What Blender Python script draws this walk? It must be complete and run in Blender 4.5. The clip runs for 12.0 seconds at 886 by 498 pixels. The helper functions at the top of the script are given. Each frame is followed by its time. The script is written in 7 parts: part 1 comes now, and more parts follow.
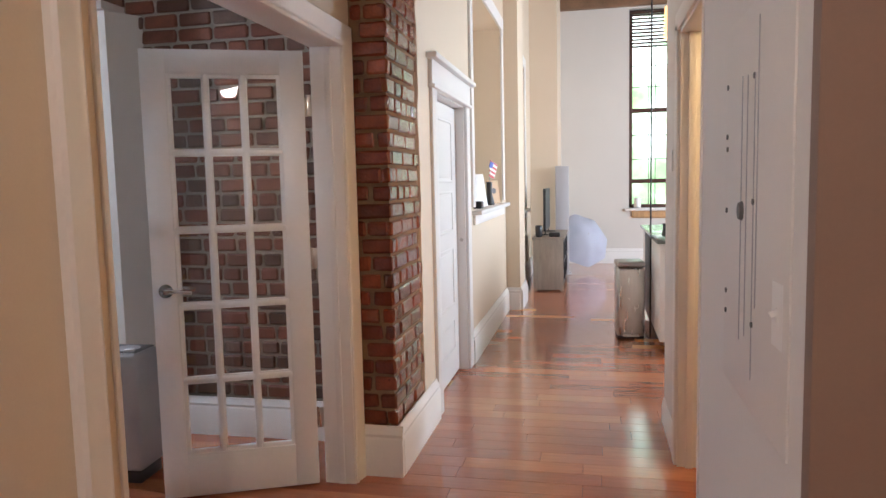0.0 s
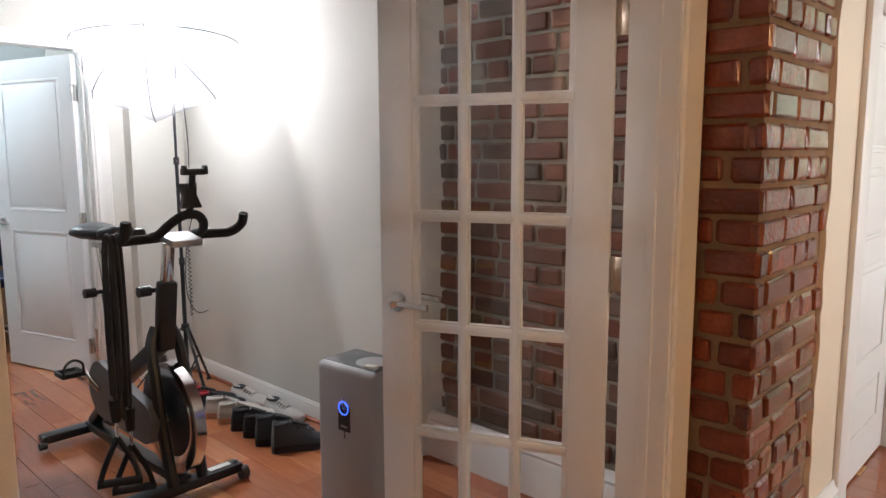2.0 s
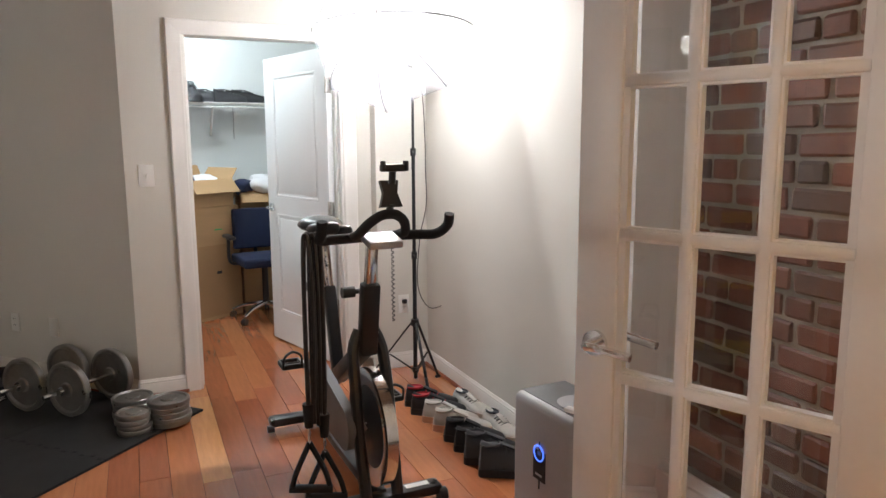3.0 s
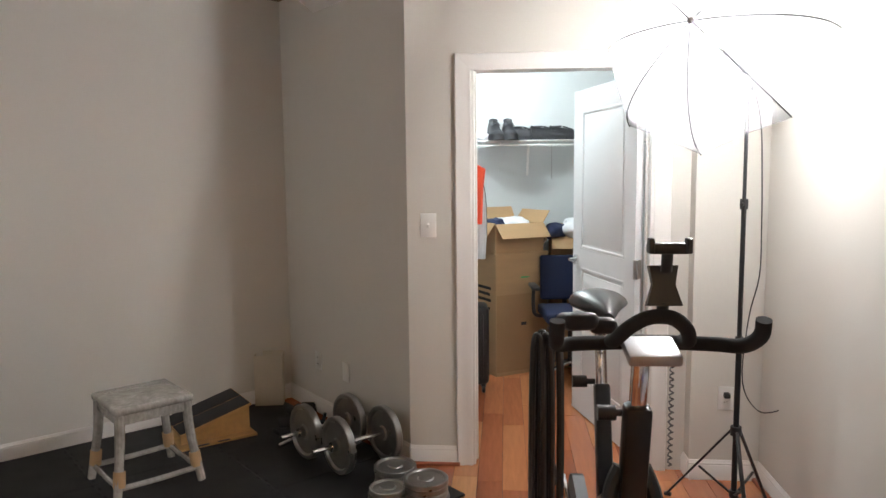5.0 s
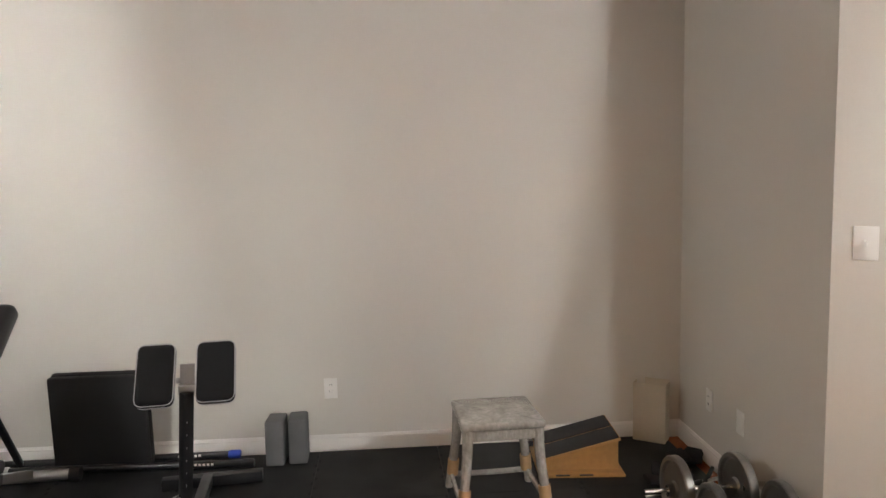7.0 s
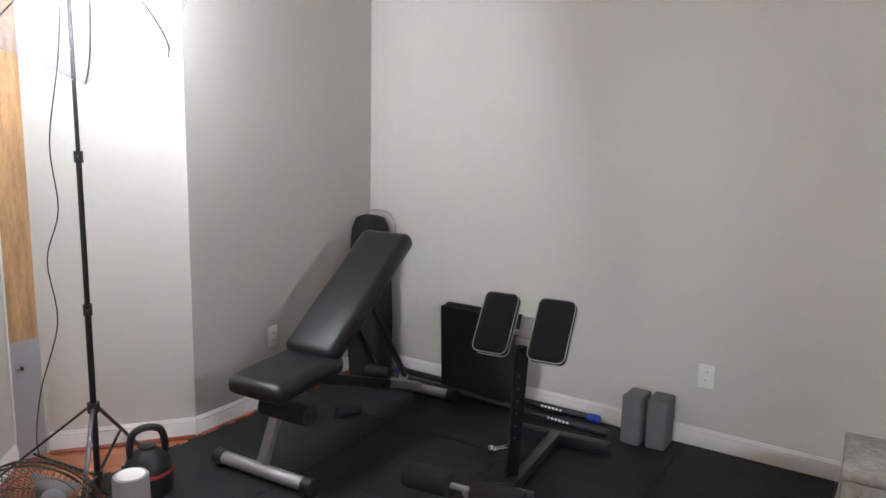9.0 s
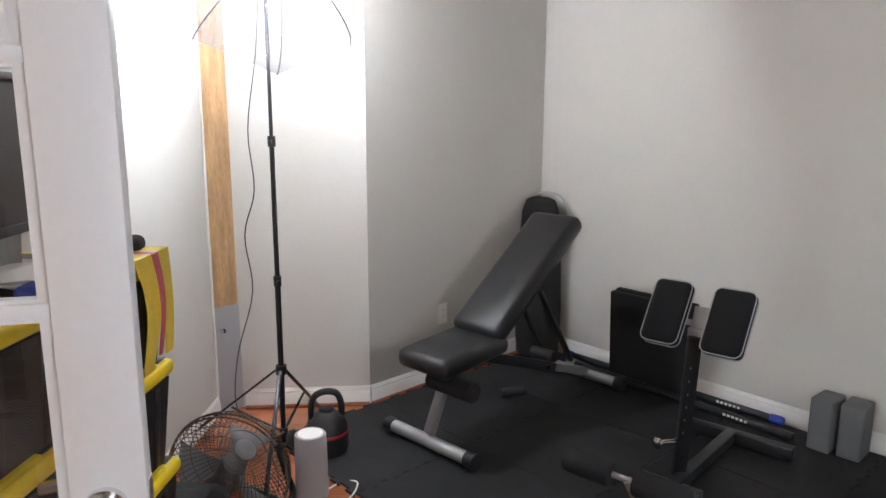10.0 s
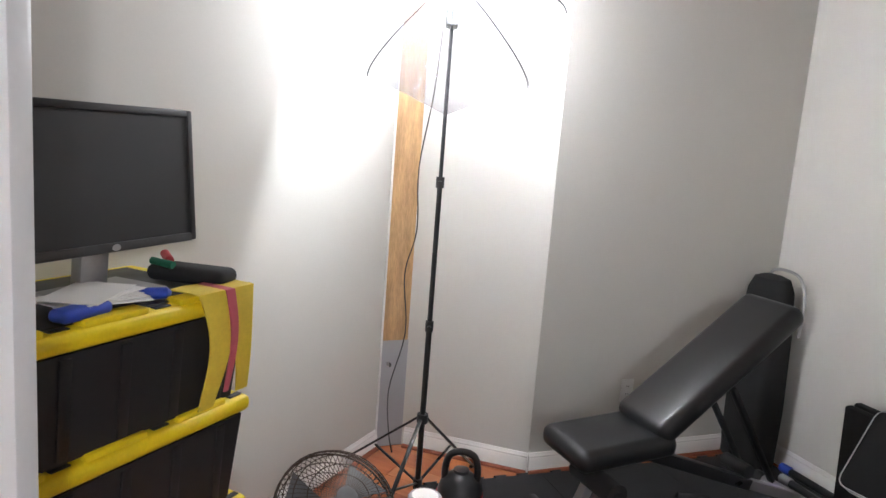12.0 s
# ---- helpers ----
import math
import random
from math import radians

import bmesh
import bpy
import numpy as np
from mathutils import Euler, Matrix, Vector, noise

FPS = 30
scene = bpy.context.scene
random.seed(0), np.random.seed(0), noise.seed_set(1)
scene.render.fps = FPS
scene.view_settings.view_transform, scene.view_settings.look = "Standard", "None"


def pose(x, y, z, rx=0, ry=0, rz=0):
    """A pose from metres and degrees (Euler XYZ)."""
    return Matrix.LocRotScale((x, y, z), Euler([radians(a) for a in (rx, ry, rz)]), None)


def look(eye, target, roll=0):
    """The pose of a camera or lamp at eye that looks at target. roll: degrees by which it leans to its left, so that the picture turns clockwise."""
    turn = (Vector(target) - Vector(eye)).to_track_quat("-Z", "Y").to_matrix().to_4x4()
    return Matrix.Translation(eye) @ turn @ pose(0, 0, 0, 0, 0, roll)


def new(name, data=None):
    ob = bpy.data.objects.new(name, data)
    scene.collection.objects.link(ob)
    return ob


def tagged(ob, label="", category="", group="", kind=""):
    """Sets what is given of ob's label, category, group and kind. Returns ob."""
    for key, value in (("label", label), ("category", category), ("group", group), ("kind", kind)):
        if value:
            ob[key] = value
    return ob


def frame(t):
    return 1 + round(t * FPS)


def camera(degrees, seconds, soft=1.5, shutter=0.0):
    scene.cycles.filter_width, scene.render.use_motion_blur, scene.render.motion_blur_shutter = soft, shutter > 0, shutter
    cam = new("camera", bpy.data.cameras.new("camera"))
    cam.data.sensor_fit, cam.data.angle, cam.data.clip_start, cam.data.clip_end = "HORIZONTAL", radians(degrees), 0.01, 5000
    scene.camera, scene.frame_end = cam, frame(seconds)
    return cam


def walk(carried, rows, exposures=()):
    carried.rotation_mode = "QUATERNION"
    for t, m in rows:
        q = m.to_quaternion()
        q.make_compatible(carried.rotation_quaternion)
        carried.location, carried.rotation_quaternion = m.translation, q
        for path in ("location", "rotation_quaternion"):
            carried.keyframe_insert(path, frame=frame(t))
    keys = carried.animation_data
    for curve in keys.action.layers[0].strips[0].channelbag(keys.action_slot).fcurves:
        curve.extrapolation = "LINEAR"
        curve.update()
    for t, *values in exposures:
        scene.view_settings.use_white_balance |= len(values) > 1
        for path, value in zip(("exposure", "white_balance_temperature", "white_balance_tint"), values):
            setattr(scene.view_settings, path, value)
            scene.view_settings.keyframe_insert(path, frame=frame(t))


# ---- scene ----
cam = camera(64.5, 12.0)
EXPOSURES = [(0, 0.47, 5650, 10), (1.0, 0.38, 5500, 10), (2.0, 0.35, 6300, 10), (3.5, 0.58, 6700, 10), (5.5, 0.47, 6800, 10), (7, 0.92, 6900, 10), (9, 0.76, 6150, 10), (12, 0.77, 6250, 10)]
PATH = [
    (0, (-0.124, 0.195, 1.435), (-0.54, 2.142, 1.246), -1.3),
    (0.5, (-0.208, 0.553, 1.419), (-0.744, 2.469, 1.215), -1.3),
    (1, (-0.293, 0.906, 1.411), (-1.052, 2.743, 1.191), -1.0),
    (1.5, (-0.303, 1.272, 1.441), (-1.376, 2.941, 1.188), -0.5),
    (2, (-0.401, 1.522, 1.431), (-1.77, 2.955, 1.165), -0.2),
    (2.5, (-0.505, 1.769, 1.45), (-2.134, 2.893, 1.162), -0.4),
    (3, (-0.631, 1.988, 1.46), (-2.443, 2.778, 1.157), -0.3),
    (3.5, (-0.789, 2.126, 1.466), (-2.702, 2.623, 1.156), -0.3),
    (5.5, (-1.495, 2.472, 1.558), (-3.441, 2.047, 1.376), -0.9),
    (6, (-1.671, 2.465, 1.547), (-3.53, 1.746, 1.382), -1.3),
    (6.5, (-1.843, 2.493, 1.537), (-3.555, 1.473, 1.369), -1.2),
    (7, (-2.001, 2.499, 1.531), (-3.525, 1.218, 1.338), -1.1),
    (9, (-2.601, 2.46, 1.515), (-3.009, 0.529, 1.193), 1.3),
    (9.5, (-2.613, 2.475, 1.515), (-2.752, 0.511, 1.161), 0.6),
    (10, (-2.639, 2.466, 1.518), (-2.552, 0.505, 1.138), 0.2),
    (10.5, (-2.7, 2.415, 1.529), (-2.405, 0.481, 1.114), 0.4),
    (11, (-2.795, 2.305, 1.533), (-2.313, 0.414, 1.094), 1.5),
    (11.5, (-2.923, 2.174, 1.549), (-2.247, 0.338, 1.134), 3.1),
    (12, (-3.033, 2.09, 1.584), (-2.189, 0.304, 1.268), 4.4),
]
walk(cam, [(t, look(eye, target, roll)) for t, eye, target, roll in PATH], EXPOSURES)

# ---- light ----
world = bpy.data.worlds.new("world")
scene.world = world
world.use_nodes = True
wn = world.node_tree.nodes
sky = wn.new("ShaderNodeTexSky")
sky.sky_type, sky.sun_disc, sky.sun_elevation, sky.sun_rotation = "NISHITA", False, radians(40), radians(150)
world.node_tree.links.new(sky.outputs[0], wn["Background"].inputs[0])
wn["Background"].inputs[1].default_value = 0.12

sun = new("sun", bpy.data.lights.new("sun", "SUN"))
sun.data.energy, sun.data.angle, sun.data.color = 2.0, radians(0.5), (1, 0.95, 0.88)
sun.matrix_world = look((20, 30, 30), (0, 0, 0))


def area_lamp(name, eye, target, sx, sy, watts, col=(1, 1, 1)):
    d = bpy.data.lights.new(name, "AREA")
    d.shape, d.size, d.size_y, d.energy, d.color = "RECTANGLE", sx, sy, watts, col
    ob = new(name, d)
    ob.matrix_world = look(eye, target)
    return ob


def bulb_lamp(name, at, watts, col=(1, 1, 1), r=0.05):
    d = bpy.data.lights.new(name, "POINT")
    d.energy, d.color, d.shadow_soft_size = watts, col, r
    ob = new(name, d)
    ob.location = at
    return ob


area_lamp("window_light_east_a", (4.62, 6.6, 2.1), (0, 6.6, 1.2), 1.2, 2.4, 155, (0.94, 0.98, 1.0))
area_lamp("window_light_east_b", (4.62, 9.6, 2.1), (0, 9.4, 1.2), 1.2, 2.4, 155, (0.94, 0.98, 1.0))
bulb_lamp("bath_bulb", (1.2, 3.3, 2.2), 26, (1, 0.62, 0.26), 0.08)
# foyer lamp is an unseen fill, added to warm and brighten the near walls
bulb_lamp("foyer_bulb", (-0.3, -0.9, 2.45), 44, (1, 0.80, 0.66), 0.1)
bulb_lamp("closet_bulb", (-6.3, 2.2, 2.45), 46, (0.82, 0.94, 1.0), 0.08)
bulb_lamp("pendant_bulb", (1.55, 8.3, 2.2), 12, (1, 0.7, 0.35), 0.05)
# each studio lamp is a bulb in a socket close behind the rim of its white umbrella; an added spot boosts its forward
# light
for tag, at, yaw, watts, thrown in (("a", (-4.118, 3.233, 2.03), -36, 35, 165), ("b", (-1.812, -0.420, 2.09), 116, 62, 14)):
    bulb_lamp("umbrella_bulb_" + tag, at, watts, (0.97, 0.975, 1.0), 0.05)
    d = bpy.data.lights.new("umbrella_dish_" + tag, "SPOT")
    d.energy, d.color, d.shadow_soft_size, d.spot_size, d.spot_blend = thrown, (0.97, 0.975, 1.0), 0.06, radians(174), 0.12
    o = new("umbrella_dish_" + tag, d)
    o.matrix_world = look(at, (at[0] + math.cos(radians(yaw)), at[1] + math.sin(radians(yaw)), at[2] + 0.2))

# ---- materials ----


def material(name, col, rough=0.5, metal=0.0, var=0.12, scale=6.0, fine=90.0, bump=0.05, depth=0.002,
             stretch=(1, 1, 1), rand=0.0, island=False, coat=0.0, ramp=None, spec=0.5):
    m = bpy.data.materials.new(name)
    m.use_nodes = True
    n, k = m.node_tree.nodes, m.node_tree.links.new
    b = n["Principled BSDF"]
    b.inputs["Roughness"].default_value, b.inputs["Metallic"].default_value = rough, metal
    b.inputs["Coat Weight"].default_value, b.inputs["Coat Roughness"].default_value = coat, 0.12
    b.inputs["Specular IOR Level"].default_value = spec
    tc, mp = n.new("ShaderNodeTexCoord"), n.new("ShaderNodeMapping")
    mp.inputs["Scale"].default_value = stretch
    k(tc.outputs["Object"], mp.inputs["Vector"])
    big, small = n.new("ShaderNodeTexNoise"), n.new("ShaderNodeTexNoise")
    big.inputs["Scale"].default_value, small.inputs["Scale"].default_value = scale, fine
    big.inputs["Detail"].default_value, small.inputs["Detail"].default_value = 4, 2
    k(mp.outputs[0], big.inputs["Vector"])
    k(mp.outputs[0], small.inputs["Vector"])
    add = n.new("ShaderNodeMath")
    add.operation = "ADD"
    k(big.outputs[0], add.inputs[0])
    half = n.new("ShaderNodeMath")
    half.operation = "MULTIPLY"
    half.inputs[1].default_value = 0.5
    k(small.outputs[0], half.inputs[0])
    k(half.outputs[0], add.inputs[1])
    scaled = n.new("ShaderNodeMapRange")
    scaled.inputs["From Min"].default_value, scaled.inputs["From Max"].default_value = 0.45, 1.05
    scaled.inputs["To Min"].default_value, scaled.inputs["To Max"].default_value = 1 - var, 1 + var
    k(add.outputs[0], scaled.inputs["Value"])
    mul = n.new("ShaderNodeMix")
    mul.data_type, mul.blend_type = "RGBA", "MULTIPLY"
    mul.inputs["Factor"].default_value = 1.0
    mul.inputs["A"].default_value = (*col, 1)
    k(scaled.outputs[0], mul.inputs["B"])
    last = mul.outputs["Result"]
    if ramp or rand:
        src = n.new("ShaderNodeNewGeometry").outputs["Random Per Island"] if island else n.new("ShaderNodeObjectInfo").outputs["Random"]
        if ramp:
            cr = n.new("ShaderNodeValToRGB")
            cr.color_ramp.interpolation = "LINEAR"
            while len(cr.color_ramp.elements) < len(ramp):
                cr.color_ramp.elements.new(0.5)
            for e, (p, c) in zip(cr.color_ramp.elements, ramp):
                e.position, e.color = p, (*c, 1)
            k(src, cr.inputs[0])
            k(cr.outputs[0], mul.inputs["A"])
        else:
            mr = n.new("ShaderNodeMapRange")
            mr.inputs["To Min"].default_value, mr.inputs["To Max"].default_value = 1 - rand, 1 + rand
            k(src, mr.inputs["Value"])
            m2 = n.new("ShaderNodeMix")
            m2.data_type, m2.blend_type = "RGBA", "MULTIPLY"
            m2.inputs["Factor"].default_value = 1.0
            k(last, m2.inputs["A"])
            k(mr.outputs[0], m2.inputs["B"])
            last = m2.outputs["Result"]
    k(last, b.inputs["Base Color"])
    rr = n.new("ShaderNodeMapRange")
    rr.inputs["From Min"].default_value, rr.inputs["From Max"].default_value = 0.3, 0.7
    rr.inputs["To Min"].default_value, rr.inputs["To Max"].default_value = max(rough - 0.06, 0.02), min(rough + 0.08, 1)
    k(big.outputs[0], rr.inputs["Value"])
    k(rr.outputs[0], b.inputs["Roughness"])
    if bump:
        bp = n.new("ShaderNodeBump")
        bp.inputs["Strength"].default_value, bp.inputs["Distance"].default_value = bump, depth
        k(add.outputs[0], bp.inputs["Height"])
        k(bp.outputs[0], b.inputs["Normal"])
    return m


def glow(name, col, strength):
    m = bpy.data.materials.new(name)
    m.use_nodes = True
    b = m.node_tree.nodes["Principled BSDF"]
    b.inputs["Base Color"].default_value = (*col, 1)
    b.inputs["Emission Color"].default_value = (*col, 1)
    b.inputs["Emission Strength"].default_value = strength
    b.inputs["Roughness"].default_value = 0.6
    return m


def clear(name, tint=(1, 1, 1), rough=0.0, ior=1.45):
    m = bpy.data.materials.new(name)
    m.use_nodes = True
    b = m.node_tree.nodes["Principled BSDF"]
    b.inputs["Base Color"].default_value = (*tint, 1)
    b.inputs["Transmission Weight"].default_value = 1.0
    b.inputs["Roughness"].default_value, b.inputs["IOR"].default_value = rough, ior
    return m


WALL = material("wall_greige", (0.645, 0.628, 0.588), 0.75, var=0.035, scale=1.3, fine=160, bump=0.12, depth=0.001)
HALLWALL = material("wall_cream", (0.70, 0.60, 0.465), 0.5, var=0.04, scale=1.2, fine=140, bump=0.12, depth=0.001)
HALLWHITE = material("wall_hall_white", (0.74, 0.72, 0.69), 0.55, var=0.03, scale=1.2, fine=140, bump=0.12, depth=0.001)
TRIM = material("trim_white", (0.80, 0.79, 0.77), 0.38, var=0.03, scale=3, fine=60, bump=0.04, depth=0.001)
DOORW = material("door_white", (0.76, 0.78, 0.80), 0.35, var=0.03, scale=3, fine=60, bump=0.04, depth=0.001)
CEIL = material("ceiling_wood", (0.22, 0.13, 0.075), 0.6, var=0.3, scale=3, fine=40, stretch=(1, 8, 1), bump=0.3)
WOODRAMP = [(0.0, (0.325, 0.096, 0.042)), (0.35, (0.385, 0.120, 0.052)), (0.65, (0.440, 0.150, 0.064)),
            (0.88, (0.495, 0.187, 0.080)), (0.95, (0.57, 0.247, 0.105)), (1.0, (0.760, 0.430, 0.175))]
PLANK = material("plank_wood", (0.3, 0.1, 0.05), 0.16, var=0.14, scale=5, fine=60, stretch=(1, 9, 9), bump=0.06,
                 depth=0.001, ramp=WOODRAMP, coat=0.6)
PLANKS = material("plank_wood_far", (0.3, 0.1, 0.05), 0.16, var=0.14, scale=5, fine=60, stretch=(1, 9, 9), bump=0.06,
                  depth=0.001, ramp=WOODRAMP, island=True, coat=0.6)
SUBFLOOR = material("subfloor", (0.05, 0.02, 0.012), 0.7)
BRICKRAMP = [(0.0, (0.085, 0.058, 0.046)), (0.2, (0.130, 0.060, 0.040)), (0.5, (0.175, 0.062, 0.038)),
             (0.8, (0.215, 0.080, 0.048)), (1.0, (0.135, 0.095, 0.075))]
BRICK = material("brick_old", (0.3, 0.1, 0.06), 0.55, var=0.3, scale=14, fine=120, bump=0.5, depth=0.006, ramp=BRICKRAMP)
PIERRAMP = [(0.0, (0.085, 0.020, 0.009)), (0.3, (0.140, 0.027, 0.011)), (0.7, (0.195, 0.038, 0.015)), (1.0, (0.240, 0.060, 0.024))]
BRICKGLOSS = material("brick_sealed", (0.3, 0.1, 0.06), 0.20, var=0.35, scale=14, fine=90, bump=0.7, depth=0.008,
                      ramp=PIERRAMP, coat=0.4)
MORTAR = material("mortar", (0.22, 0.13, 0.065), 0.9, var=0.25, scale=12, fine=150, bump=0.6, depth=0.004)
MORTARGREY = material("mortar_grey", (0.38, 0.35, 0.30), 0.9, var=0.2, scale=12, fine=150, bump=0.6, depth=0.004)
POSTWOOD = material("bare_post_wood", (0.50, 0.31, 0.15), 0.7, var=0.38, scale=5, fine=40, stretch=(6, 6, 0.7), bump=0.4)
RUBBER = material("rubber_mat", (0.014, 0.0145, 0.016), 0.62, var=0.2, scale=4, fine=400, bump=0.35, depth=0.002, spec=0.35)
BLACK = material("black_plastic", (0.018, 0.018, 0.02), 0.42, var=0.2, scale=9, fine=150, bump=0.06)
BLACKMATTE = material("black_fabric", (0.016, 0.016, 0.018), 0.9, var=0.3, scale=9, fine=300, bump=0.4)
BLACKMETAL = material("black_paint_metal", (0.02, 0.021, 0.024), 0.33, metal=0.2, var=0.15, fine=200, bump=0.05)
VINYL = material("black_vinyl", (0.014, 0.0145, 0.016), 0.34, var=0.15, scale=7, fine=260, bump=0.2, depth=0.001)
CANVAS = material("charcoal_fabric", (0.014, 0.0145, 0.016), 0.9, var=0.15, scale=5, fine=420, bump=0.4, spec=0.2)
STEEL = material("brushed_steel", (0.55, 0.54, 0.52), 0.3, metal=1.0, var=0.1, scale=4, fine=120, stretch=(8, 8, 1), bump=0.04)
CHROME = material("chrome", (0.75, 0.75, 0.76), 0.12, metal=1.0, var=0.04, bump=0)
IRON = material("cast_iron_plate", (0.26, 0.26, 0.255), 0.32, metal=0.8, var=0.25, scale=12, fine=160, bump=0.3)
GREYMETAL = material("silver_paint", (0.42, 0.42, 0.43), 0.38, metal=0.7, var=0.08, bump=0.03)
GREYPLASTIC = material("grey_plastic", (0.40, 0.40, 0.42), 0.45, var=0.06, scale=3, fine=200, bump=0.05)
DARKGREY = material("dark_grey_plastic", (0.10, 0.10, 0.105), 0.5, var=0.1, bump=0.05)
FOAM = material("grey_foam", (0.14, 0.145, 0.15), 0.9, var=0.12, scale=10, fine=400, bump=0.4)
YELLOW = material("yellow_plastic", (0.86, 0.66, 0.012), 0.42, var=0.1, scale=6, fine=120, bump=0.05)
CARD = material("cardboard", (0.42, 0.27, 0.14), 0.8, var=0.1, scale=3, fine=90, stretch=(1, 1, 5), bump=0.15)
PLY = material("plywood", (0.50, 0.29, 0.11), 0.55, var=0.2, scale=4, fine=40, stretch=(1, 6, 1), bump=0.1)
GRIP = material("grip_tape", (0.035, 0.035, 0.04), 0.95, var=0.15, fine=600, bump=0.6)
WHITEP = material("white_plastic", (0.82, 0.82, 0.80), 0.4, var=0.02, bump=0.02)
BEIGE = material("beige_box_paint", (0.55, 0.50, 0.41), 0.7, var=0.06, bump=0.1)
BLUE = material("blue_plastic", (0.02, 0.06, 0.42), 0.45, var=0.1, bump=0.03)
NAVY = material("navy_fabric", (0.012, 0.02, 0.06), 0.9, var=0.2, fine=300, bump=0.3)
RED = material("red_rubber", (0.45, 0.03, 0.04), 0.5, var=0.1, bump=0.05)
GLASS = clear("pane_glass")

# ---- mesh helpers ----
R2 = math.sqrt(0.5)


def orient(a, b):
    a, b = Vector(a), Vector(b)
    return Matrix.Translation((a + b) / 2) @ (b - a).to_track_quat("Z", "Y").to_matrix().to_4x4()


def box(bm, c, s, rot=(0, 0, 0), bev=0.0, seg=2):
    m = pose(*c, *rot) @ Matrix.Diagonal((*s, 1))
    vs = bmesh.ops.create_cube(bm, size=1, matrix=m)["verts"]
    if bev:
        es = list({e for v in vs for e in v.link_edges})
        bmesh.ops.bevel(bm, geom=es, offset=bev, segments=seg, profile=0.5, affect="EDGES", clamp_overlap=True)
    return bm


def rod(bm, a, b, r, seg=14, r2=None):
    length = (Vector(b) - Vector(a)).length
    bmesh.ops.create_cone(bm, cap_ends=True, segments=seg, radius1=r, radius2=r if r2 is None else r2, depth=length,
                          matrix=orient(a, b))
    return bm


def beam(bm, a, b, w, h, bev=0.004):
    """A square tube from a to b, w wide and h high."""
    a, b = Vector(a), Vector(b)
    d = (b - a).normalized()
    side = d.cross(Vector((0, 0, 1)))
    side = side.normalized() if side.length > 1e-4 else Vector((1, 0, 0))
    up = side.cross(d).normalized()
    m = Matrix((side, d, up)).transposed().to_4x4()
    m = Matrix.Translation((a + b) / 2) @ m @ Matrix.Diagonal((w, (b - a).length, h, 1))
    vs = bmesh.ops.create_cube(bm, size=1, matrix=m)["verts"]
    if bev:
        es = list({e for v in vs for e in v.link_edges})
        bmesh.ops.bevel(bm, geom=es, offset=bev, segments=2, profile=0.5, affect="EDGES", clamp_overlap=True)
    return bm


def smooth_line(pts, n=6):
    ps = [Vector(p) for p in pts]
    out = []
    for i in range(len(ps) - 1):
        p0, p1, p2, p3 = ps[max(i - 1, 0)], ps[i], ps[i + 1], ps[min(i + 2, len(ps) - 1)]
        for j in range(n):
            t = j / n
            out.append(0.5 * ((2 * p1) + (p2 - p0) * t + (2 * p0 - 5 * p1 + 4 * p2 - p3) * t * t
                              + (3 * p1 - p0 - 3 * p2 + p3) * t ** 3))
    out.append(ps[-1])
    return out


def tube(bm, pts, r, seg=8, n=6, caps=True, taper=None):
    line = smooth_line(pts, n) if n > 1 else [Vector(p) for p in pts]
    rings, up = [], Vector((0, 0, 1))
    prev = None
    for i, p in enumerate(line):
        d = (line[min(i + 1, len(line) - 1)] - line[max(i - 1, 0)]).normalized()
        if prev is None:
            prev = d.orthogonal().normalized()
        side = (prev - d * prev.dot(d))
        side = side.normalized() if side.length > 1e-5 else d.orthogonal().normalized()
        prev = side
        other = d.cross(side)
        rr = r if taper is None else r + (taper - r) * i / (len(line) - 1)
        rings.append([bm.verts.new(p + (side * math.cos(a) + other * math.sin(a)) * rr)
                      for a in (2 * math.pi * j / seg for j in range(seg))])
    for a, b in zip(rings, rings[1:]):
        for j in range(seg):
            bm.faces.new((a[j], a[(j + 1) % seg], b[(j + 1) % seg], b[j]))
    if caps:
        bm.faces.new(rings[0][::-1])
        bm.faces.new(rings[-1])
    return bm


def lathe(bm, prof, seg=24, m=None, close=True):
    m = m or Matrix()
    rings = []
    for r, z in prof:
        rings.append([bm.verts.new(m @ Vector((r * math.cos(a), r * math.sin(a), z)))
                      for a in (2 * math.pi * j / seg for j in range(seg))])
    for a, b in zip(rings, rings[1:]):
        for j in range(seg):
            bm.faces.new((a[j], a[(j + 1) % seg], b[(j + 1) % seg], b[j]))
    if close:
        bm.faces.new(rings[0][::-1])
        bm.faces.new(rings[-1])
    return bm


def prism(bm, pts, z0, z1, m=None):
    """An upright block over the outline pts."""
    m = m or Matrix()
    lo = [bm.verts.new(m @ Vector((x, y, z0))) for x, y in pts]
    hi = [bm.verts.new(m @ Vector((x, y, z1))) for x, y in pts]
    n = len(pts)
    for i in range(n):
        bm.faces.new((lo[i], lo[(i + 1) % n], hi[(i + 1) % n], hi[i]))
    bm.faces.new(lo[::-1])
    bm.faces.new(hi)
    return bm


def loft(bm, rings, cap=True):
    vs = [[bm.verts.new(p) for p in ring] for ring in rings]
    n = len(vs[0])
    for a, b in zip(vs, vs[1:]):
        for j in range(n):
            bm.faces.new((a[j], a[(j + 1) % n], b[(j + 1) % n], b[j]))
    if cap:
        bm.faces.new(vs[0][::-1])
        bm.faces.new(vs[-1])
    return bm


def pad(bm, c, s, rot=(0, 0, 0), puff=0.3):
    """A stuffed pad with rounded edges."""
    k = min(s) * puff
    return box(bm, c, s, rot, bev=k, seg=4)


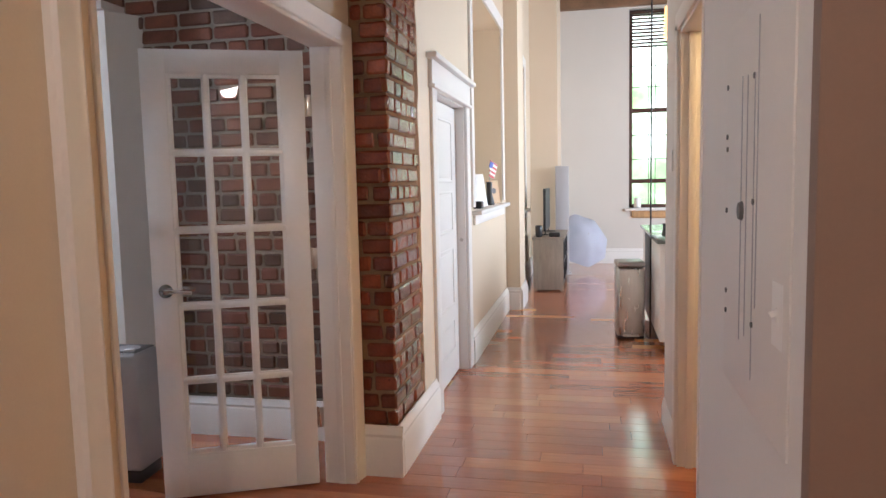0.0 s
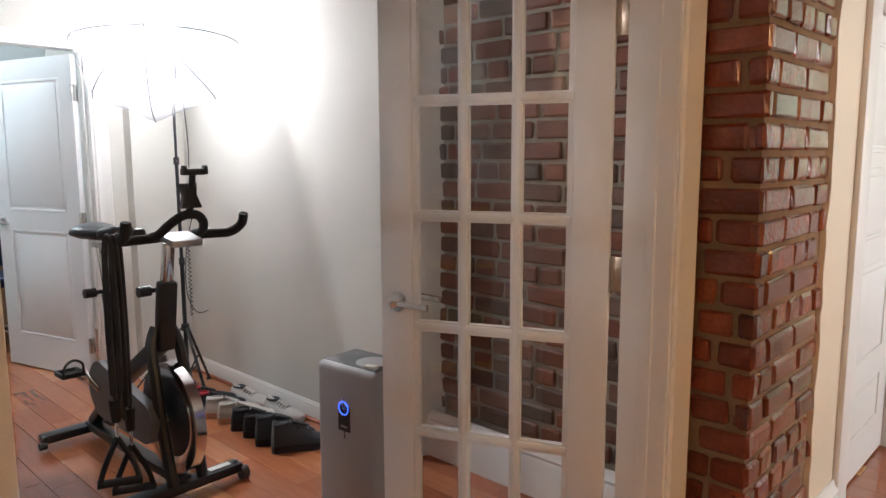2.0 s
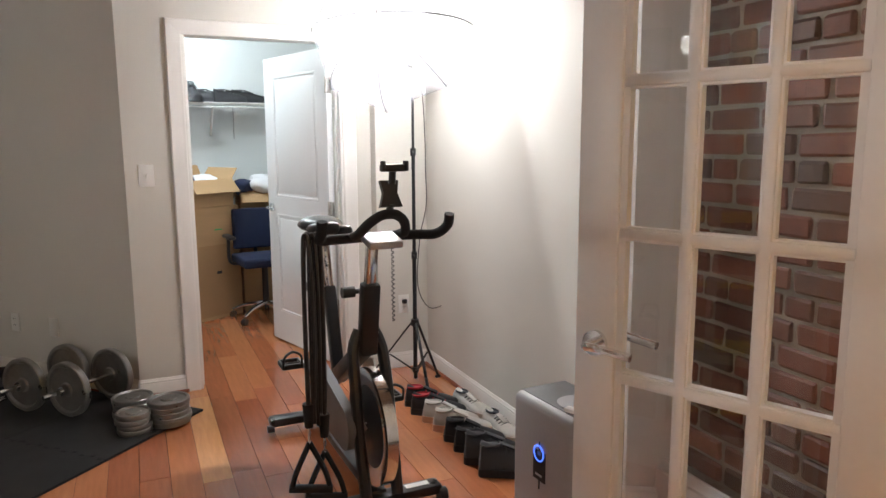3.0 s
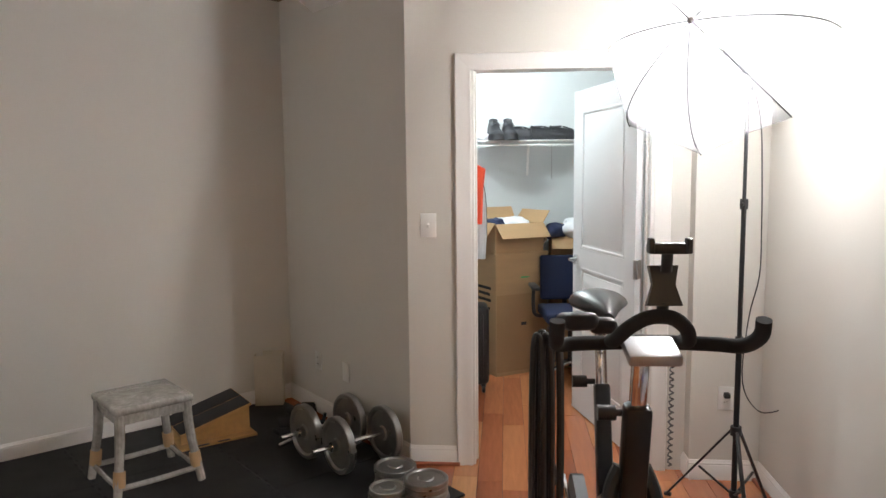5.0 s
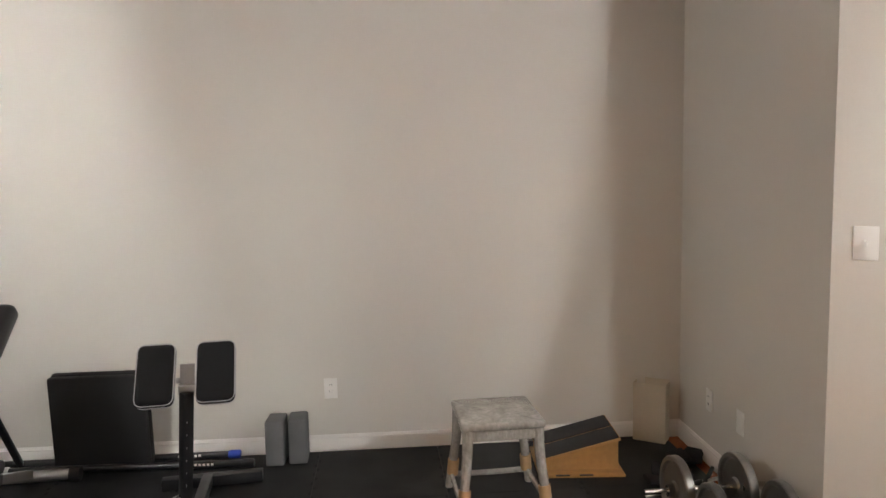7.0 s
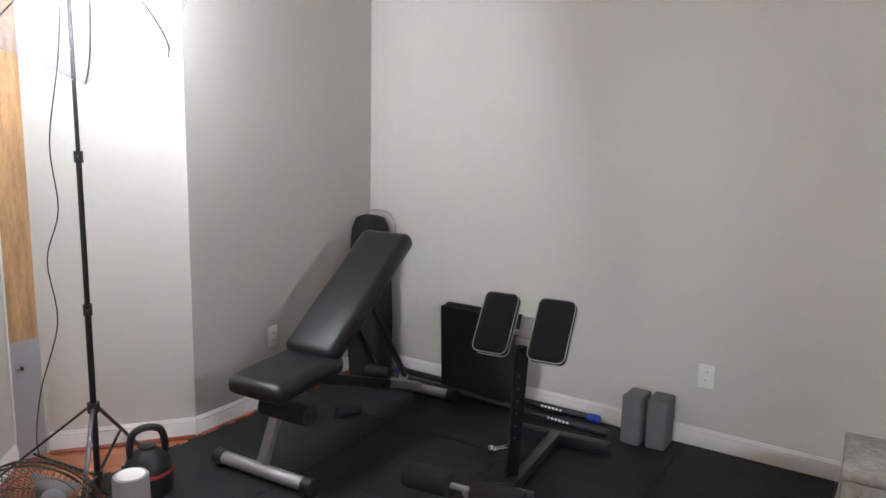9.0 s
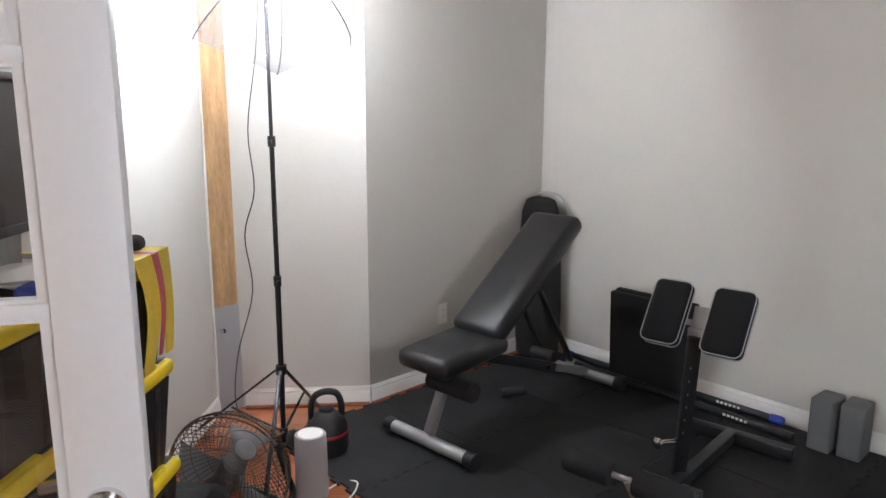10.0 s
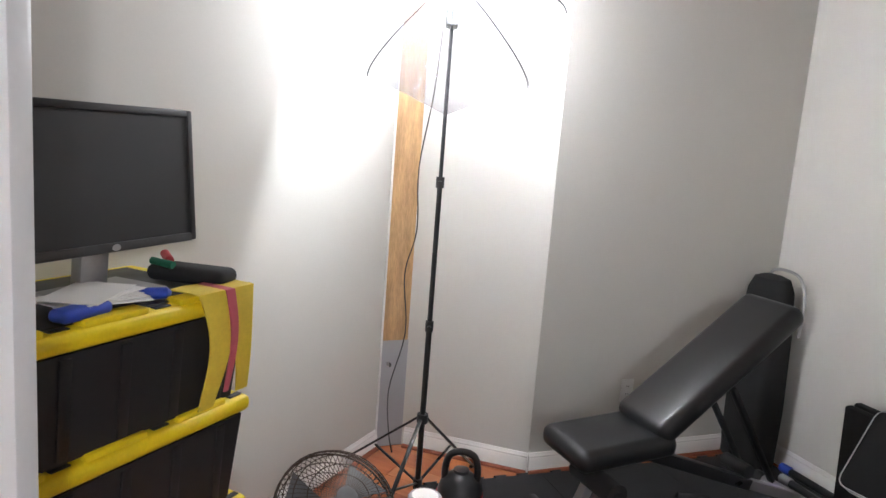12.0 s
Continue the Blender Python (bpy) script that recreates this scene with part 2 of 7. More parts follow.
def mesh_from(name, bm, mat, smooth=True):
    bmesh.ops.recalc_face_normals(bm, faces=bm.faces)
    me = bpy.data.meshes.new(name)
    bm.to_mesh(me)
    bm.free()
    mats = mat if isinstance(mat, (list, tuple)) else [mat]
    for x in mats:
        me.materials.append(x)
    if smooth:
        for p in me.polygons:
            p.use_smooth = True
        me.set_sharp_from_angle(angle=radians(35))
    return me


def part(name, bm, mat, parent=None, label="", kind=""):
    ob = new(name, mesh_from(name, bm, mat))
    ob.parent = parent
    return tagged(ob, label=label, kind=kind)


def thing(name, label, category, m=None, group="", kind=""):
    ob = new(name)
    ob.empty_display_size = 0.1
    ob.matrix_basis = m or Matrix()
    return tagged(ob, label, category, group, kind)


def solid(name, bm, mat, label, category="", kind="structure", group=""):
    return tagged(new(name, mesh_from(name, bm, mat)), label, category, group, kind)


def BM():
    return bmesh.new()


# ---- structure: room ----
EX0, EX1 = -1.38, -1.25          # east partition, room side and hall side
OY0, OY1 = 1.70, 3.285           # french door opening
TOP = 2.68                       # partition walls
HIGH = 4.45
CONV_B, CORN_B = (-2.10, -1.03), (-3.07, -2.058)
CORN_A, CONV_A = (-5.985, 0.955), (-4.925, 1.935)
CWX = -4.915                     # closet wall
CY0, CY1 = 2.285, 3.165          # closet door opening
NY = 3.70                        # north plaster wall
BY = 3.87                        # brick wall behind the door
NX = -2.75                       # end of the plaster


def off(a, b, d):
    """a and b moved d to the right of the way from a to b."""
    v = (Vector(b) - Vector(a)).normalized()
    n = Vector((v.y, -v.x)) * d
    return (a[0] + n.x, a[1] + n.y), (b[0] + n.x, b[1] + n.y)


def wall_strip(name, a, b, d, z0, z1, mat, label):
    a2, b2 = off(a, b, d)
    bm = BM()
    prism(bm, [a, b, b2, a2], z0, z1)
    return solid(name, bm, mat, label, "wall")


bm = BM()
prism(bm, [(-1.30, -1.1), (EX1, -1.1), (EX1, OY0 - 0.12), (-1.30, OY0 - 0.12)], 0, HIGH)
prism(bm, [(EX0, OY0 - 0.12), (EX1, OY0 - 0.12), (EX1, OY0 - 0.11), (EX1 - 0.06, OY0 - 0.11), (EX1 - 0.06, OY0 + 0.02), (EX0, OY0 + 0.02)], 0, HIGH)
prism(bm, [(EX0, OY0 - 0.03), (EX1, OY0 - 0.03), (EX1, OY1 + 0.03), (EX0, OY1 + 0.03)], 2.09, HIGH)
prism(bm, [(EX0, OY1 + 0.03), (EX1, OY1 + 0.03), (EX1, 4.05), (EX0, 4.05)], 0, HIGH)
solid("wall_east", bm, HALLWALL, "cream painted partition wall with a double french door opening", "wall")
bm = BM()
prism(bm, [(-1.30, -0.84), (-1.30, OY0 - 0.12), (-1.352, OY0 - 0.12), (-1.352, -0.84)], 0, TOP)
solid("wall_east_lining", bm, WALL, "pale greige painted wall behind the storage bins", "wall")
wall_strip("wall_south", CONV_B, (-1.44, -0.945), 0.12, 0, TOP, WALL, "greige painted short wall beside a bare wooden post")
wall_strip("wall_south_west", CORN_B, CONV_B, 0.12, 0, TOP, WALL, "greige painted angled wall with a power outlet")
wall_strip("wall_diagonal", CORN_A, CORN_B, 0.12, 0, TOP, WALL, "long greige painted diagonal wall")
wall_strip("wall_north_west", CONV_A, CORN_A, 0.12, 0, TOP, WALL, "shaded greige angled wall with two outlets")
bm = BM()
prism(bm, [(CWX, 1.935), (CWX, CY0 - 0.02), (CWX - 0.12, CY0 - 0.02), (CWX - 0.12, 1.935)], 0, TOP)
prism(bm, [(CWX, CY0 - 0.02), (CWX, CY1 + 0.02), (CWX - 0.12, CY1 + 0.02), (CWX - 0.12, CY0 - 0.02)], 2.08, TOP)
prism(bm, [(CWX, CY1 + 0.02), (CWX, 3.36), (CWX + 0.1, 3.36), (CWX + 0.1, NY), (CWX - 0.12, NY), (CWX - 0.12, CY1 + 0.02)], 0, TOP)
solid("wall_closet", bm, WALL, "greige painted wall with the closet doorway", "wall")
bm = BM()
prism(bm, [(CWX - 0.12, NY), (NX, NY), (NX + 0.11, BY + 0.02), (CWX - 0.12, BY + 0.02)], 0, 2.42)
solid("wall_north", bm, WALL, "pale greige plaster wall that stops short of exposed brick", "wall")
bm = BM()
box(bm, ((CWX + NX) / 2, NY + 0.08, 2.45), (NX - CWX, 0.2, 0.05), bev=0.006)
solid("wall_ledge", bm, TRIM, "white painted ledge on top of the plaster wall", "ledge")
bm = BM()
prism(bm, [(-7.6, BY + 0.012), (EX0, BY + 0.012), (EX0, BY + 0.3), (-7.6, BY + 0.3)], 0, HIGH)
solid("wall_brick_back", bm, MORTARGREY, "old mortar bed behind the exposed brick wall", "wall")

# bare post in the corner, above a grey metal guard
bm = BM()
pa, pb = (-1.350, -0.840), (-1.447, -0.952)
prism(bm, [pa, pb, (-1.40, -1.04), (-1.28, -0.90)], 0.56, TOP)
solid("corner_post", bm, POSTWOOD, "bare unpainted wooden post exposed in the wall corner", "post")
bm = BM()
prism(bm, [(-1.345, -0.832), (-1.455, -0.957), (-1.40, -1.05), (-1.27, -0.90)], 0, 0.565)
bmesh.ops.bevel(bm, geom=bm.edges[:], offset=0.004, segments=2, affect="EDGES")
g = solid("post_guard", bm, GREYPLASTIC, "grey painted cover over the foot of the post", "post")
bm = BM()
rod(bm, (-1.38, -0.868, 0.44), (-1.392, -0.858, 0.44), 0.012)
part("screw_cap", bm, STEEL, g)
bm = BM()
random.seed(3)
z = 0.02
while z < 2.5:
    h = random.uniform(0.02, 0.07)
    box(bm, (-1.356, -0.832, z + h / 2), (0.01, random.uniform(0.008, 0.02), h * 1.1), (0, 0, 35), bev=0.002, seg=1)
    z += h
solid("torn_plaster_edge", bm, TRIM, "ragged white plaster edge along the post", "plaster")

# closed room above the partitions
bm = BM()
box(bm, (-4.5, 0.9, 3.12), (6.5, 6.3, 0.08))
for i in range(9):
    box(bm, (-7.3 + i * 0.75, 0.9, 3.0), (0.11, 6.3, 0.16), bev=0.01)
solid("ceiling_room", bm, CEIL, "dark wooden plank ceiling with joists", "ceiling")
bm = BM()
prism(bm, [(-7.72, -2.3), (-7.6, -2.3), (-7.6, 4.2), (-7.72, 4.2)], 0, 3.3)
prism(bm, [(-7.6, -2.35), (-1.25, -2.35), (-1.25, -2.23), (-7.6, -2.23)], 0, 3.3)
solid("wall_outer", bm, WALL, "plain outer wall that closes the room", "wall")
bm = BM()
prism(bm, [(-7.3, 1.28), (-7.18, 1.28), (-7.18, 3.72), (-7.3, 3.72)], 0, TOP)
prism(bm, [(-7.18, 1.28), (-5.78, 1.28), (-5.78, 1.36), (-7.18, 1.36)], 0, TOP)
solid("closet_wall", bm, material("closet_paint", (0.58, 0.61, 0.62), 0.75, var=0.03, scale=1.5, fine=160, bump=0.1),
      "pale blue-grey painted closet wall", "wall")
bm = BM()
prism(bm, [(-7.18, 3.66), (-5.07, 3.66), (-5.07, 3.70), (-7.18, 3.70)], 0, TOP)
solid("closet_side_wall", bm, WALL, "greige side wall inside the closet", "wall")
bm = BM()
box(bm, (-6.12, 2.5, 2.55), (2.1, 2.45, 0.05))
solid("closet_ceiling", bm, TRIM, "white closet ceiling", "ceiling")


def baseboard(name, runs, h=0.10, d=0.015, label="white painted baseboard with a moulded top"):
    """One run of board along each pair of points; the room is to the left of the way."""
    for a, b in runs:
        bm = BM()
        v = (Vector(b) - Vector(a)).normalized()
        n = Vector((-v.y, v.x))
        prof = [(0, 0), (d, 0), (d, h * 0.72), (d * 0.75, h * 0.78), (d * 0.85, h * 0.84), (d * 0.45, h * 0.92), (d * 0.3, h), (0, h)]
        loft(bm, [[Vector((p[0] + n.x * x, p[1] + n.y * x, z)) for x, z in prof] for p in (a, b)])
        solid(name, bm, TRIM, label, "baseboard")


baseboard("baseboard", [
    (CORN_A, CORN_B), (CORN_B, CONV_B), (CONV_B, (-1.46, -0.945)),
    ((-1.352, -0.83), (-1.352, OY0 - 0.13)), (CONV_A, CORN_A), ((CWX, CY0 - 0.085), (CWX, 1.935)),
    ((CWX + 0.1, 3.36), (CWX, 3.36)), ((CWX + 0.1, NY), (CWX + 0.1, 3.36)), ((NX, NY), (CWX + 0.1, NY)), ((NX + 0.1, BY), (NX, NY))])
baseboard("baseboard_tall", [((EX0, BY - 0.04), (NX, BY - 0.04))], h=0.22, d=0.03, label="tall white moulded baseboard below the brick")
# quarter-round shoe strips in floor wood
SHOE = material("shoe_moulding_wood", (0.30, 0.09, 0.045), 0.4, var=0.2, stretch=(4, 4, 4), bump=0.05)
for a, b in [(CORN_B, CONV_B), (CONV_B, (-1.46, -0.945)), ((-1.352, -0.83), (-1.352, OY0 - 0.13)),
             ((CWX, CY0 - 0.085), (CWX, 1.935)), ((NX, NY), (CWX + 0.1, NY))]:
    a2, b2 = off(a, b, -0.023)
    bm = BM()
    rod(bm, (*a2, 0.006), (*b2, 0.006), 0.012, seg=10)
    solid("shoe_moulding", bm, SHOE, "reddish wood quarter-round along the floor", "moulding")


def casing(name, at, width, top, w=0.085, d=0.02, m=None, label="white moulded door casing", inner=0.02):
    """Casing round a doorway in the local xz plane, proud towards -y; at: its middle on the floor."""
    t = thing(name, label, "door casing", m, kind="structure")

    def leg(a, b, na):
        bm = BM()
        a, b = Vector(a), Vector(b)
        v = (b - a).normalized()
        side = Vector((v.z, 0, -v.x))
        prof = [(0, 0), (0, -d * 0.55), (w * 0.12, -d * 0.75), (w * 0.3, -d * 0.6), (w * 0.75, -d), (w * 0.92, -d * 1.05), (w, -d * 0.7), (w, 0)]
        rings = []
        for p, mit in ((a, 0), (b, 1)):
            ring = []
            for x, y in prof:
                ext = x if (mit == 1 and na in ("l", "t")) or (mit == 0 and na in ("t", "r")) else 0
                q = p + side * -x + Vector((0, y, 0)) + v * (ext if mit else -ext)
                ring.append(q)
            rings.append(ring)
        loft(bm, rings)
        part("casing_board", bm, TRIM, t)
    hw = width / 2
    leg((-hw, 0, 0), (-hw, 0, top), "l")
    leg((-hw, 0, top), (hw, 0, top), "t")
    leg((hw, 0, top), (hw, 0, 0), "r")
    return t


# closet doorway
casing("closet_casing", 0, CY1 - CY0 + 0.03, 2.055, m=pose(CWX, (CY0 + CY1) / 2, 0, 0, 0, 90))
bm = BM()
for y in (CY0 - 0.01, CY1 + 0.01):
    box(bm, (CWX - 0.06, y, 1.03), (0.125, 0.018, 2.06), bev=0.002)
box(bm, (CWX - 0.06, (CY0 + CY1) / 2, 2.065), (0.125, CY1 - CY0 + 0.04, 0.018), bev=0.002)
for y in (CY0 + 0.004, CY1 - 0.004):
    box(bm, (CWX - 0.075, y, 1.03), (0.035, 0.012, 2.05), bev=0.002)
solid("closet_jamb", bm, TRIM, "white painted door jamb with stops", "door jamb")

# french doorway
jw = OY1 - OY0
bm = BM()
box(bm, ((EX0 + EX1) / 2, OY1 + 0.012, 1.03), (0.15, 0.024, 2.07), bev=0.003)
box(bm, (EX0 + 0.075, OY1, 1.03), (0.03, 0.014, 2.06), bev=0.002)
box(bm, (EX0 + 0.035, OY0 + 0.031, 1.03), (0.086, 0.022, 2.07), bev=0.003)
box(bm, ((EX0 + EX1) / 2, (OY0 + OY1) / 2, 2.075), (0.15, jw + 0.05, 0.024), bev=0.003)
solid("french_door_jamb", bm, TRIM, "white painted jamb of the double door opening", "door jamb")
casing("french_casing_hall", 0, jw + 0.11, 2.065, w=0.1, d=0.03, m=pose(EX1, (OY0 + OY1) / 2 - 0.045, 0, 0, 0, 90),
       label="white moulded casing round the double doorway")
casing("french_casing_room", 0, jw + 0.02, 2.065, w=0.085, m=pose(EX0, (OY0 + OY1) / 2, 0, 0, 0, -90),
       label="white moulded casing on the room side")

# ---- structure: hall and living room ----
HX = -1.06                      # hall face of the west wall past the brick pier
FY = 12.42                      # far wall
HD0, HD1 = 4.40, 5.42           # hall door opening
NI0, NI1 = 5.78, 7.62           # window niche
bm = BM()
prism(bm, [(EX1, 4.05), (HX, 4.05), (HX, HD0), (EX1 - 0.13, HD0), (EX1 - 0.13, 4.06)], 0, HIGH)
prism(bm, [(HX - 0.30, HD0), (HX, HD0), (HX, HD1), (HX - 0.30, HD1)], 2.0, HIGH)
prism(bm, [(HX - 0.30, HD1), (HX, HD1), (HX, NI0), (HX - 0.30, NI0)], 0, HIGH)
prism(bm, [(HX - 0.30, NI0), (HX, NI0), (HX, NI1), (HX - 0.30, NI1)], 0, 1.17)
prism(bm, [(HX - 0.30, NI0), (HX, NI0), (HX, NI1), (HX - 0.30, NI1)], 3.0, HIGH)
prism(bm, [(HX - 0.30, NI1), (HX, NI1), (HX, 9.0), (HX - 0.30, 9.0)], 0, HIGH)
prism(bm, [(HX - 0.30, 9.0), (HX, 9.0), (HX, 10.2), (HX - 0.30, 10.2)], 0, 1.0)
prism(bm, [(HX - 0.30, 9.0), (HX, 9.0), (HX, 10.2), (HX - 0.30, 10.2)], 3.0, HIGH)
prism(bm, [(HX - 0.30, 10.2), (HX, 10.2), (HX, FY), (HX - 0.30, FY)], 0, HIGH)
prism(bm, [(HX - 0.36, 4.06), (HX - 0.30, 4.06), (HX - 0.30, FY), (HX - 0.36, FY)], 0, HIGH)
solid("wall_hall_west", bm, HALLWALL, "cream painted hall wall with a door and two window niches", "wall")
bm = BM()
prism(bm, [(HX, 7.95), (HX + 0.15, 7.95), (HX + 0.15, 8.55), (HX, 8.55)], 0, HIGH)
solid("pilaster", bm, HALLWALL, "cream painted pilaster standing proud of the wall", "pilaster")
bm = BM()
prism(bm, [(HX, 11.2), (HX + 0.42, 11.2), (HX + 0.42, FY), (HX, FY)], 0, HIGH)
solid("far_pier", bm, HALLWALL, "cream painted pier in the far corner", "pilaster")
WX0, WX1, WZ0, WZ1 = 0.48, 1.68, 0.93, 4.2
bm = BM()
prism(bm, [(HX, FY), (WX0, FY), (WX0, FY + 0.35), (HX, FY + 0.35)], 0, HIGH)
prism(bm, [(WX1, FY), (4.6, FY), (4.6, FY + 0.35), (WX1, FY + 0.35)], 0, HIGH)
prism(bm, [(WX0, FY), (WX1, FY), (WX1, FY + 0.35), (WX0, FY + 0.35)], 0, WZ0)
prism(bm, [(WX0, FY), (WX1, FY), (WX1, FY + 0.35), (WX0, FY + 0.35)], WZ1, HIGH)
solid("wall_far", bm, WALL, "greige wall with a tall window at the end of the hall", "wall")
bm = BM()
for y0, y1 in ((4.42, 6.0), (7.2, 9.0), (10.2, FY + 0.3)):
    prism(bm, [(4.6, y0), (4.9, y0), (4.9, y1), (4.6, y1)], 0, HIGH)
for y0, y1 in ((6.0, 7.2), (9.0, 10.2)):
    prism(bm, [(4.6, y0), (4.9, y0), (4.9, y1), (4.6, y1)], 0, 0.9)
    prism(bm, [(4.6, y0), (4.9, y0), (4.9, y1), (4.6, y1)], 3.3, HIGH)
solid("wall_living_east", bm, WALL, "plain living room wall with window openings", "wall")
# right side of the hall: near wall, warm side room, far wall
RX, RX2 = 0.21, 0.29
SD0, SD1 = 2.50, 3.755
bm = BM()
prism(bm, [(RX, 1.40), (RX + 0.16, 1.40), (RX + 0.16, SD0), (RX, SD0)], 0, HIGH)
solid("wall_hall_east", bm, HALLWHITE, "white painted hall wall with a switch and an access panel", "wall")
bm = BM()
prism(bm, [(RX2, SD1), (RX2 + 0.14, SD1), (RX2 + 0.14, 4.42), (RX2, 4.42)], 0, HIGH)
prism(bm, [(RX2, SD0), (RX2 + 0.14, SD0), (RX2 + 0.14, SD1), (RX2, SD1)], 2.13, HIGH)
solid("wall_hall_east_far", bm, HALLWHITE, "white painted hall wall past the side door", "wall")
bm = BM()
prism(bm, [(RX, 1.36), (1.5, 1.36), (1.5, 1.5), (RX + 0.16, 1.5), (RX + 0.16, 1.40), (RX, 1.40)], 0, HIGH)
# dark taupe puts the shade of this turned-away wall into its colour
solid("wall_foyer_east", bm, material("wall_shade_taupe", (0.25, 0.172, 0.135), 0.7, var=0.04, scale=1.2, fine=140, bump=0.1),
      "foyer wall with its shade put into a taupe colour", "wall")
bm = BM()
prism(bm, [(1.5, -1.6), (1.62, -1.6), (1.62, 1.5), (1.5, 1.5)], 0, HIGH)
prism(bm, [(-1.38, -1.72), (1.62, -1.72), (1.62, -1.6), (-1.38, -1.6)], 0, HIGH)
prism(bm, [(-1.38, -1.6), (-1.25, -1.6), (-1.25, -1.1), (-1.38, -1.1)], 0, HIGH)
solid("wall_foyer", bm, HALLWALL, "cream foyer walls behind the walker", "wall")
bm = BM()
prism(bm, [(1.9, 1.5), (2.0, 1.5), (2.0, 4.42), (1.9, 4.42)], 0, HIGH)
prism(bm, [(RX2 + 0.14, 4.30), (4.9, 4.30), (4.9, 4.42), (RX2 + 0.14, 4.42)], 0, HIGH)
prism(bm, [(RX + 0.16, 1.5), (2.0, 1.5), (2.0, 1.56), (RX + 0.16, 1.56)], 0, HIGH)
solid("side_room_wall", bm, HALLWALL, "cream walls of the warmly lit side room", "wall")
bm = BM()
box(bm, (1.1, 2.9, 2.75), (1.6, 2.78, 0.06))
solid("side_room_ceiling", bm, TRIM, "white side room ceiling", "ceiling")
bm = BM()
box(bm, (1.7, 5.4, HIGH + 0.05), (6.6, 14.6, 0.1))
for i in range(14):
    box(bm, (1.7, -1.0 + i * 1.03, HIGH - 0.1), (6.6, 0.14, 0.24), bev=0.01)
solid("ceiling_hall", bm, CEIL, "high dark wooden ceiling with beams", "ceiling")

# side door casing and jamb
bm = BM()
box(bm, (RX2 + 0.07, SD1 - 0.012, 1.06), (0.15, 0.024, 2.12), bev=0.003)
box(bm, (RX2 + 0.05, SD1 - 0.03, 1.06), (0.035, 0.014, 2.12), bev=0.002)
box(bm, (RX2 + 0.07, (SD0 + SD1) / 2, 2.12), (0.15, SD1 - SD0, 0.024), bev=0.003)
solid("side_door_jamb", bm, TRIM, "painted side door jamb in warm light", "door jamb")
bm = BM()
box(bm, (RX2 - 0.009, SD1 + 0.045, 1.08), (0.02, 0.09, 2.17), bev=0.006)
box(bm, (RX2 - 0.009, (SD0 + SD1) / 2, 2.17), (0.02, SD1 - SD0 + 0.18, 0.09), bev=0.006)
box(bm, (RX + 0.08, SD0 + 0.01, 1.06), (0.17, 0.02, 2.12), bev=0.003)
solid("side_door_casing", bm, TRIM, "white painted casing of the side door", "door casing")
for z in (0.42, 1.13, 1.85):
    bm = BM()
    box(bm, (RX + 0.13, SD0 + 0.024, z), (0.06, 0.006, 0.09), bev=0.002)
    rod(bm, (RX + 0.165, SD0 + 0.03, z - 0.05), (RX + 0.165, SD0 + 0.03, z + 0.05), 0.008)
    solid("side_door_hinge", bm, STEEL, "brushed steel butt hinge on the side jamb", "hinge", kind="")

# tall hall baseboards with a moulded cap
bb = [((HX, HD0 - 0.13), (HX, 3.42)), ((HX, 3.385), (EX1, 3.385)), ((HX, 7.95), (HX, HD1 + 0.14)),
      ((HX + 0.15, 7.95), (HX, 7.95)), ((HX + 0.15, 8.55), (HX + 0.15, 7.95)), ((HX, 11.2), (HX, 8.55)),
      ((4.6, FY), (HX + 0.42, FY))]
for i, (a, b) in enumerate(bb):
    if i == 1:
        a, b = (HX + 0.03, 3.42), (EX1 + 0.012, 3.42)
    baseboard("baseboard_hall", [(a, b)], h=0.25, d=0.032, label="tall white moulded hall baseboard")
baseboard("baseboard_side", [((RX2, SD1 + 0.09), (RX2, 4.42))], h=0.14)

# window niche sills
for y0, y1, z, nm in ((NI0, NI1, 1.17, "niche"), (9.0, 10.2, 1.0, "far niche")):
    bm = BM()
    box(bm, (HX - 0.1, (y0 + y1) / 2, z + 0.018), (0.36, y1 - y0 + 0.14, 0.036), bev=0.008)
    box(bm, (HX + 0.012, (y0 + y1) / 2, z - 0.045), (0.024, y1 - y0 + 0.06, 0.08), bev=0.006)
    solid("niche_sill", bm, TRIM, "white painted sill with an apron under a wall niche", "sill")
    bm = BM()
    for y in (y0 - 0.055, y1 + 0.055):
        box(bm, (HX + 0.011, y, z + 0.036 + (2.99 - z) / 2), (0.022, 0.11, 2.94 - z), bev=0.005)
    box(bm, (HX + 0.013, (y0 + y1) / 2, 3.06), (0.026, y1 - y0 + 0.24, 0.13), bev=0.006)
    solid("niche_casing", bm, TRIM, "white painted casing round a wall niche", "casing")

# hall door with its casing and cornice
t = thing("hall_door_casing", "white casing with a moulded cornice round a hall door", "door casing", kind="structure")
for y in (HD0 - 0.065, HD1 + 0.065):
    bm = BM()
    box(bm, (HX + 0.012, y, 1.0), (0.024, 0.13, 2.0), bev=0.005)
    part("casing_board", bm, TRIM, t)
bm = BM()
box(bm, (HX + 0.014, (HD0 + HD1) / 2, 2.08), (0.028, HD1 - HD0 + 0.28, 0.15), bev=0.004)
box(bm, (HX + 0.03, (HD0 + HD1) / 2, 2.17), (0.075, HD1 - HD0 + 0.38, 0.035), bev=0.010)
box(bm, (HX + 0.022, (HD0 + HD1) / 2, 2.0), (0.045, HD1 - HD0 + 0.30, 0.022), bev=0.006)
part("cornice", bm, TRIM, t)
bm = BM()
for y in (HD0 + 0.01, HD1 - 0.01):
    box(bm, (HX - 0.075, y, 1.0), (0.15, 0.02, 2.0), bev=0.003)
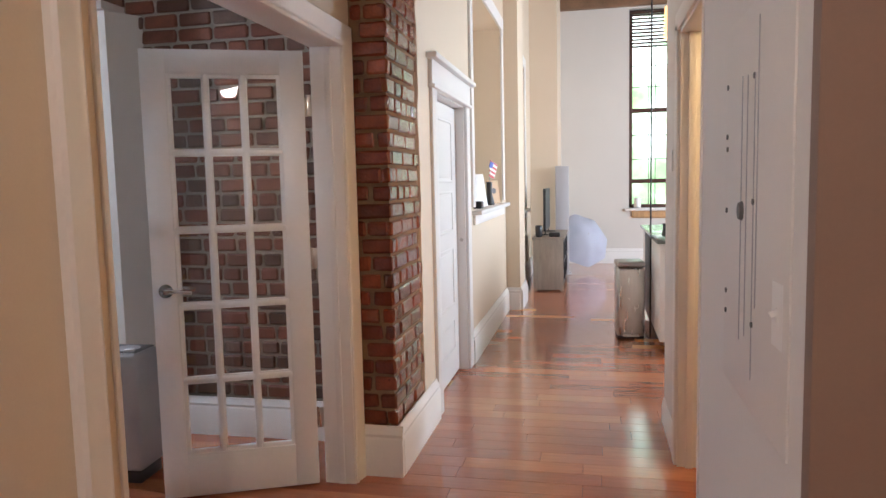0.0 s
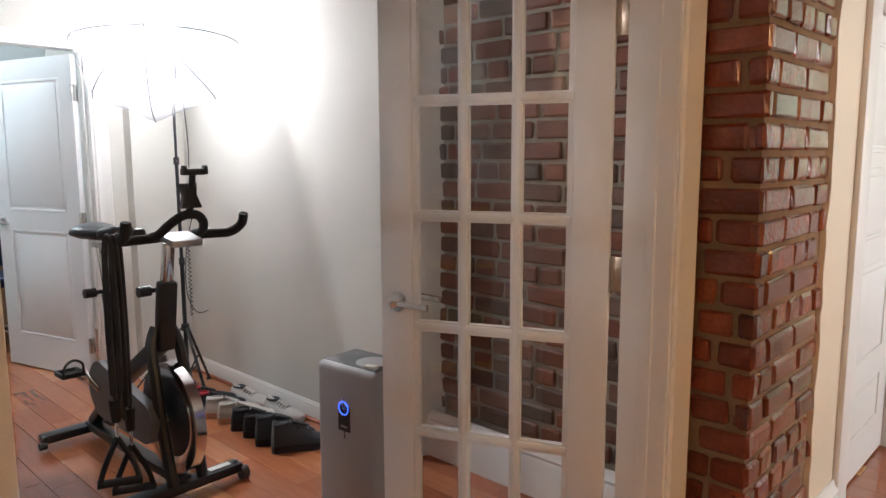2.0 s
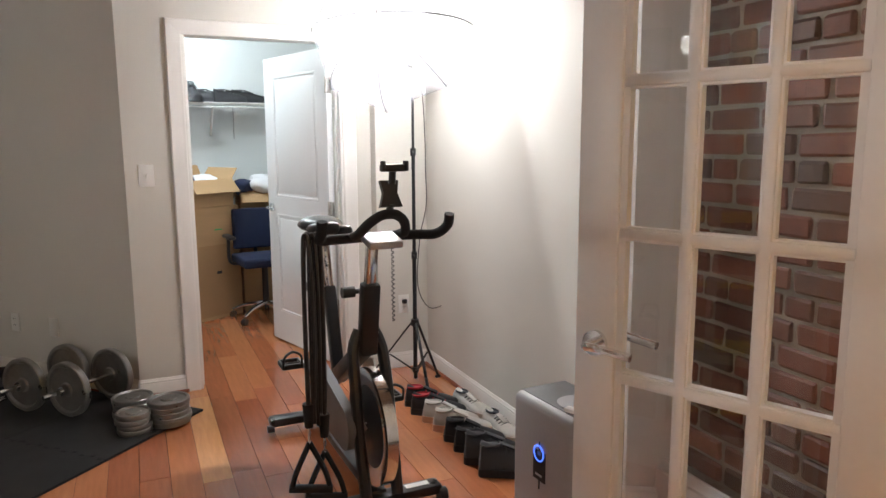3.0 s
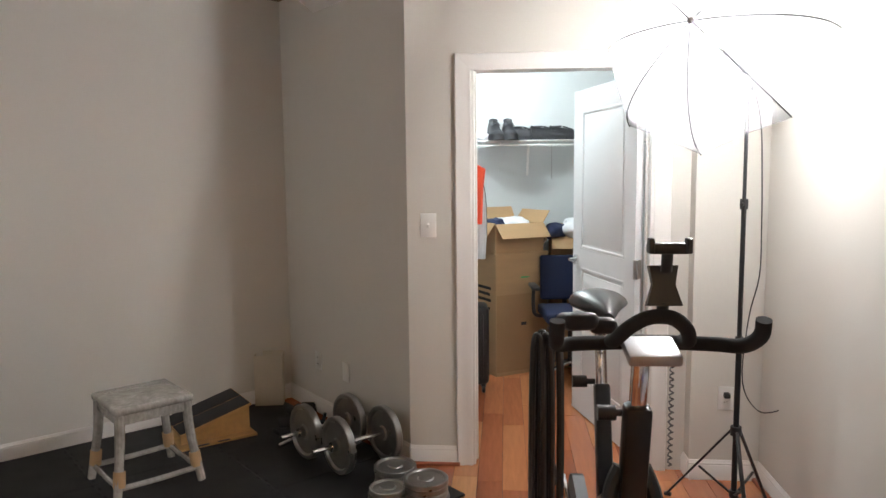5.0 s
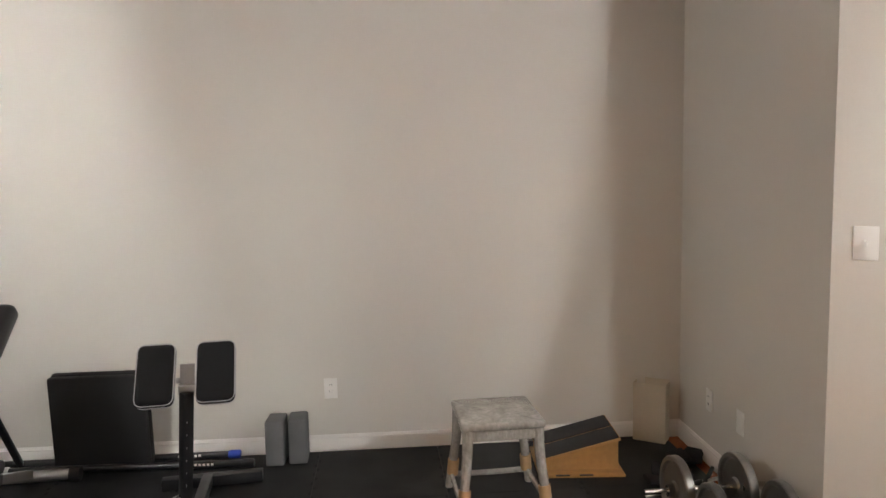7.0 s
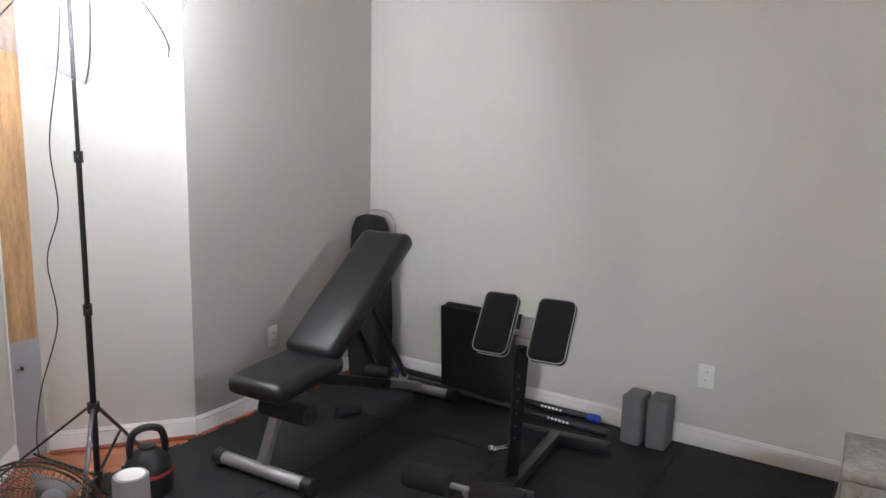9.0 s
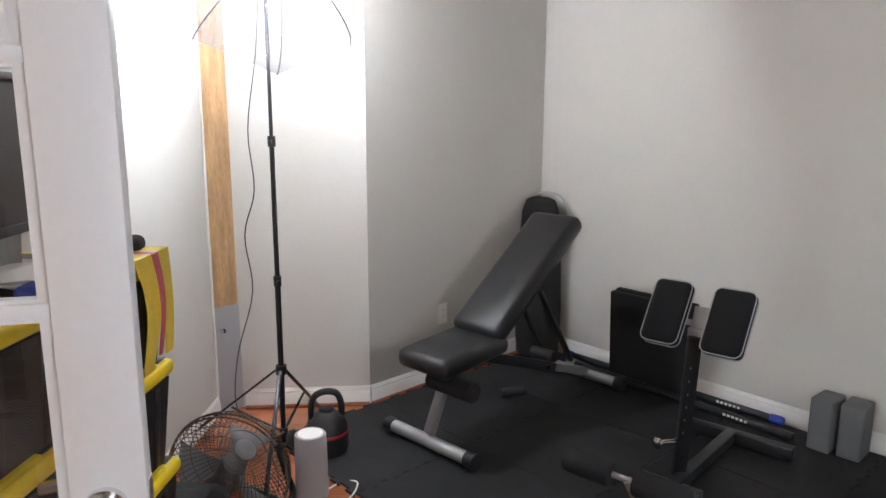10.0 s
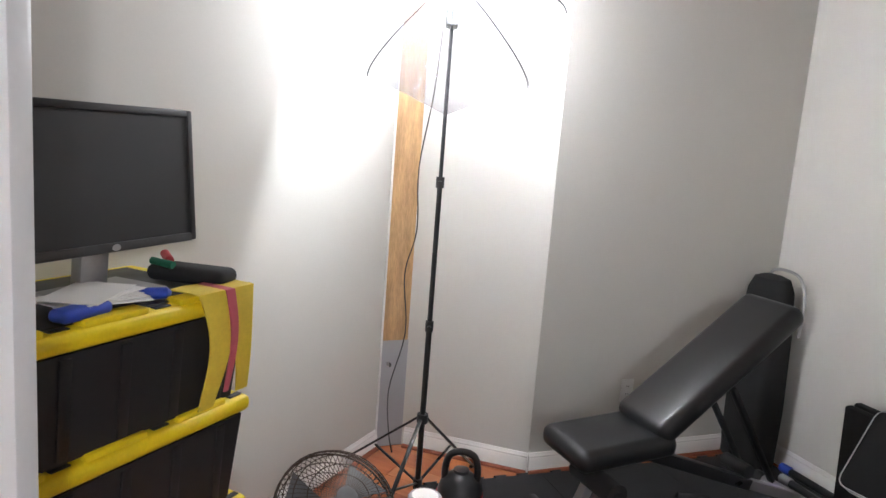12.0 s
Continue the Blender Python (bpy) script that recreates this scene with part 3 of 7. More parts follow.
box(bm, (HX - 0.075, (HD0 + HD1) / 2, 1.99), (0.15, HD1 - HD0, 0.02), bev=0.003)
part("jamb", bm, TRIM, t)
bm = BM()
rod(bm, (HX - 0.03, HD1 - 0.024, 1.0), (HX - 0.03, HD1 - 0.018, 1.0), 0.014)
part("strike_plate", bm, STEEL, t)


def panel_door(name, label, w, h, m, mat, panels, thick=0.04):
    """A leaf in the local xz plane from its hinge at x = 0, with recessed moulded panels (x0, x1, z0, z1)."""
    t = thing(name, label, "door", m, kind="structure")
    bm = BM()
    box(bm, (w / 2, 0, h / 2), (w, thick - 0.012, h), bev=0.002)
    part("leaf_core", bm, mat, t)
    xs = sorted({0, w} | {v for p in panels for v in p[:2]})
    zs = sorted({0, h} | {v for p in panels for v in p[2:]})
    for s in (-1, 1):
        bm = BM()
        y = s * (thick / 2 - 0.003)
        for i in range(len(xs) - 1):
            for j in range(len(zs) - 1):
                cx, cz = (xs[i] + xs[i + 1]) / 2, (zs[j] + zs[j + 1]) / 2
                if any(p[0] < cx < p[1] and p[2] < cz < p[3] for p in panels):
                    continue
                box(bm, (cx, y, cz), (xs[i + 1] - xs[i], 0.006, zs[j + 1] - zs[j]))
        part("door_rail_face", bm, mat, t)
        for x0, x1, z0, z1 in panels:
            bm = BM()
            box(bm, ((x0 + x1) / 2, s * (thick / 2 - 0.006), (z0 + z1) / 2), (x1 - x0 - 0.07, 0.008, z1 - z0 - 0.07), bev=0.0035)
            for a, b, c, d in ((x0, x1, z0, z0 + 0.018), (x0, x1, z1 - 0.018, z1), (x0, x0 + 0.018, z0, z1), (x1 - 0.018, x1, z0, z1)):
                box(bm, ((a + b) / 2, s * (thick / 2 - 0.004), (c + d) / 2), (b - a, 0.010, d - c), bev=0.004)
            part("panel", bm, mat, t)
    return t


def lever(parent, x, z, y, turn=1, mat=None):
    """A lever handle on both faces, pointing towards -x * turn."""
    mat = mat or CHROME
    for s in (-1, 1):
        bm = BM()
        rod(bm, (x, s * y, z), (x, s * (y + 0.012), z), 0.031, seg=24)
        rod(bm, (x, s * (y + 0.01), z), (x, s * (y + 0.05), z), 0.012)
        tube(bm, [(x, s * (y + 0.048), z), (x + turn * 0.03, s * (y + 0.052), z + 0.002), (x + turn * 0.115, s * (y + 0.046), z - 0.006)], 0.0105, seg=10)
        part("handle", bm, mat, parent, "polished lever handle")


def hinge(parent, z, s=1):
    bm = BM()
    rod(bm, (-0.004, s * 0.024, z - 0.05), (-0.004, s * 0.024, z + 0.05), 0.0085)
    box(bm, (0.001, s * 0.004, z), (0.003, 0.042, 0.098), bev=0.001)
    box(bm, (-0.018, s * 0.022, z), (0.034, 0.003, 0.098), bev=0.001)
    part("hinge", bm, STEEL, parent, "brushed steel hinge")


# hall door, shut
dw = HD1 - HD0 - 0.05
d = panel_door("door_hall", "white painted panel door in the hall, shut", dw, 1.96, pose(HX - 0.085, HD0 + 0.025, 0.012, 0, 0, 90), TRIM,
               [(0.13, dw - 0.13, 0.18, 0.42), (0.13, dw - 0.13, 0.52, 0.95), (0.13, dw - 0.13, 1.06, 1.36), (0.13, dw - 0.13, 1.42, 1.86)])
# closet door, swung into the closet
cw = CY1 - CY0 - 0.012
d = panel_door("door_closet", "white two-panel closet door standing open", cw, 2.03, pose(CWX - 0.125, CY1 - 0.03, 0.012, 0, 0, 180 + 16),
               DOORW, [(0.13, cw - 0.13, 0.22, 0.94), (0.13, cw - 0.13, 1.06, 1.90)])
lever(d, cw - 0.065, 0.98, 0.02, -1)
for z in (0.22, 1.02, 1.8):
    hinge(d, z, 1)


def french_leaf(m, label, w=0.775, h=2.03, handle=0.965):
    """A fifteen-light glazed leaf from its hinge at x = 0."""
    t = thing("french_door", label, "door", m, "double french doors", "structure")
    st, top, bot, th = 0.106, 0.106, 0.20, 0.042
    for x in (st / 2, w - st / 2):
        bm = BM()
        box(bm, (x, 0, h / 2), (st, th, h), bev=0.003)
        part("stile", bm, DOORW, t)
    bm = BM()
    box(bm, (w / 2, 0, h - top / 2), (w - 2 * st, th - 0.001, top), bev=0.002)
    part("top_rail", bm, DOORW, t)
    bm = BM()
    box(bm, (w / 2, 0, bot / 2), (w - 2 * st, th - 0.001, bot), bev=0.002)
    part("bottom_rail", bm, DOORW, t)
    gx, gz, bar = w - 2 * st, h - top - bot, 0.024
    for i in (1, 2):
        bm = BM()
        x = st + gx * i / 3
        box(bm, (x, 0, bot + gz / 2), (bar, th * 0.82, gz), bev=0.006)
        part("glazing_bar", bm, DOORW, t)
    for j in range(1, 5):
        bm = BM()
        z = bot + gz * j / 5
        box(bm, (w / 2, 0, z), (gx, th * 0.8, bar), bev=0.006)
        part("glazing_bar", bm, DOORW, t)
    for i in range(3):
        for j in range(5):
            x0, x1 = st + gx * i / 3, st + gx * (i + 1) / 3
            z0, z1 = bot + gz * j / 5, bot + gz * (j + 1) / 5
            bm = BM()
            for a, b, c, d_ in ((x0, x1, z0, z0 + 0.017), (x0, x1, z1 - 0.017, z1), (x0, x0 + 0.017, z0 + 0.017, z1 - 0.017), (x1 - 0.017, x1, z0 + 0.017, z1 - 0.017)):
                box(bm, ((a + b) / 2, 0, (c + d_) / 2), (b - a, th * 0.55, d_ - c))
            bead = part("glazing_bead", bm, DOORW, t)
            bm = BM()
            box(bm, ((x0 + x1) / 2, 0, (z0 + z1) / 2), (x1 - x0 - 0.03, 0.004, z1 - z0 - 0.03))
            p = part("pane", bm, GLASS, t)
            p.visible_shadow = False
    if handle:
        lever(t, w - 0.058, handle, th / 2, -1)
        bm = BM()
        box(bm, (w + 0.001, 0, handle), (0.003, 0.024, 0.06), bev=0.001)
        part("latch_plate", bm, STEEL, t)
    for z in (0.31, 1.08, 1.79):
        hinge(t, z, 1 if m.to_euler().z > 0 else -1)
    return t


french_leaf(pose(EX0 - 0.035, OY1 - 0.02, 0.012, 0, 0, 180 + 24), "white glazed french door with fifteen panes, standing open", w=0.70)
french_leaf(pose(EX0 - 0.018, OY0 + 0.025, 0.012, 0, 0, 180 + 16), "white glazed french door leaf folded back into the room", w=0.785, handle=0.935)

# far window: brown sashes, muntins, blind, sill
t = thing("window_far", "tall brown sash window with leaded panes and a raised brown blind", "window", kind="structure")
FRAME = material("brown_window_paint", (0.075, 0.032, 0.022), 0.4, var=0.15, bump=0.05)
bm = BM()
for x in (WX0 + 0.03, WX1 - 0.03):
    box(bm, (x, FY + 0.2, (WZ0 + WZ1) / 2), (0.06, 0.1, WZ1 - WZ0), bev=0.006)
box(bm, ((WX0 + WX1) / 2, FY + 0.2, WZ0 + 0.03), (WX1 - WX0, 0.1, 0.06), bev=0.006)
box(bm, ((WX0 + WX1) / 2, FY + 0.2, WZ1 - 0.03), (WX1 - WX0, 0.1, 0.06), bev=0.006)
for z in (1.38, 2.56):
    box(bm, ((WX0 + WX1) / 2, FY + 0.2, z), (WX1 - WX0 - 0.1, 0.08, 0.07), bev=0.006)
box(bm, (WX0 + 0.92, FY + 0.2, (WZ0 + WZ1) / 2), (0.08, 0.09, WZ1 - WZ0 - 0.1), bev=0.006)
part("window_frame", bm, FRAME, t)
for x in (WX0 + 0.33, WX0 + 0.62):
    bm = BM()
    rod(bm, (x, FY + 0.2, WZ0 + 0.06), (x, FY + 0.2, WZ1 - 0.06), 0.007, seg=8)
    part("muntin", bm, FRAME, t)
for z in (1.75, 2.15, 2.95, 3.3):
    bm = BM()
    rod(bm, (WX0 + 0.06, FY + 0.2, z), (WX0 + 0.9, FY + 0.2, z), 0.007, seg=8)
    part("muntin", bm, FRAME, t)
for z0, z1 in ((WZ0 + 0.06, 1.35), (1.42, 2.52), (2.6, WZ1 - 0.06)):
    bm = BM()
    box(bm, ((WX0 + WX1) / 2, FY + 0.215, (z0 + z1) / 2), (WX1 - WX0 - 0.12, 0.006, z1 - z0))
    part("pane", bm, GLASS, t).visible_shadow = False
bm = BM()
box(bm, ((WX0 + WX1) / 2, FY + 0.08, WZ0 - 0.02), (WX1 - WX0 + 0.14, 0.3, 0.045), bev=0.008)
part("window_sill", bm, TRIM, t)
bm = BM()
box(bm, ((WX0 + WX1) / 2 + 0.02, FY - 0.02, WZ0 - 0.11), (WX1 - WX0 - 0.05, 0.03, 0.12), (0, 1, 0), bev=0.02)
part("apron_board", bm, POSTWOOD, t, "rough unpainted board under the sill")
for i in range(11):
    bm = BM()
    box(bm, ((WX0 + WX1) / 2, FY + 0.06, WZ1 - 0.05 - i * 0.056), (WX1 - WX0 - 0.04, 0.045, 0.02), (28, 0, 0), bev=0.002)
    part("blind_slat", bm, FRAME, t)
bm = BM()
tube(bm, [(WX0 + 0.42, FY + 0.04, WZ1 - 0.6), (WX0 + 0.425, FY + 0.03, 2.2), (WX0 + 0.42, FY + 0.03, 0.75)], 0.006, seg=6)
part("blind_cord", bm, BLACK, t)
# distant leaves behind the window
m = bpy.data.materials.new("leafy_distance")
m.use_nodes = True
n, k = m.node_tree.nodes, m.node_tree.links.new
tc, no, cr = n.new("ShaderNodeTexCoord"), n.new("ShaderNodeTexNoise"), n.new("ShaderNodeValToRGB")
no.inputs["Scale"].default_value, no.inputs["Detail"].default_value = 0.9, 6
k(tc.outputs["Object"], no.inputs["Vector"])
for el in range(2):
    cr.color_ramp.elements.new(0.5)
for el, (p, c) in zip(cr.color_ramp.elements, [(0.3, (0.10, 0.18, 0.06)), (0.46, (0.28, 0.42, 0.20)), (0.56, (0.62, 0.74, 0.55)), (0.66, (1.0, 1.0, 0.97))]):
    el.position, el.color = p, (*c, 1)
k(no.outputs[0], cr.inputs[0])
b = n["Principled BSDF"]
b.inputs["Base Color"].default_value = (0, 0, 0, 1)
k(cr.outputs[0], b.inputs["Emission Color"])
b.inputs["Emission Strength"].default_value = 3.2
bm = BM()
prism(bm, [(-14, 22), (16, 22), (16, 22.1), (-14, 22.1)], -6, 14)
solid("backdrop", bm, m, "sunlit green trees beyond the window", "trees")

# ---- things: room ----


def plate(name, label, m, w=0.075, h=0.118, kind="outlet"):
    """A wall plate in the local xz plane facing -y."""
    t = thing(name, label, kind, m)
    bm = BM()
    box(bm, (0, -0.003, 0), (w, 0.006, h), bev=0.0025)
    part("cover_plate", bm, WHITEP, t)
    if kind == "outlet":
        for z in (-0.02, 0.02):
            bm = BM()
            lathe(bm, [(0.001, 0), (0.0165, 0), (0.0165, 0.002), (0.001, 0.002)], 20, pose(0, -0.0062, z, 90, 0, 0))
            s = part("socket", bm, WHITEP, t)
            bm = BM()
            for x in (-0.006, 0.006):
                box(bm, (x, -0.0088, z + 0.002), (0.0022, 0.0012, 0.008))
            part("slot", bm, BLACK, s)
    elif kind == "switch":
        bm = BM()
        box(bm, (0, -0.0065, 0), (0.012, 0.003, 0.026), bev=0.001)
        part("toggle_seat", bm, WHITEP, t)
        bm = BM()
        box(bm, (0, -0.012, 0.003), (0.009, 0.014, 0.011), (25, 0, 0), bev=0.002)
        part("toggle", bm, WHITEP, t)
    return t


def facing(a, b, s, z, d=0.0):
    """A pose on the wall from a to b, s metres along it, facing to the left of the way."""
    v = (Vector(b) - Vector(a)).normalized()
    n = Vector((-v.y, v.x))
    p = Vector(a) + v * s + n * d
    return pose(p.x, p.y, z, 0, 0, math.degrees(math.atan2(n.y, n.x)) + 90)


dl = (Vector(CORN_B) - Vector(CORN_A)).length
plate("wall_outlet", "white double power outlet low on the wall", facing(CORN_A, CORN_B, (Vector((-4.555, -0.50)) - Vector(CORN_A)).length, 0.37))
plate("wall_outlet", "white double power outlet behind the bench", facing(CORN_B, CONV_B, (Vector((-2.455, -1.42)) - Vector(CORN_B)).length, 0.39))
plate("wall_outlet", "white power outlet on the shaded wall", facing(CONV_A, CORN_A, 1.03, 0.345))
plate("wall_outlet", "blank white wall plate with one screw", facing(CONV_A, CORN_A, 0.68, 0.345), kind="cable plate")
plate("light_switch", "white light switch beside the closet door", pose(CWX, 2.045, 1.278, 0, 0, 90), 0.082, 0.124, "switch")
o = plate("wall_outlet", "white power outlet with a black plug in it", pose(CWX + 0.1, 3.53, 0.42, 0, 0, 90))
bm = BM()
box(bm, (0, -0.022, 0.02), (0.028, 0.03, 0.026), bev=0.005)
part("plug", bm, BLACK, o)
plate("light_switch", "white toggle switch plate in the hall", pose(RX, 1.555, 1.18, 0, 0, -90), 0.075, 0.122, "switch")
plate("light_switch", "small dark thermostat switch by the side door", pose(RX2, 4.10, 1.52, 0, 0, -90), 0.05, 0.11, "cable plate")

# hatch lines, screws and pull of the access panel in the hall wall
t = thing("access_panel", "white flush access panel with screws and a small pull", "access panel", pose(RX, 1.78, 0, 0, 0, -90))
bm = BM()
box(bm, (0.0, -0.002, 1.36), (0.60, 0.005, 0.86), bev=0.0015)
part("panel_face", bm, HALLWHITE, t)
for i, (y, z0, z1) in enumerate(((1.89, 1.06, 1.655), (1.835, 1.08, 1.65), (1.765, 1.00, 1.645), (1.735, 1.16, 1.755))):
    bm = BM()
    box(bm, (1.78 - y, -0.0053, (z0 + z1) / 2), (0.0045, 0.002, z1 - z0))
    part("panel_groove", bm, GREYPLASTIC, t)
for y, z in ((1.77, 1.64), (1.765, 1.38), (1.76, 1.12), (2.06, 1.65), (2.06, 1.53), (2.055, 1.50), (2.055, 1.35), (2.05, 1.15), (2.05, 1.10)):
    bm = BM()
    rod(bm, (1.78 - y, -0.004, z), (1.78 - y, -0.008, z), 0.0065, seg=10)
    part("screw", bm, DARKGREY, t)
bm = BM()
lathe(bm, [(0.001, 0), (0.022, 0), (0.018, 0.008), (0.001, 0.010)], 18, pose(-0.10, -0.005, 1.356, 90, 0, 0))
part("pull", bm, DARKGREY, t)

CANOPY = bpy.data.materials.new("umbrella_cloth")
CANOPY.use_nodes = True
n_, k_ = CANOPY.node_tree.nodes, CANOPY.node_tree.links.new
b_ = n_["Principled BSDF"]
b_.inputs["Base Color"].default_value = (0.12, 0.12, 0.125, 1)
b_.inputs["Roughness"].default_value = 0.8
tr_, mx_ = n_.new("ShaderNodeBsdfTranslucent"), n_.new("ShaderNodeMixShader")
tr_.inputs[0].default_value = (0.10, 0.10, 0.105, 1)
mx_.inputs[0].default_value = 0.45
k_(b_.outputs[0], mx_.inputs[1])
k_(tr_.outputs[0], mx_.inputs[2])
tp_, mt_ = n_.new("ShaderNodeBsdfTransparent"), n_.new("ShaderNodeMixShader")
mt_.inputs[0].default_value = 0.36
k_(mx_.outputs[0], mt_.inputs[1])
k_(tp_.outputs[0], mt_.inputs[2])
k_(mt_.outputs[0], n_["Material Output"].inputs[0])


def studio_light(at, yaw, label, legs, cable, rim, bulb, tilt, drop=0.0):
    """A tripod stand with a bulb and a white shoot-through umbrella that points along local x."""
    t = thing("umbrella_light", label, "studio light", pose(at[0], at[1], 0, 0, 0, yaw), "studio umbrella lights")
    bm = BM()
    rod(bm, (0, 0, 0.05), (0, 0, 0.80), 0.0125)
    part("lower_tube", bm, BLACKMETAL, t)
    bm = BM()
    rod(bm, (0, 0, 0.80), (0, 0, 1.40), 0.0105)
    rod(bm, (0, 0, 1.40), (0, 0, 2.06 - drop), 0.008)
    part("upper_tube", bm, BLACKMETAL, t)
    for z in (0.80, 1.40):
        bm = BM()
        rod(bm, (0, 0, z - 0.022), (0, 0, z + 0.022), 0.017)
        tube(bm, [(0.012, 0, z), (0.034, 0.0, z)], 0.008, n=1)
        part("clamp_collar", bm, BLACK, t)
    bm = BM()
    rod(bm, (0, 0, 0.375), (0, 0, 0.415), 0.024)
    part("leg_hub", bm, BLACK, t)
    bm = BM()
    rod(bm, (0, 0, 0.09), (0, 0, 0.12), 0.02)
    part("brace_hub", bm, BLACK, t)
    for a, r in legs:
        c, s = math.cos(radians(a)), math.sin(radians(a))
        bm = BM()
        beam(bm, (c * 0.02, s * 0.02, 0.395), (c * r, s * r, 0.012), 0.018, 0.010)
        beam(bm, (c * 0.018, s * 0.018, 0.105), (c * r * 0.52, s * r * 0.52, 0.19), 0.012, 0.007, 0.002)
        leg = part("leg", bm, BLACKMETAL, t)
        bm = BM()
        rod(bm, (c * (r - 0.02), s * (r - 0.02), 0.014), (c * (r + 0.01), s * (r + 0.01), 0.010), 0.0095)
        part("rubber_foot", bm, BLACK, leg)
    head = Matrix.Translation((0, 0, 2.06 - drop)) @ Matrix.Rotation(radians(-tilt), 4, "Y") @ Matrix.Translation((0, 0, -2.06))
    bm = BM()
    box(bm, (0.0, 0, 2.045), (0.06, 0.05, 0.09), bev=0.012)
    rod(bm, (bulb - 0.13, 0, 2.08), (bulb - 0.05, 0, 2.08), 0.022)
    rod(bm, (0, 0, 2.08), (bulb - 0.06, 0, 2.08), 0.014)
    bm.transform(head)
    part("lamp_socket", bm, BLACK, t)
    bm = BM()
    prof = [(0.012, 0.0), (0.02, 0.03), (0.033, 0.07), (0.034, 0.09), (0.02, 0.115), (0.004, 0.122)]
    lathe(bm, prof, 18, pose(bulb - 0.06, 0, 2.08, 0, 90, 0))
    bm.transform(head)
    part("bulb", bm, glow("bulb_glass", (1, 0.97, 0.92), 12), t).visible_shadow = False
    # canopy: eight gores
    R, depth, zc, xr = 0.425, 0.23, 2.055, rim
    bm = BM()
    apex = bm.verts.new((xr + depth, 0, zc))
    rings = []
    for i in range(1, 7):
        f = i / 6
        rr, xx = R * math.sin(f * math.pi / 2 * 0.93) / math.sin(math.pi / 2 * 0.93), xr + depth * (1 - f ** 1.9)
        ring = []
        for j in range(32):
            a = 2 * math.pi * j / 32 + math.pi / 2
            ph = (j % 4) / 4
            sag = 1 - 0.085 * math.sin(math.pi * ph) * f
            ring.append(bm.verts.new((xx + 0.012 * math.sin(math.pi * ph) * f, rr * sag * math.cos(a), zc + rr * sag * math.sin(a))))
        rings.append(ring)
    for j in range(32):
        bm.faces.new((apex, rings[0][j], rings[0][(j + 1) % 32]))
    for a, b in zip(rings, rings[1:]):
        for j in range(32):
            bm.faces.new((a[j], b[j], b[(j + 1) % 32], a[(j + 1) % 32]))
    bm.transform(head)
    canopy = part("canopy", bm, CANOPY, t, "white translucent glowing cloth")
    for j in range(8):
        bm = BM()
        pts = [(xr + depth + 0.004, 0, zc)]
        for i in range(1, 7):
            f = i / 6
            rr, xx = R * math.sin(f * math.pi / 2 * 0.93) / math.sin(math.pi / 2 * 0.93), xr + depth * (1 - f ** 1.9)
            a = 2 * math.pi * j / 8 + math.pi / 2
            pts.append((xx + 0.003, (rr + 0.002) * math.cos(a), zc + (rr + 0.002) * math.sin(a)))
        tube(bm, pts, 0.0027, seg=5, n=2)
        bm.transform(head)
        part("rib", bm, BLACK, canopy)
    bm = BM()
    rod(bm, (0.0, 0, zc + 0.035), (xr + depth + 0.02, 0, zc), 0.004, seg=8)
    lathe(bm, [(0.003, 0), (0.012, 0.002), (0.010, 0.014), (0.004, 0.02)], 14, pose(xr + depth, 0, zc, 0, 90, 0))
    bm.transform(head)
    part("umbrella_shaft", bm, STEEL, t)
    bm = BM()
    tube(bm, cable, 0.0028, seg=6, n=5)
    part("cable", bm, BLACK, t)
    return t


studio_light((-4.43, 3.46), -36, "white shoot-through umbrella lamp on a black tripod by the closet",
             [(-6 + 36, 0.31), (114 + 36, 0.20), (234 + 36, 0.31)],
             [(0.04, 0.03, 1.90), (-0.02, 0.05, 1.75), (0.0, 0.07, 1.5), (-0.05, 0.06, 1.3), (0.02, 0.08, 1.1), (-0.02, 0.03, 0.9),
              (0.0, 0.02, 0.62), (-0.16, 0.05, 0.45), (-0.31, 0.12, 0.44)],
             rim=0.41, bulb=0.385, tilt=13, drop=0.13)
studio_light((-1.79, -0.465), 116, "white shoot-through umbrella lamp on a black tripod in the post corner",
             [(117.5 - 245, 0.62 * 0.8), (-115 - 115 + 15, 0.46), (-20, 0.50)],
             [(0.04, -0.03, 2.03), (0.0, -0.05, 1.75), (-0.03, -0.09, 1.45), (0.0, -0.08, 1.2), (-0.06, -0.12, 1.0), (-0.05, -0.10, 0.75),
              (-0.16, -0.16, 0.45), (-0.40, -0.16, 0.15), (-0.46, -0.14, 0.012)],
             rim=0.09, bulb=0.055, tilt=13)


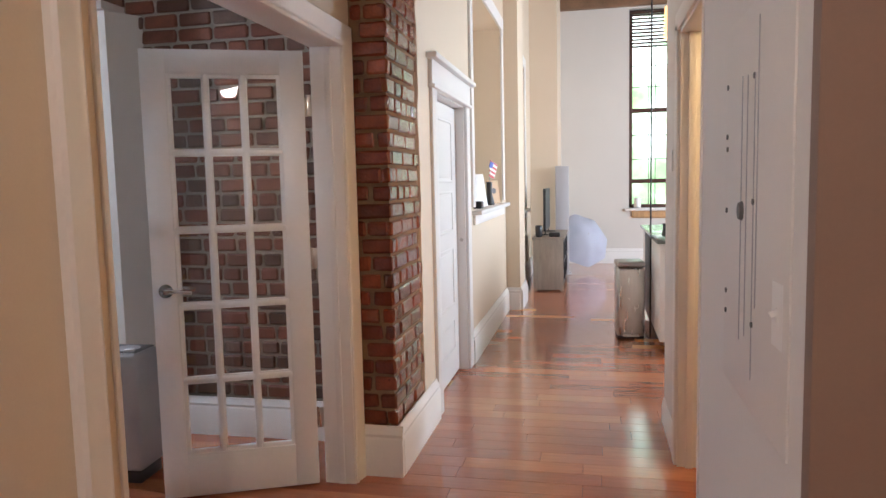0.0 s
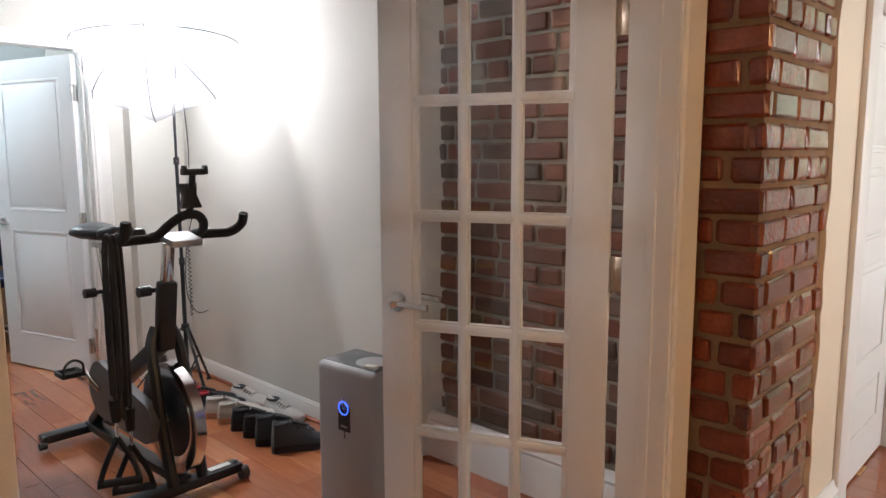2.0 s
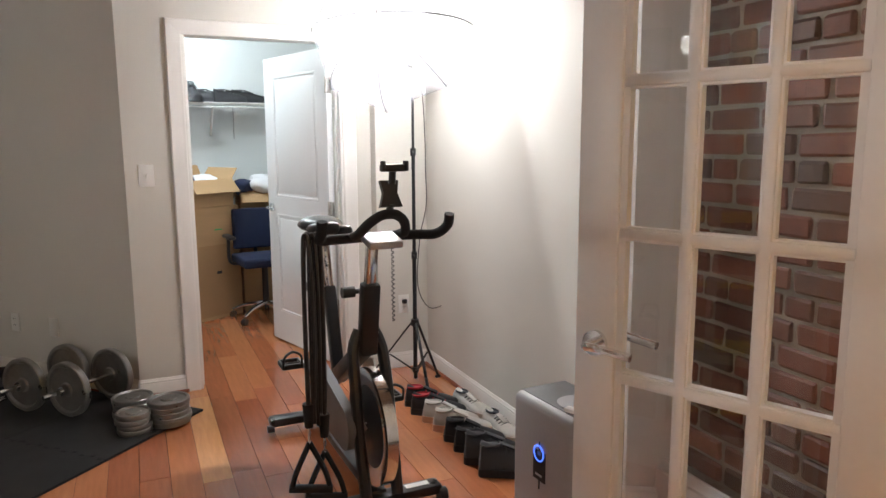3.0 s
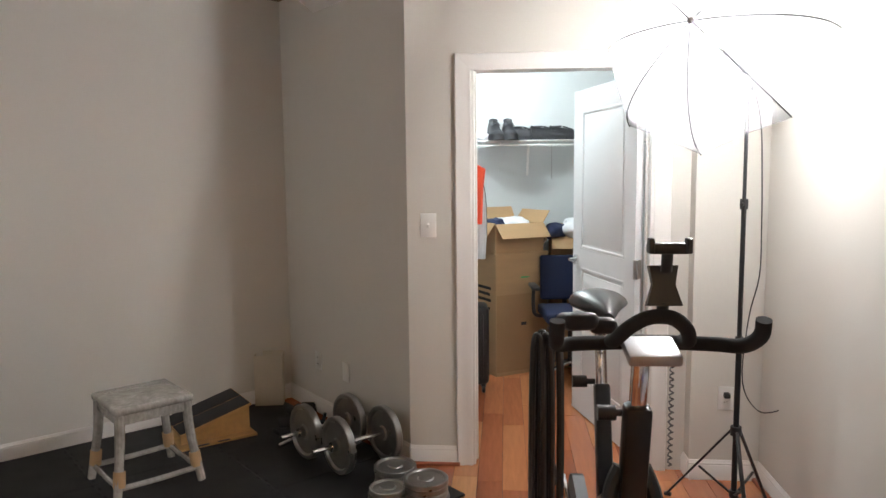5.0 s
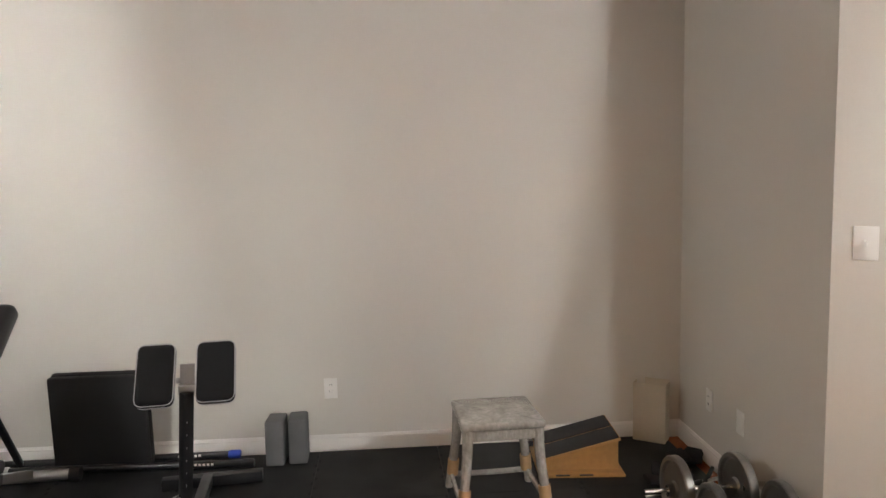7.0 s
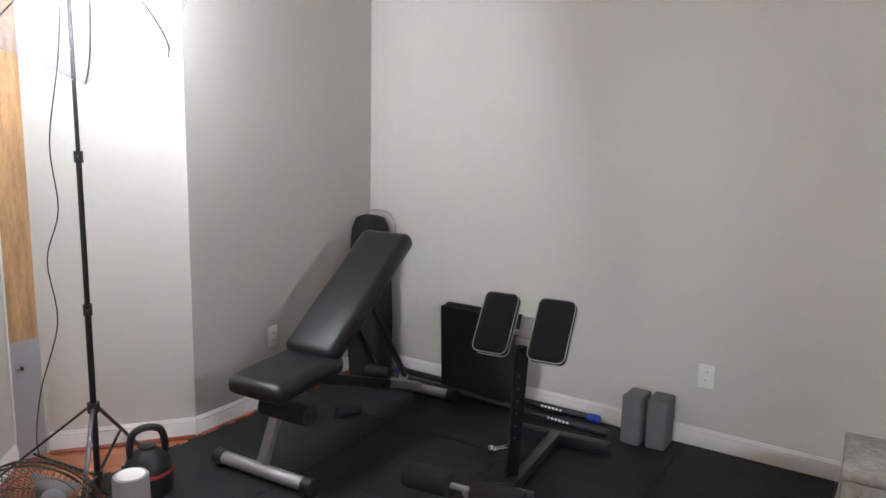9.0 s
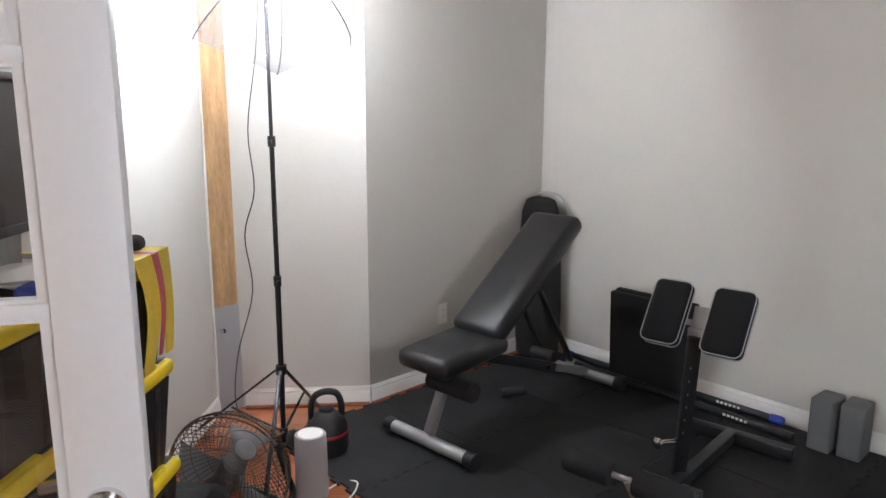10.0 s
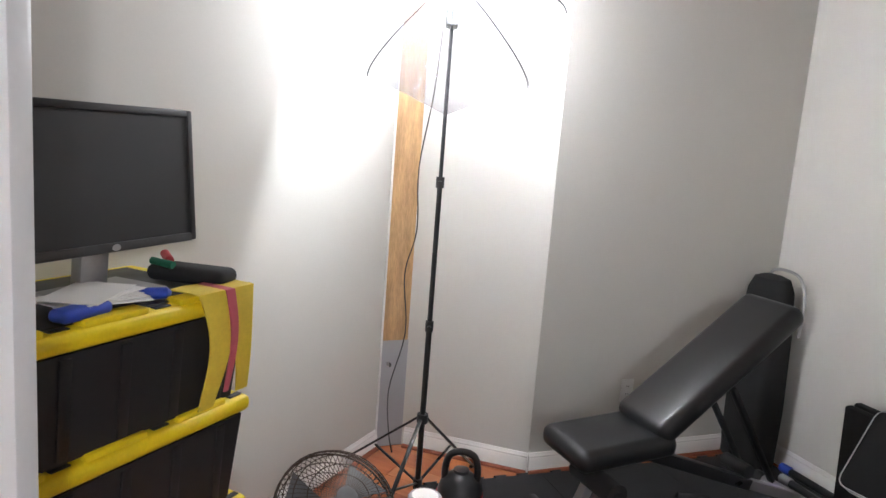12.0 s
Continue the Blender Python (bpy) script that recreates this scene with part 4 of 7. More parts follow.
def weight_bench():
    t = thing("weight_bench", "black vinyl adjustable weight bench with a raised backrest", "bench", pose(-2.4175, -0.4075, 0.0125, 0, 0, -131.5))
    bm = BM()
    pad(bm, (0.21, 0, 0.452), (0.44, 0.31, 0.09), (0, -4, 0), puff=0.42)
    part("seat", bm, VINYL, t)
    a, b = Vector((0.40, 0, 0.485)), Vector((0.99, 0, 0.925))
    d = b - a
    ang = math.degrees(math.atan2(d.z, d.x))
    bm = BM()
    pad(bm, ((a + b) / 2 + Vector((-0.02, 0, 0.03)))[:], (d.length + 0.07, 0.30, 0.095), (0, -ang, 0), puff=0.42)
    part("backrest", bm, VINYL, t)
    bm = BM()
    beam(bm, (0.45, 0, 0.47), (0.93, 0, 0.83), 0.06, 0.03)
    beam(bm, (0.05, 0, 0.41), (0.40, 0, 0.42), 0.06, 0.03)
    part("pad_frame", bm, BLACKMETAL, t)
    bm = BM()
    beam(bm, (0.20, 0.0, 0.42), (0.08, 0.03, 0.08), 0.055, 0.035)
    part("front_post", bm, GREYMETAL, t, "silver front post")
    bm = BM()
    beam(bm, (0.34, 0, 0.40), (0.98, 0, 0.17), 0.055, 0.05)
    part("main_beam", bm, BLACKMETAL, t)
    bm = BM()
    beam(bm, (0.94, 0, 0.185), (1.30, 0, 0.06), 0.048, 0.044)
    part("rear_post", bm, GREYMETAL, t, "silver rear post")
    for i in range(4):
        bm = BM()
        z = 0.15 + i * 0.05
        rod(bm, (0.08 + (z - 0.08) * 0.35, -0.004, z), (0.08 + (z - 0.08) * 0.35, 0.062, z), 0.006, seg=8)
        part("bolt", bm, BLACK, t)
    bm = BM()
    rod(bm, (0.08, -0.21, 0.045), (0.08, 0.27, 0.045), 0.03, seg=18)
    part("front_foot", bm, GREYMETAL, t, "silver front foot tube")
    for y in (-0.225, 0.285):
        bm = BM()
        rod(bm, (0.08, y - 0.025, 0.045), (0.08, y + 0.025, 0.045), 0.034, seg=18)
        box(bm, (0.08, y, 0.012), (0.05, 0.035, 0.02), bev=0.006)
        part("end_cap", bm, BLACK, t)
    bm = BM()
    rod(bm, (1.32, -0.20, 0.04), (1.32, 0.20, 0.04), 0.028, seg=18)
    part("rear_foot", bm, GREYMETAL, t, "silver rear foot tube")
    for y in (-0.22, 0.22):
        bm = BM()
        rod(bm, (1.32, y - 0.025, 0.038), (1.32, y + 0.025, 0.038), 0.036, seg=18)
        part("wheel", bm, BLACK, t)
    for y in (-0.09, 0.09):
        bm = BM()
        beam(bm, (0.72, y, 0.66), (1.02, y, 0.22), 0.03, 0.02)
        part("support_strut", bm, BLACKMETAL, t)
    bm = BM()
    rod(bm, (0.12, -0.20, 0.33), (0.12, 0.05, 0.33), 0.045, seg=20)
    rod(bm, (0.12, -0.205, 0.33), (0.12, -0.195, 0.33), 0.02, seg=16)
    part("foam_roller", bm, BLACKMATTE, t)
    bm = BM()
    beam(bm, (0.12, 0, 0.33), (0.2, 0, 0.42), 0.03, 0.02)
    part("roller_arm", bm, GREYMETAL, t)
    bm = BM()
    rod(bm, (0.93, -0.05, 0.25), (0.93, 0.09, 0.25), 0.03, seg=16)
    part("adjust_knob", bm, BLACK, t)


weight_bench()

# loose foam grip on the mat
t = thing("foam_grip", "short black foam grip lying on the rubber mat", "foam grip", pose(-2.860, -1.135, 0.0125, 0, 0, 20))
bm = BM()
lathe(bm, [(0.012, -0.075), (0.026, -0.07), (0.030, -0.03), (0.024, 0.0), (0.030, 0.03), (0.026, 0.07), (0.012, 0.075)], 16, pose(0, 0, 0.030, 0, 90, 0))
part("grip", bm, BLACKMATTE, t)

# padded machine pad behind the bench, leaning in the corner
t = thing("leaning_backpack", "black upright pack with a grey carry loop in the corner", "bag", pose(-3.05, -1.86, 0.0125, 0, 0, -45))
bm = BM()
rings = []
for z, w, d in ((0.0, 0.14, 0.09), (0.3, 0.14, 0.10), (0.7, 0.125, 0.095), (0.92, 0.105, 0.085), (0.985, 0.085, 0.06), (1.0, 0.05, 0.03)):
    ring = []
    for j in range(20):
        a = 2 * math.pi * j / 20
        c, s = math.cos(a), math.sin(a)
        ring.append(Vector((w * math.copysign(abs(c) ** 0.55, c), d * math.copysign(abs(s) ** 0.55, s), z)))
    rings.append(ring)
loft(bm, rings)
part("body", bm, BLACKMATTE, t)
bm = BM()
tube(bm, [(-0.13, -0.09, 0.70), (-0.135, -0.09, 0.90), (-0.09, -0.08, 1.005), (0.02, -0.06, 1.025), (0.09, -0.07, 0.985), (0.112, -0.085, 0.88)], 0.008, seg=8)
part("carry_loop", bm, GREYPLASTIC, t, "grey carry loop")


def roman_chair():
    t = thing("back_extension_bench", "black back extension bench with two piped pads and foam rollers", "gym bench", pose(-3.45, -0.25, 0.0125, 0, 0, 141.5))
    for x, w in ((-0.035, 0.150), (0.205, 0.155)):
        bm = BM()
        pad(bm, (x, -0.02, 0.735), (w, 0.06, 0.265), (-34, 0, 0), 0.42)
        p = part("pad", bm, CANVAS, t)
        for s in (-1, 1):
            bm = BM()
            m = pose(x, -0.02, 0.735, -34, 0, 0)
            hw, hh, r = w / 2, 0.1325, 0.03
            pts = []
            for cx, cz, a0 in ((hw - r, hh - r, 0), (-hw + r, hh - r, 90), (-hw + r, -hh + r, 180), (hw - r, -hh + r, 270)):
                for q in range(4):
                    a = radians(a0 + q * 30)
                    pts.append(m @ Vector((cx + r * math.cos(a), s * 0.017, cz + r * math.sin(a))))
            tube(bm, pts + [pts[0]], 0.0022, seg=6, n=1, caps=False)
            part("piping", bm, GREYPLASTIC, p, "pale grey piping")
    bm = BM()
    rod(bm, (-0.04, 0.015, 0.70), (0.21, 0.015, 0.70), 0.012)
    box(bm, (0.085, 0.0, 0.665), (0.07, 0.05, 0.05), bev=0.006)
    box(bm, (0.085, 0.01, 0.71), (0.06, 0.012, 0.12), (-20, 0, 0), bev=0.003)
    part("pad_bracket", bm, GREYMETAL, t)
    bm = BM()
    beam(bm, (0.04, 0.02, 0.03), (0.085, -0.03, 0.66), 0.05, 0.035)
    part("upright", bm, BLACKMETAL, t)
    for i in range(6):
        f = 0.35 + i * 0.09
        bm = BM()
        p = Vector((0.04, 0.02, 0.03)).lerp(Vector((0.085, -0.03, 0.66)), f)
        rod(bm, (p + Vector((0, -0.020, 0)))[:], (p + Vector((0, -0.016, 0)))[:], 0.007, seg=10)
        part("pin_hole", bm, GREYPLASTIC, t)
    bm = BM()
    rod(bm, (0.03, -0.01, 0.2), (-0.01, -0.06, 0.2), 0.012)
    lathe(bm, [(0.004, 0), (0.022, 0.004), (0.024, 0.016), (0.014, 0.024), (0.003, 0.026)], 16, pose(-0.012, -0.062, 0.2, 90, 0, -30))
    part("pin_knob", bm, CHROME, t)
    bm = BM()
    beam(bm, (0.06, -0.36, 0.045), (0.07, 0.56, 0.04), 0.05, 0.05)
    part("base_beam", bm, BLACKMETAL, t)
    bm = BM()
    beam(bm, (-0.15, 0.55, 0.035), (0.34, 0.55, 0.035), 0.055, 0.055)
    part("rear_foot", bm, BLACKMETAL, t)
    bm = BM()
    beam(bm, (-0.08, -0.08, 0.03), (0.17, -0.08, 0.03), 0.06, 0.05)
    part("middle_foot", bm, BLACKMETAL, t)
    bm = BM()
    beam(bm, (0.06, -0.34, 0.04), (0.0, -0.37, 0.17), 0.04, 0.03)
    rod(bm, (-0.27, -0.37, 0.17), (0.25, -0.37, 0.17), 0.012)
    part("roller_bar", bm, GREYMETAL, t)
    for x0, x1 in ((-0.26, -0.06), (0.03, 0.24)):
        bm = BM()
        lathe(bm, [(0.012, 0), (0.046, 0.004), (0.05, 0.02), (0.05, x1 - x0 - 0.02), (0.046, x1 - x0 - 0.004), (0.012, x1 - x0)], 20, pose(x0, -0.37, 0.17, 0, 90, 0))
        part("foam_roller", bm, BLACKMATTE, t)


roman_chair()
DV = Vector((CORN_B[0] - CORN_A[0], CORN_B[1] - CORN_A[1])).normalized()
DN = Vector((-DV.y, DV.x))
DYAW = math.degrees(math.atan2(DV.y, DV.x))
t = thing("folded_exercise_mat", "black folded exercise mat standing against the wall", "exercise mat", pose(-3.66, -1.33, 0.0125, -3, 0, DYAW))
bm = BM()
box(bm, (0, 0, 0.265), (0.50, 0.045, 0.53), bev=0.012)
part("front_panel", bm, BLACKMATTE, t)
bm = BM()
box(bm, (0, 0.05, 0.262), (0.50, 0.045, 0.524), bev=0.012)
part("rear_panel", bm, BLACKMATTE, t)
bm = BM()
tube(bm, [(-0.11, -0.026, 0.49), (-0.115, -0.03, 0.42), (-0.10, -0.03, 0.36)], 0.006, seg=6)
part("pull_cord", bm, GREYPLASTIC, t, "pale grey pull cord")


def bar_bell(a, b, z, label, caps):
    a, b = Vector((*a, 0)), Vector((*b, 0))
    ln = (b - a).length
    t = thing("exercise_bar", label, "exercise bar", Matrix.Translation((a.x, a.y, z)) @ Matrix.Rotation(math.atan2((b - a).y, (b - a).x), 4, "Z"))
    bm = BM()
    rod(bm, (0.05, 0, 0), (ln - 0.05, 0, 0), 0.019, seg=16)
    part("shaft", bm, BLACKMETAL, t)
    for x, c in ((0.0, caps[0]), (ln - 0.07, caps[1])):
        bm = BM()
        lathe(bm, [(0.004, 0), (0.022, 0.006), (0.0235, 0.02), (0.0235, 0.06), (0.02, 0.07), (0.004, 0.07)], 16, pose(x, 0, 0, 0, 90, 0))
        part("end_cap", bm, c, t)
    bm = BM()
    for i in range(6):
        box(bm, (ln - 0.33 + i * 0.022, -0.0185, 0.006), (0.014, 0.002, 0.012))
    part("printed_mark", bm, WHITEP, t, "small white illegible print")


bar_bell((-3.22, -1.80), (-4.17, -0.83), 0.034, "black exercise bar with blue end caps beside the wall", (BLUE, BLUE))
bar_bell((-3.22, -1.66), (-4.14, -0.66), 0.034, "black exercise bar with plain end caps on the mat", (GREYMETAL, BLACK))

for i, (x, y) in enumerate(((-4.262, -0.618), (-4.355, -0.545))):
    bm = BM()
    box(bm, (0, 0, 0.125), (0.1, 0.15, 0.25), bev=0.012, seg=3)
    ob = tagged(new("yoga_block", mesh_from("yoga_block", bm, FOAM)), "grey foam yoga block standing on end by the wall", "yoga block", "pair of yoga blocks")
    ob.matrix_basis = pose(x, y, 0.0125, 0, 0, DYAW + (2 if i else -2))

# step stool wrapped in clear film
FILM = material("wrapped_grey_plastic", (0.36, 0.35, 0.33), 0.18, var=0.3, scale=14, fine=55, bump=0.9, depth=0.006, coat=0.7)
t = thing("step_stool", "grey step stool wrapped in clear crinkled plastic film", "stool", pose(-4.60, 0.62, 0.0125, 0, 0, 47) @ Matrix.Diagonal((0.97, 0.97, 1.25, 1)))
bm = BM()
box(bm, (0, 0, 0.345), (0.39, 0.39, 0.03), bev=0.012, seg=3)
part("top", bm, FILM, t)
bm = BM()
for s in (-1, 1):
    box(bm, (s * 0.165, 0, 0.315), (0.03, 0.33, 0.05), bev=0.006)
    box(bm, (0, s * 0.165, 0.315), (0.33, 0.03, 0.05), bev=0.006)
part("apron", bm, FILM, t)
for sx in (-1, 1):
    for sy in (-1, 1):
        bm = BM()
        tube(bm, [(sx * 0.165, sy * 0.165, 0.34), (sx * 0.175, sy * 0.175, 0.2), (sx * 0.21, sy * 0.21, 0.0)], 0.026, seg=10, taper=0.021)
        leg = part("leg", bm, FILM, t)
        bm = BM()
        rod(bm, (sx * 0.186, sy * 0.186, 0.12), (sx * 0.193, sy * 0.193, 0.06), 0.0285, seg=12)
        part("tape_band", bm, CARD, leg, "brown tape band")
for a, b in (((-1, -1), (1, -1)), ((-1, 1), (1, 1)), ((-1, -1), (-1, 1)), ((1, -1), (1, 1))):
    bm = BM()
    tube(bm, [(a[0] * 0.197, a[1] * 0.197, 0.055), ((a[0] + b[0]) * 0.099, (a[1] + b[1]) * 0.099, 0.052), (b[0] * 0.197, b[1] * 0.197, 0.055)], 0.012, seg=8)
    part("stretcher", bm, FILM, t)

# low grip handle with yellow bands
t = thing("grip_handle", "black curved grip handle with yellow bands on a dark base", "exercise handle", pose(-3.86, 1.12, 0.0125, 0, 0, 25))
bm = BM()
tube(bm, [(-0.10, 0, 0.05), (-0.105, 0, 0.12), (-0.075, 0, 0.185), (0, 0, 0.205), (0.075, 0, 0.185), (0.105, 0, 0.12), (0.10, 0, 0.05)], 0.019, seg=12)
part("grip", bm, BLACK, t)
for s in (-1, 1):
    bm = BM()
    rod(bm, (s * 0.1025, 0, 0.075), (s * 0.105, 0, 0.105), 0.0205)
    part("yellow_band", bm, YELLOW, t, "yellow band")
bm = BM()
box(bm, (0, 0, 0.03), (0.26, 0.13, 0.06), bev=0.02, seg=3)
part("base", bm, DARKGREY, t)

# slant board
t = thing("slant_board", "plywood slant board with black grip on its raised top", "slant board", pose(-5.21, 0.70, 0.0125, 0, 0, 130))
bm = BM()
box(bm, (0, 0.03, 0.008), (0.44, 0.40, 0.014), bev=0.002)
part("base_board", bm, PLY, t)
for y in (-0.09, 0.21):
    bm = BM()
    prism(bm, [(-0.20, 0.0), (0.20, 0.0), (0.20, 0.05), (-0.16, 0.155), (-0.20, 0.155)], -0.007, 0.007, Matrix.Translation((0, y, 0.016)) @ Matrix.Rotation(radians(90), 4, "X") @ Matrix.Rotation(radians(180), 4, "Y"))
    part("side_board", bm, PLY, t)
bm = BM()
box(bm, (0.0, 0.06, 0.125), (0.43, 0.36, 0.014), (0, -15, 0), bev=0.002)
top = part("top_board", bm, PLY, t)
for y in (-0.03, 0.15):
    bm = BM()
    box(bm, (-0.003, y, 0.134), (0.42, 0.168, 0.004), (0, -15, 0), bev=0.001)
    part("grip_sheet", bm, GRIP, top)
for y, x in ((-0.175, 0.02), (-0.175, -0.10)):
    bm = BM()
    box(bm, (x, y, 0.017), (0.07, 0.018, 0.003), bev=0.001)
    part("slot", bm, BLACK, t)

# beige open box in the corner
t = thing("open_carton", "pale beige open-topped box standing in the corner", "box", pose(-5.80, 0.86, 0.0125, 0, 0, 100))
for c, s in (((0, -0.05, 0.17), (0.18, 0.004, 0.34)), ((0, 0.05, 0.175), (0.18, 0.004, 0.35)), ((-0.09, 0, 0.17), (0.004, 0.104, 0.34)), ((0.09, 0, 0.17), (0.004, 0.104, 0.34))):
    bm = BM()
    box(bm, c, s, bev=0.001)
    part("side", bm, BEIGE, t)
bm = BM()
box(bm, (0, 0, 0.003), (0.18, 0.1, 0.005))
part("bottom", bm, BEIGE, t)


def grip_plate(bm, m, r, th):
    """A cast weight plate with a raised rim, a hub and three hand holes."""
    prof = [(0.015, -th * 0.5), (0.032, -th * 0.5), (0.036, -th * 0.3), (r * 0.36, -th * 0.22)]
    seg = 48
    lathe(bm, [(0.016, -th * 0.5), (0.034, -th * 0.5), (0.04, -th * 0.25), (r * 0.36, -th * 0.22), (r * 0.36, th * 0.22), (0.04, th * 0.25), (0.034, th * 0.5), (0.016, th * 0.5)], seg, m)
    lathe(bm, [(r * 0.80, -th * 0.22), (r * 0.86, -th * 0.5), (r * 0.97, -th * 0.5), (r, -th * 0.36), (r, th * 0.36), (r * 0.97, th * 0.5), (r * 0.86, th * 0.5), (r * 0.80, th * 0.22)], seg, m)
    for k0 in range(3):
        a0 = k0 * 120 + 0
        pts = []
        for q in range(7):
            a = radians(a0 + q * 10)
            pts.append((r * 0.35 * math.cos(a), r * 0.35 * math.sin(a)))
        for q in range(6, -1, -1):
            a = radians(a0 + q * 10)
            pts.append((r * 0.82 * math.cos(a), r * 0.82 * math.sin(a)))
        prism(bm, pts, -th * 0.2, th * 0.2, m)


def dumbbell(m, label, r=0.148, gap=0.30):
    t = thing("dumbbell", label, "dumbbell", m, "loaded dumbbells")
    bm = BM()
    rod(bm, (-0.27, 0, r), (0.29, 0, r), 0.0125)
    part("bar", bm, CHROME, t)
    for x in (-gap / 2 + 0.01, gap / 2 - 0.01):
        bm = BM()
        grip_plate(bm, pose(x, 0, r, 0, 90, 0) @ pose(0, 0, 0, 0, 0, random.uniform(0, 90)), r, 0.04)
        part("weight_plate", bm, IRON, t)
        bm = BM()
        s = 1 if x > 0 else -1
        rod(bm, (x + s * 0.022, 0, r), (x + s * 0.045, 0, r), 0.028, seg=6)
        part("collar", bm, CHROME, t)


random.seed(5)
dumbbell(pose(-5.02, 1.46, 0.0125, 0, 0, -44), "grey cast plates on a chrome dumbbell bar, near the corner")
dumbbell(pose(-4.83, 1.69, 0.0125, 0, 0, -47), "grey cast plates on a chrome dumbbell bar, by the wall end")
t = thing("dumbbell_bar", "empty black dumbbell handle with chrome ends on the mat", "dumbbell", pose(-5.22, 1.27, 0.034, 0, 0, -25))
bm = BM()
rod(bm, (-0.12, 0, 0), (0.10, 0, 0), 0.02)
part("grip", bm, BLACK, t)
for x in (-0.18, 0.17):
    bm = BM()
    rod(bm, (x - 0.06, 0, 0), (x + 0.06, 0, 0), 0.0125)
    part("bar_end", bm, CHROME, t)
t = thing("black_strap", "tangle of black strap beside the weights", "strap", pose(-5.45, 1.20, 0.0125))
bm = BM()
tube(bm, [(0, 0, 0.02), (0.08, 0.06, 0.03), (0.16, 0.02, 0.10), (0.22, 0.05, 0.16), (0.27, 0.1, 0.12), (0.28, 0.12, 0.02), (0.15, 0.14, 0.03), (-0.1, 0.1, 0.02)], 0.011, seg=8)
part("loop", bm, BLACKMATTE, t)
for j in range(7):
    bm = BM()
    box(bm, (-0.22 + j * 0.07, -0.05 + 0.03 * math.sin(j * 2), 0.02 + 0.012 * (j % 3)), (0.12, 0.10, 0.03), (8 * (j % 3), 6, j * 23), bev=0.012)
    part("strap_fold", bm, BLACKMATTE, t)

for x, y, n, r in ((-4.37, 1.90, 4, 0.085), (-4.42, 2.075, 5, 0.105), (-4.62, 1.90, 4, 0.105)):
    for i in range(n):
        t = tagged(new("weight_plate"), "grey cast weight plate with hand holes in a stack", "weight plate", "stacked weight plates")
        t.matrix_basis = pose(x + random.uniform(-1, 1) * 0.006, y + random.uniform(-1, 1) * 0.006, 0.0125 + i * 0.0262 + 0.0131, 0, 0, random.uniform(0, 120))
        bm = BM()
        grip_plate(bm, Matrix(), r, 0.026)
        part("plate_body", bm, IRON, t)


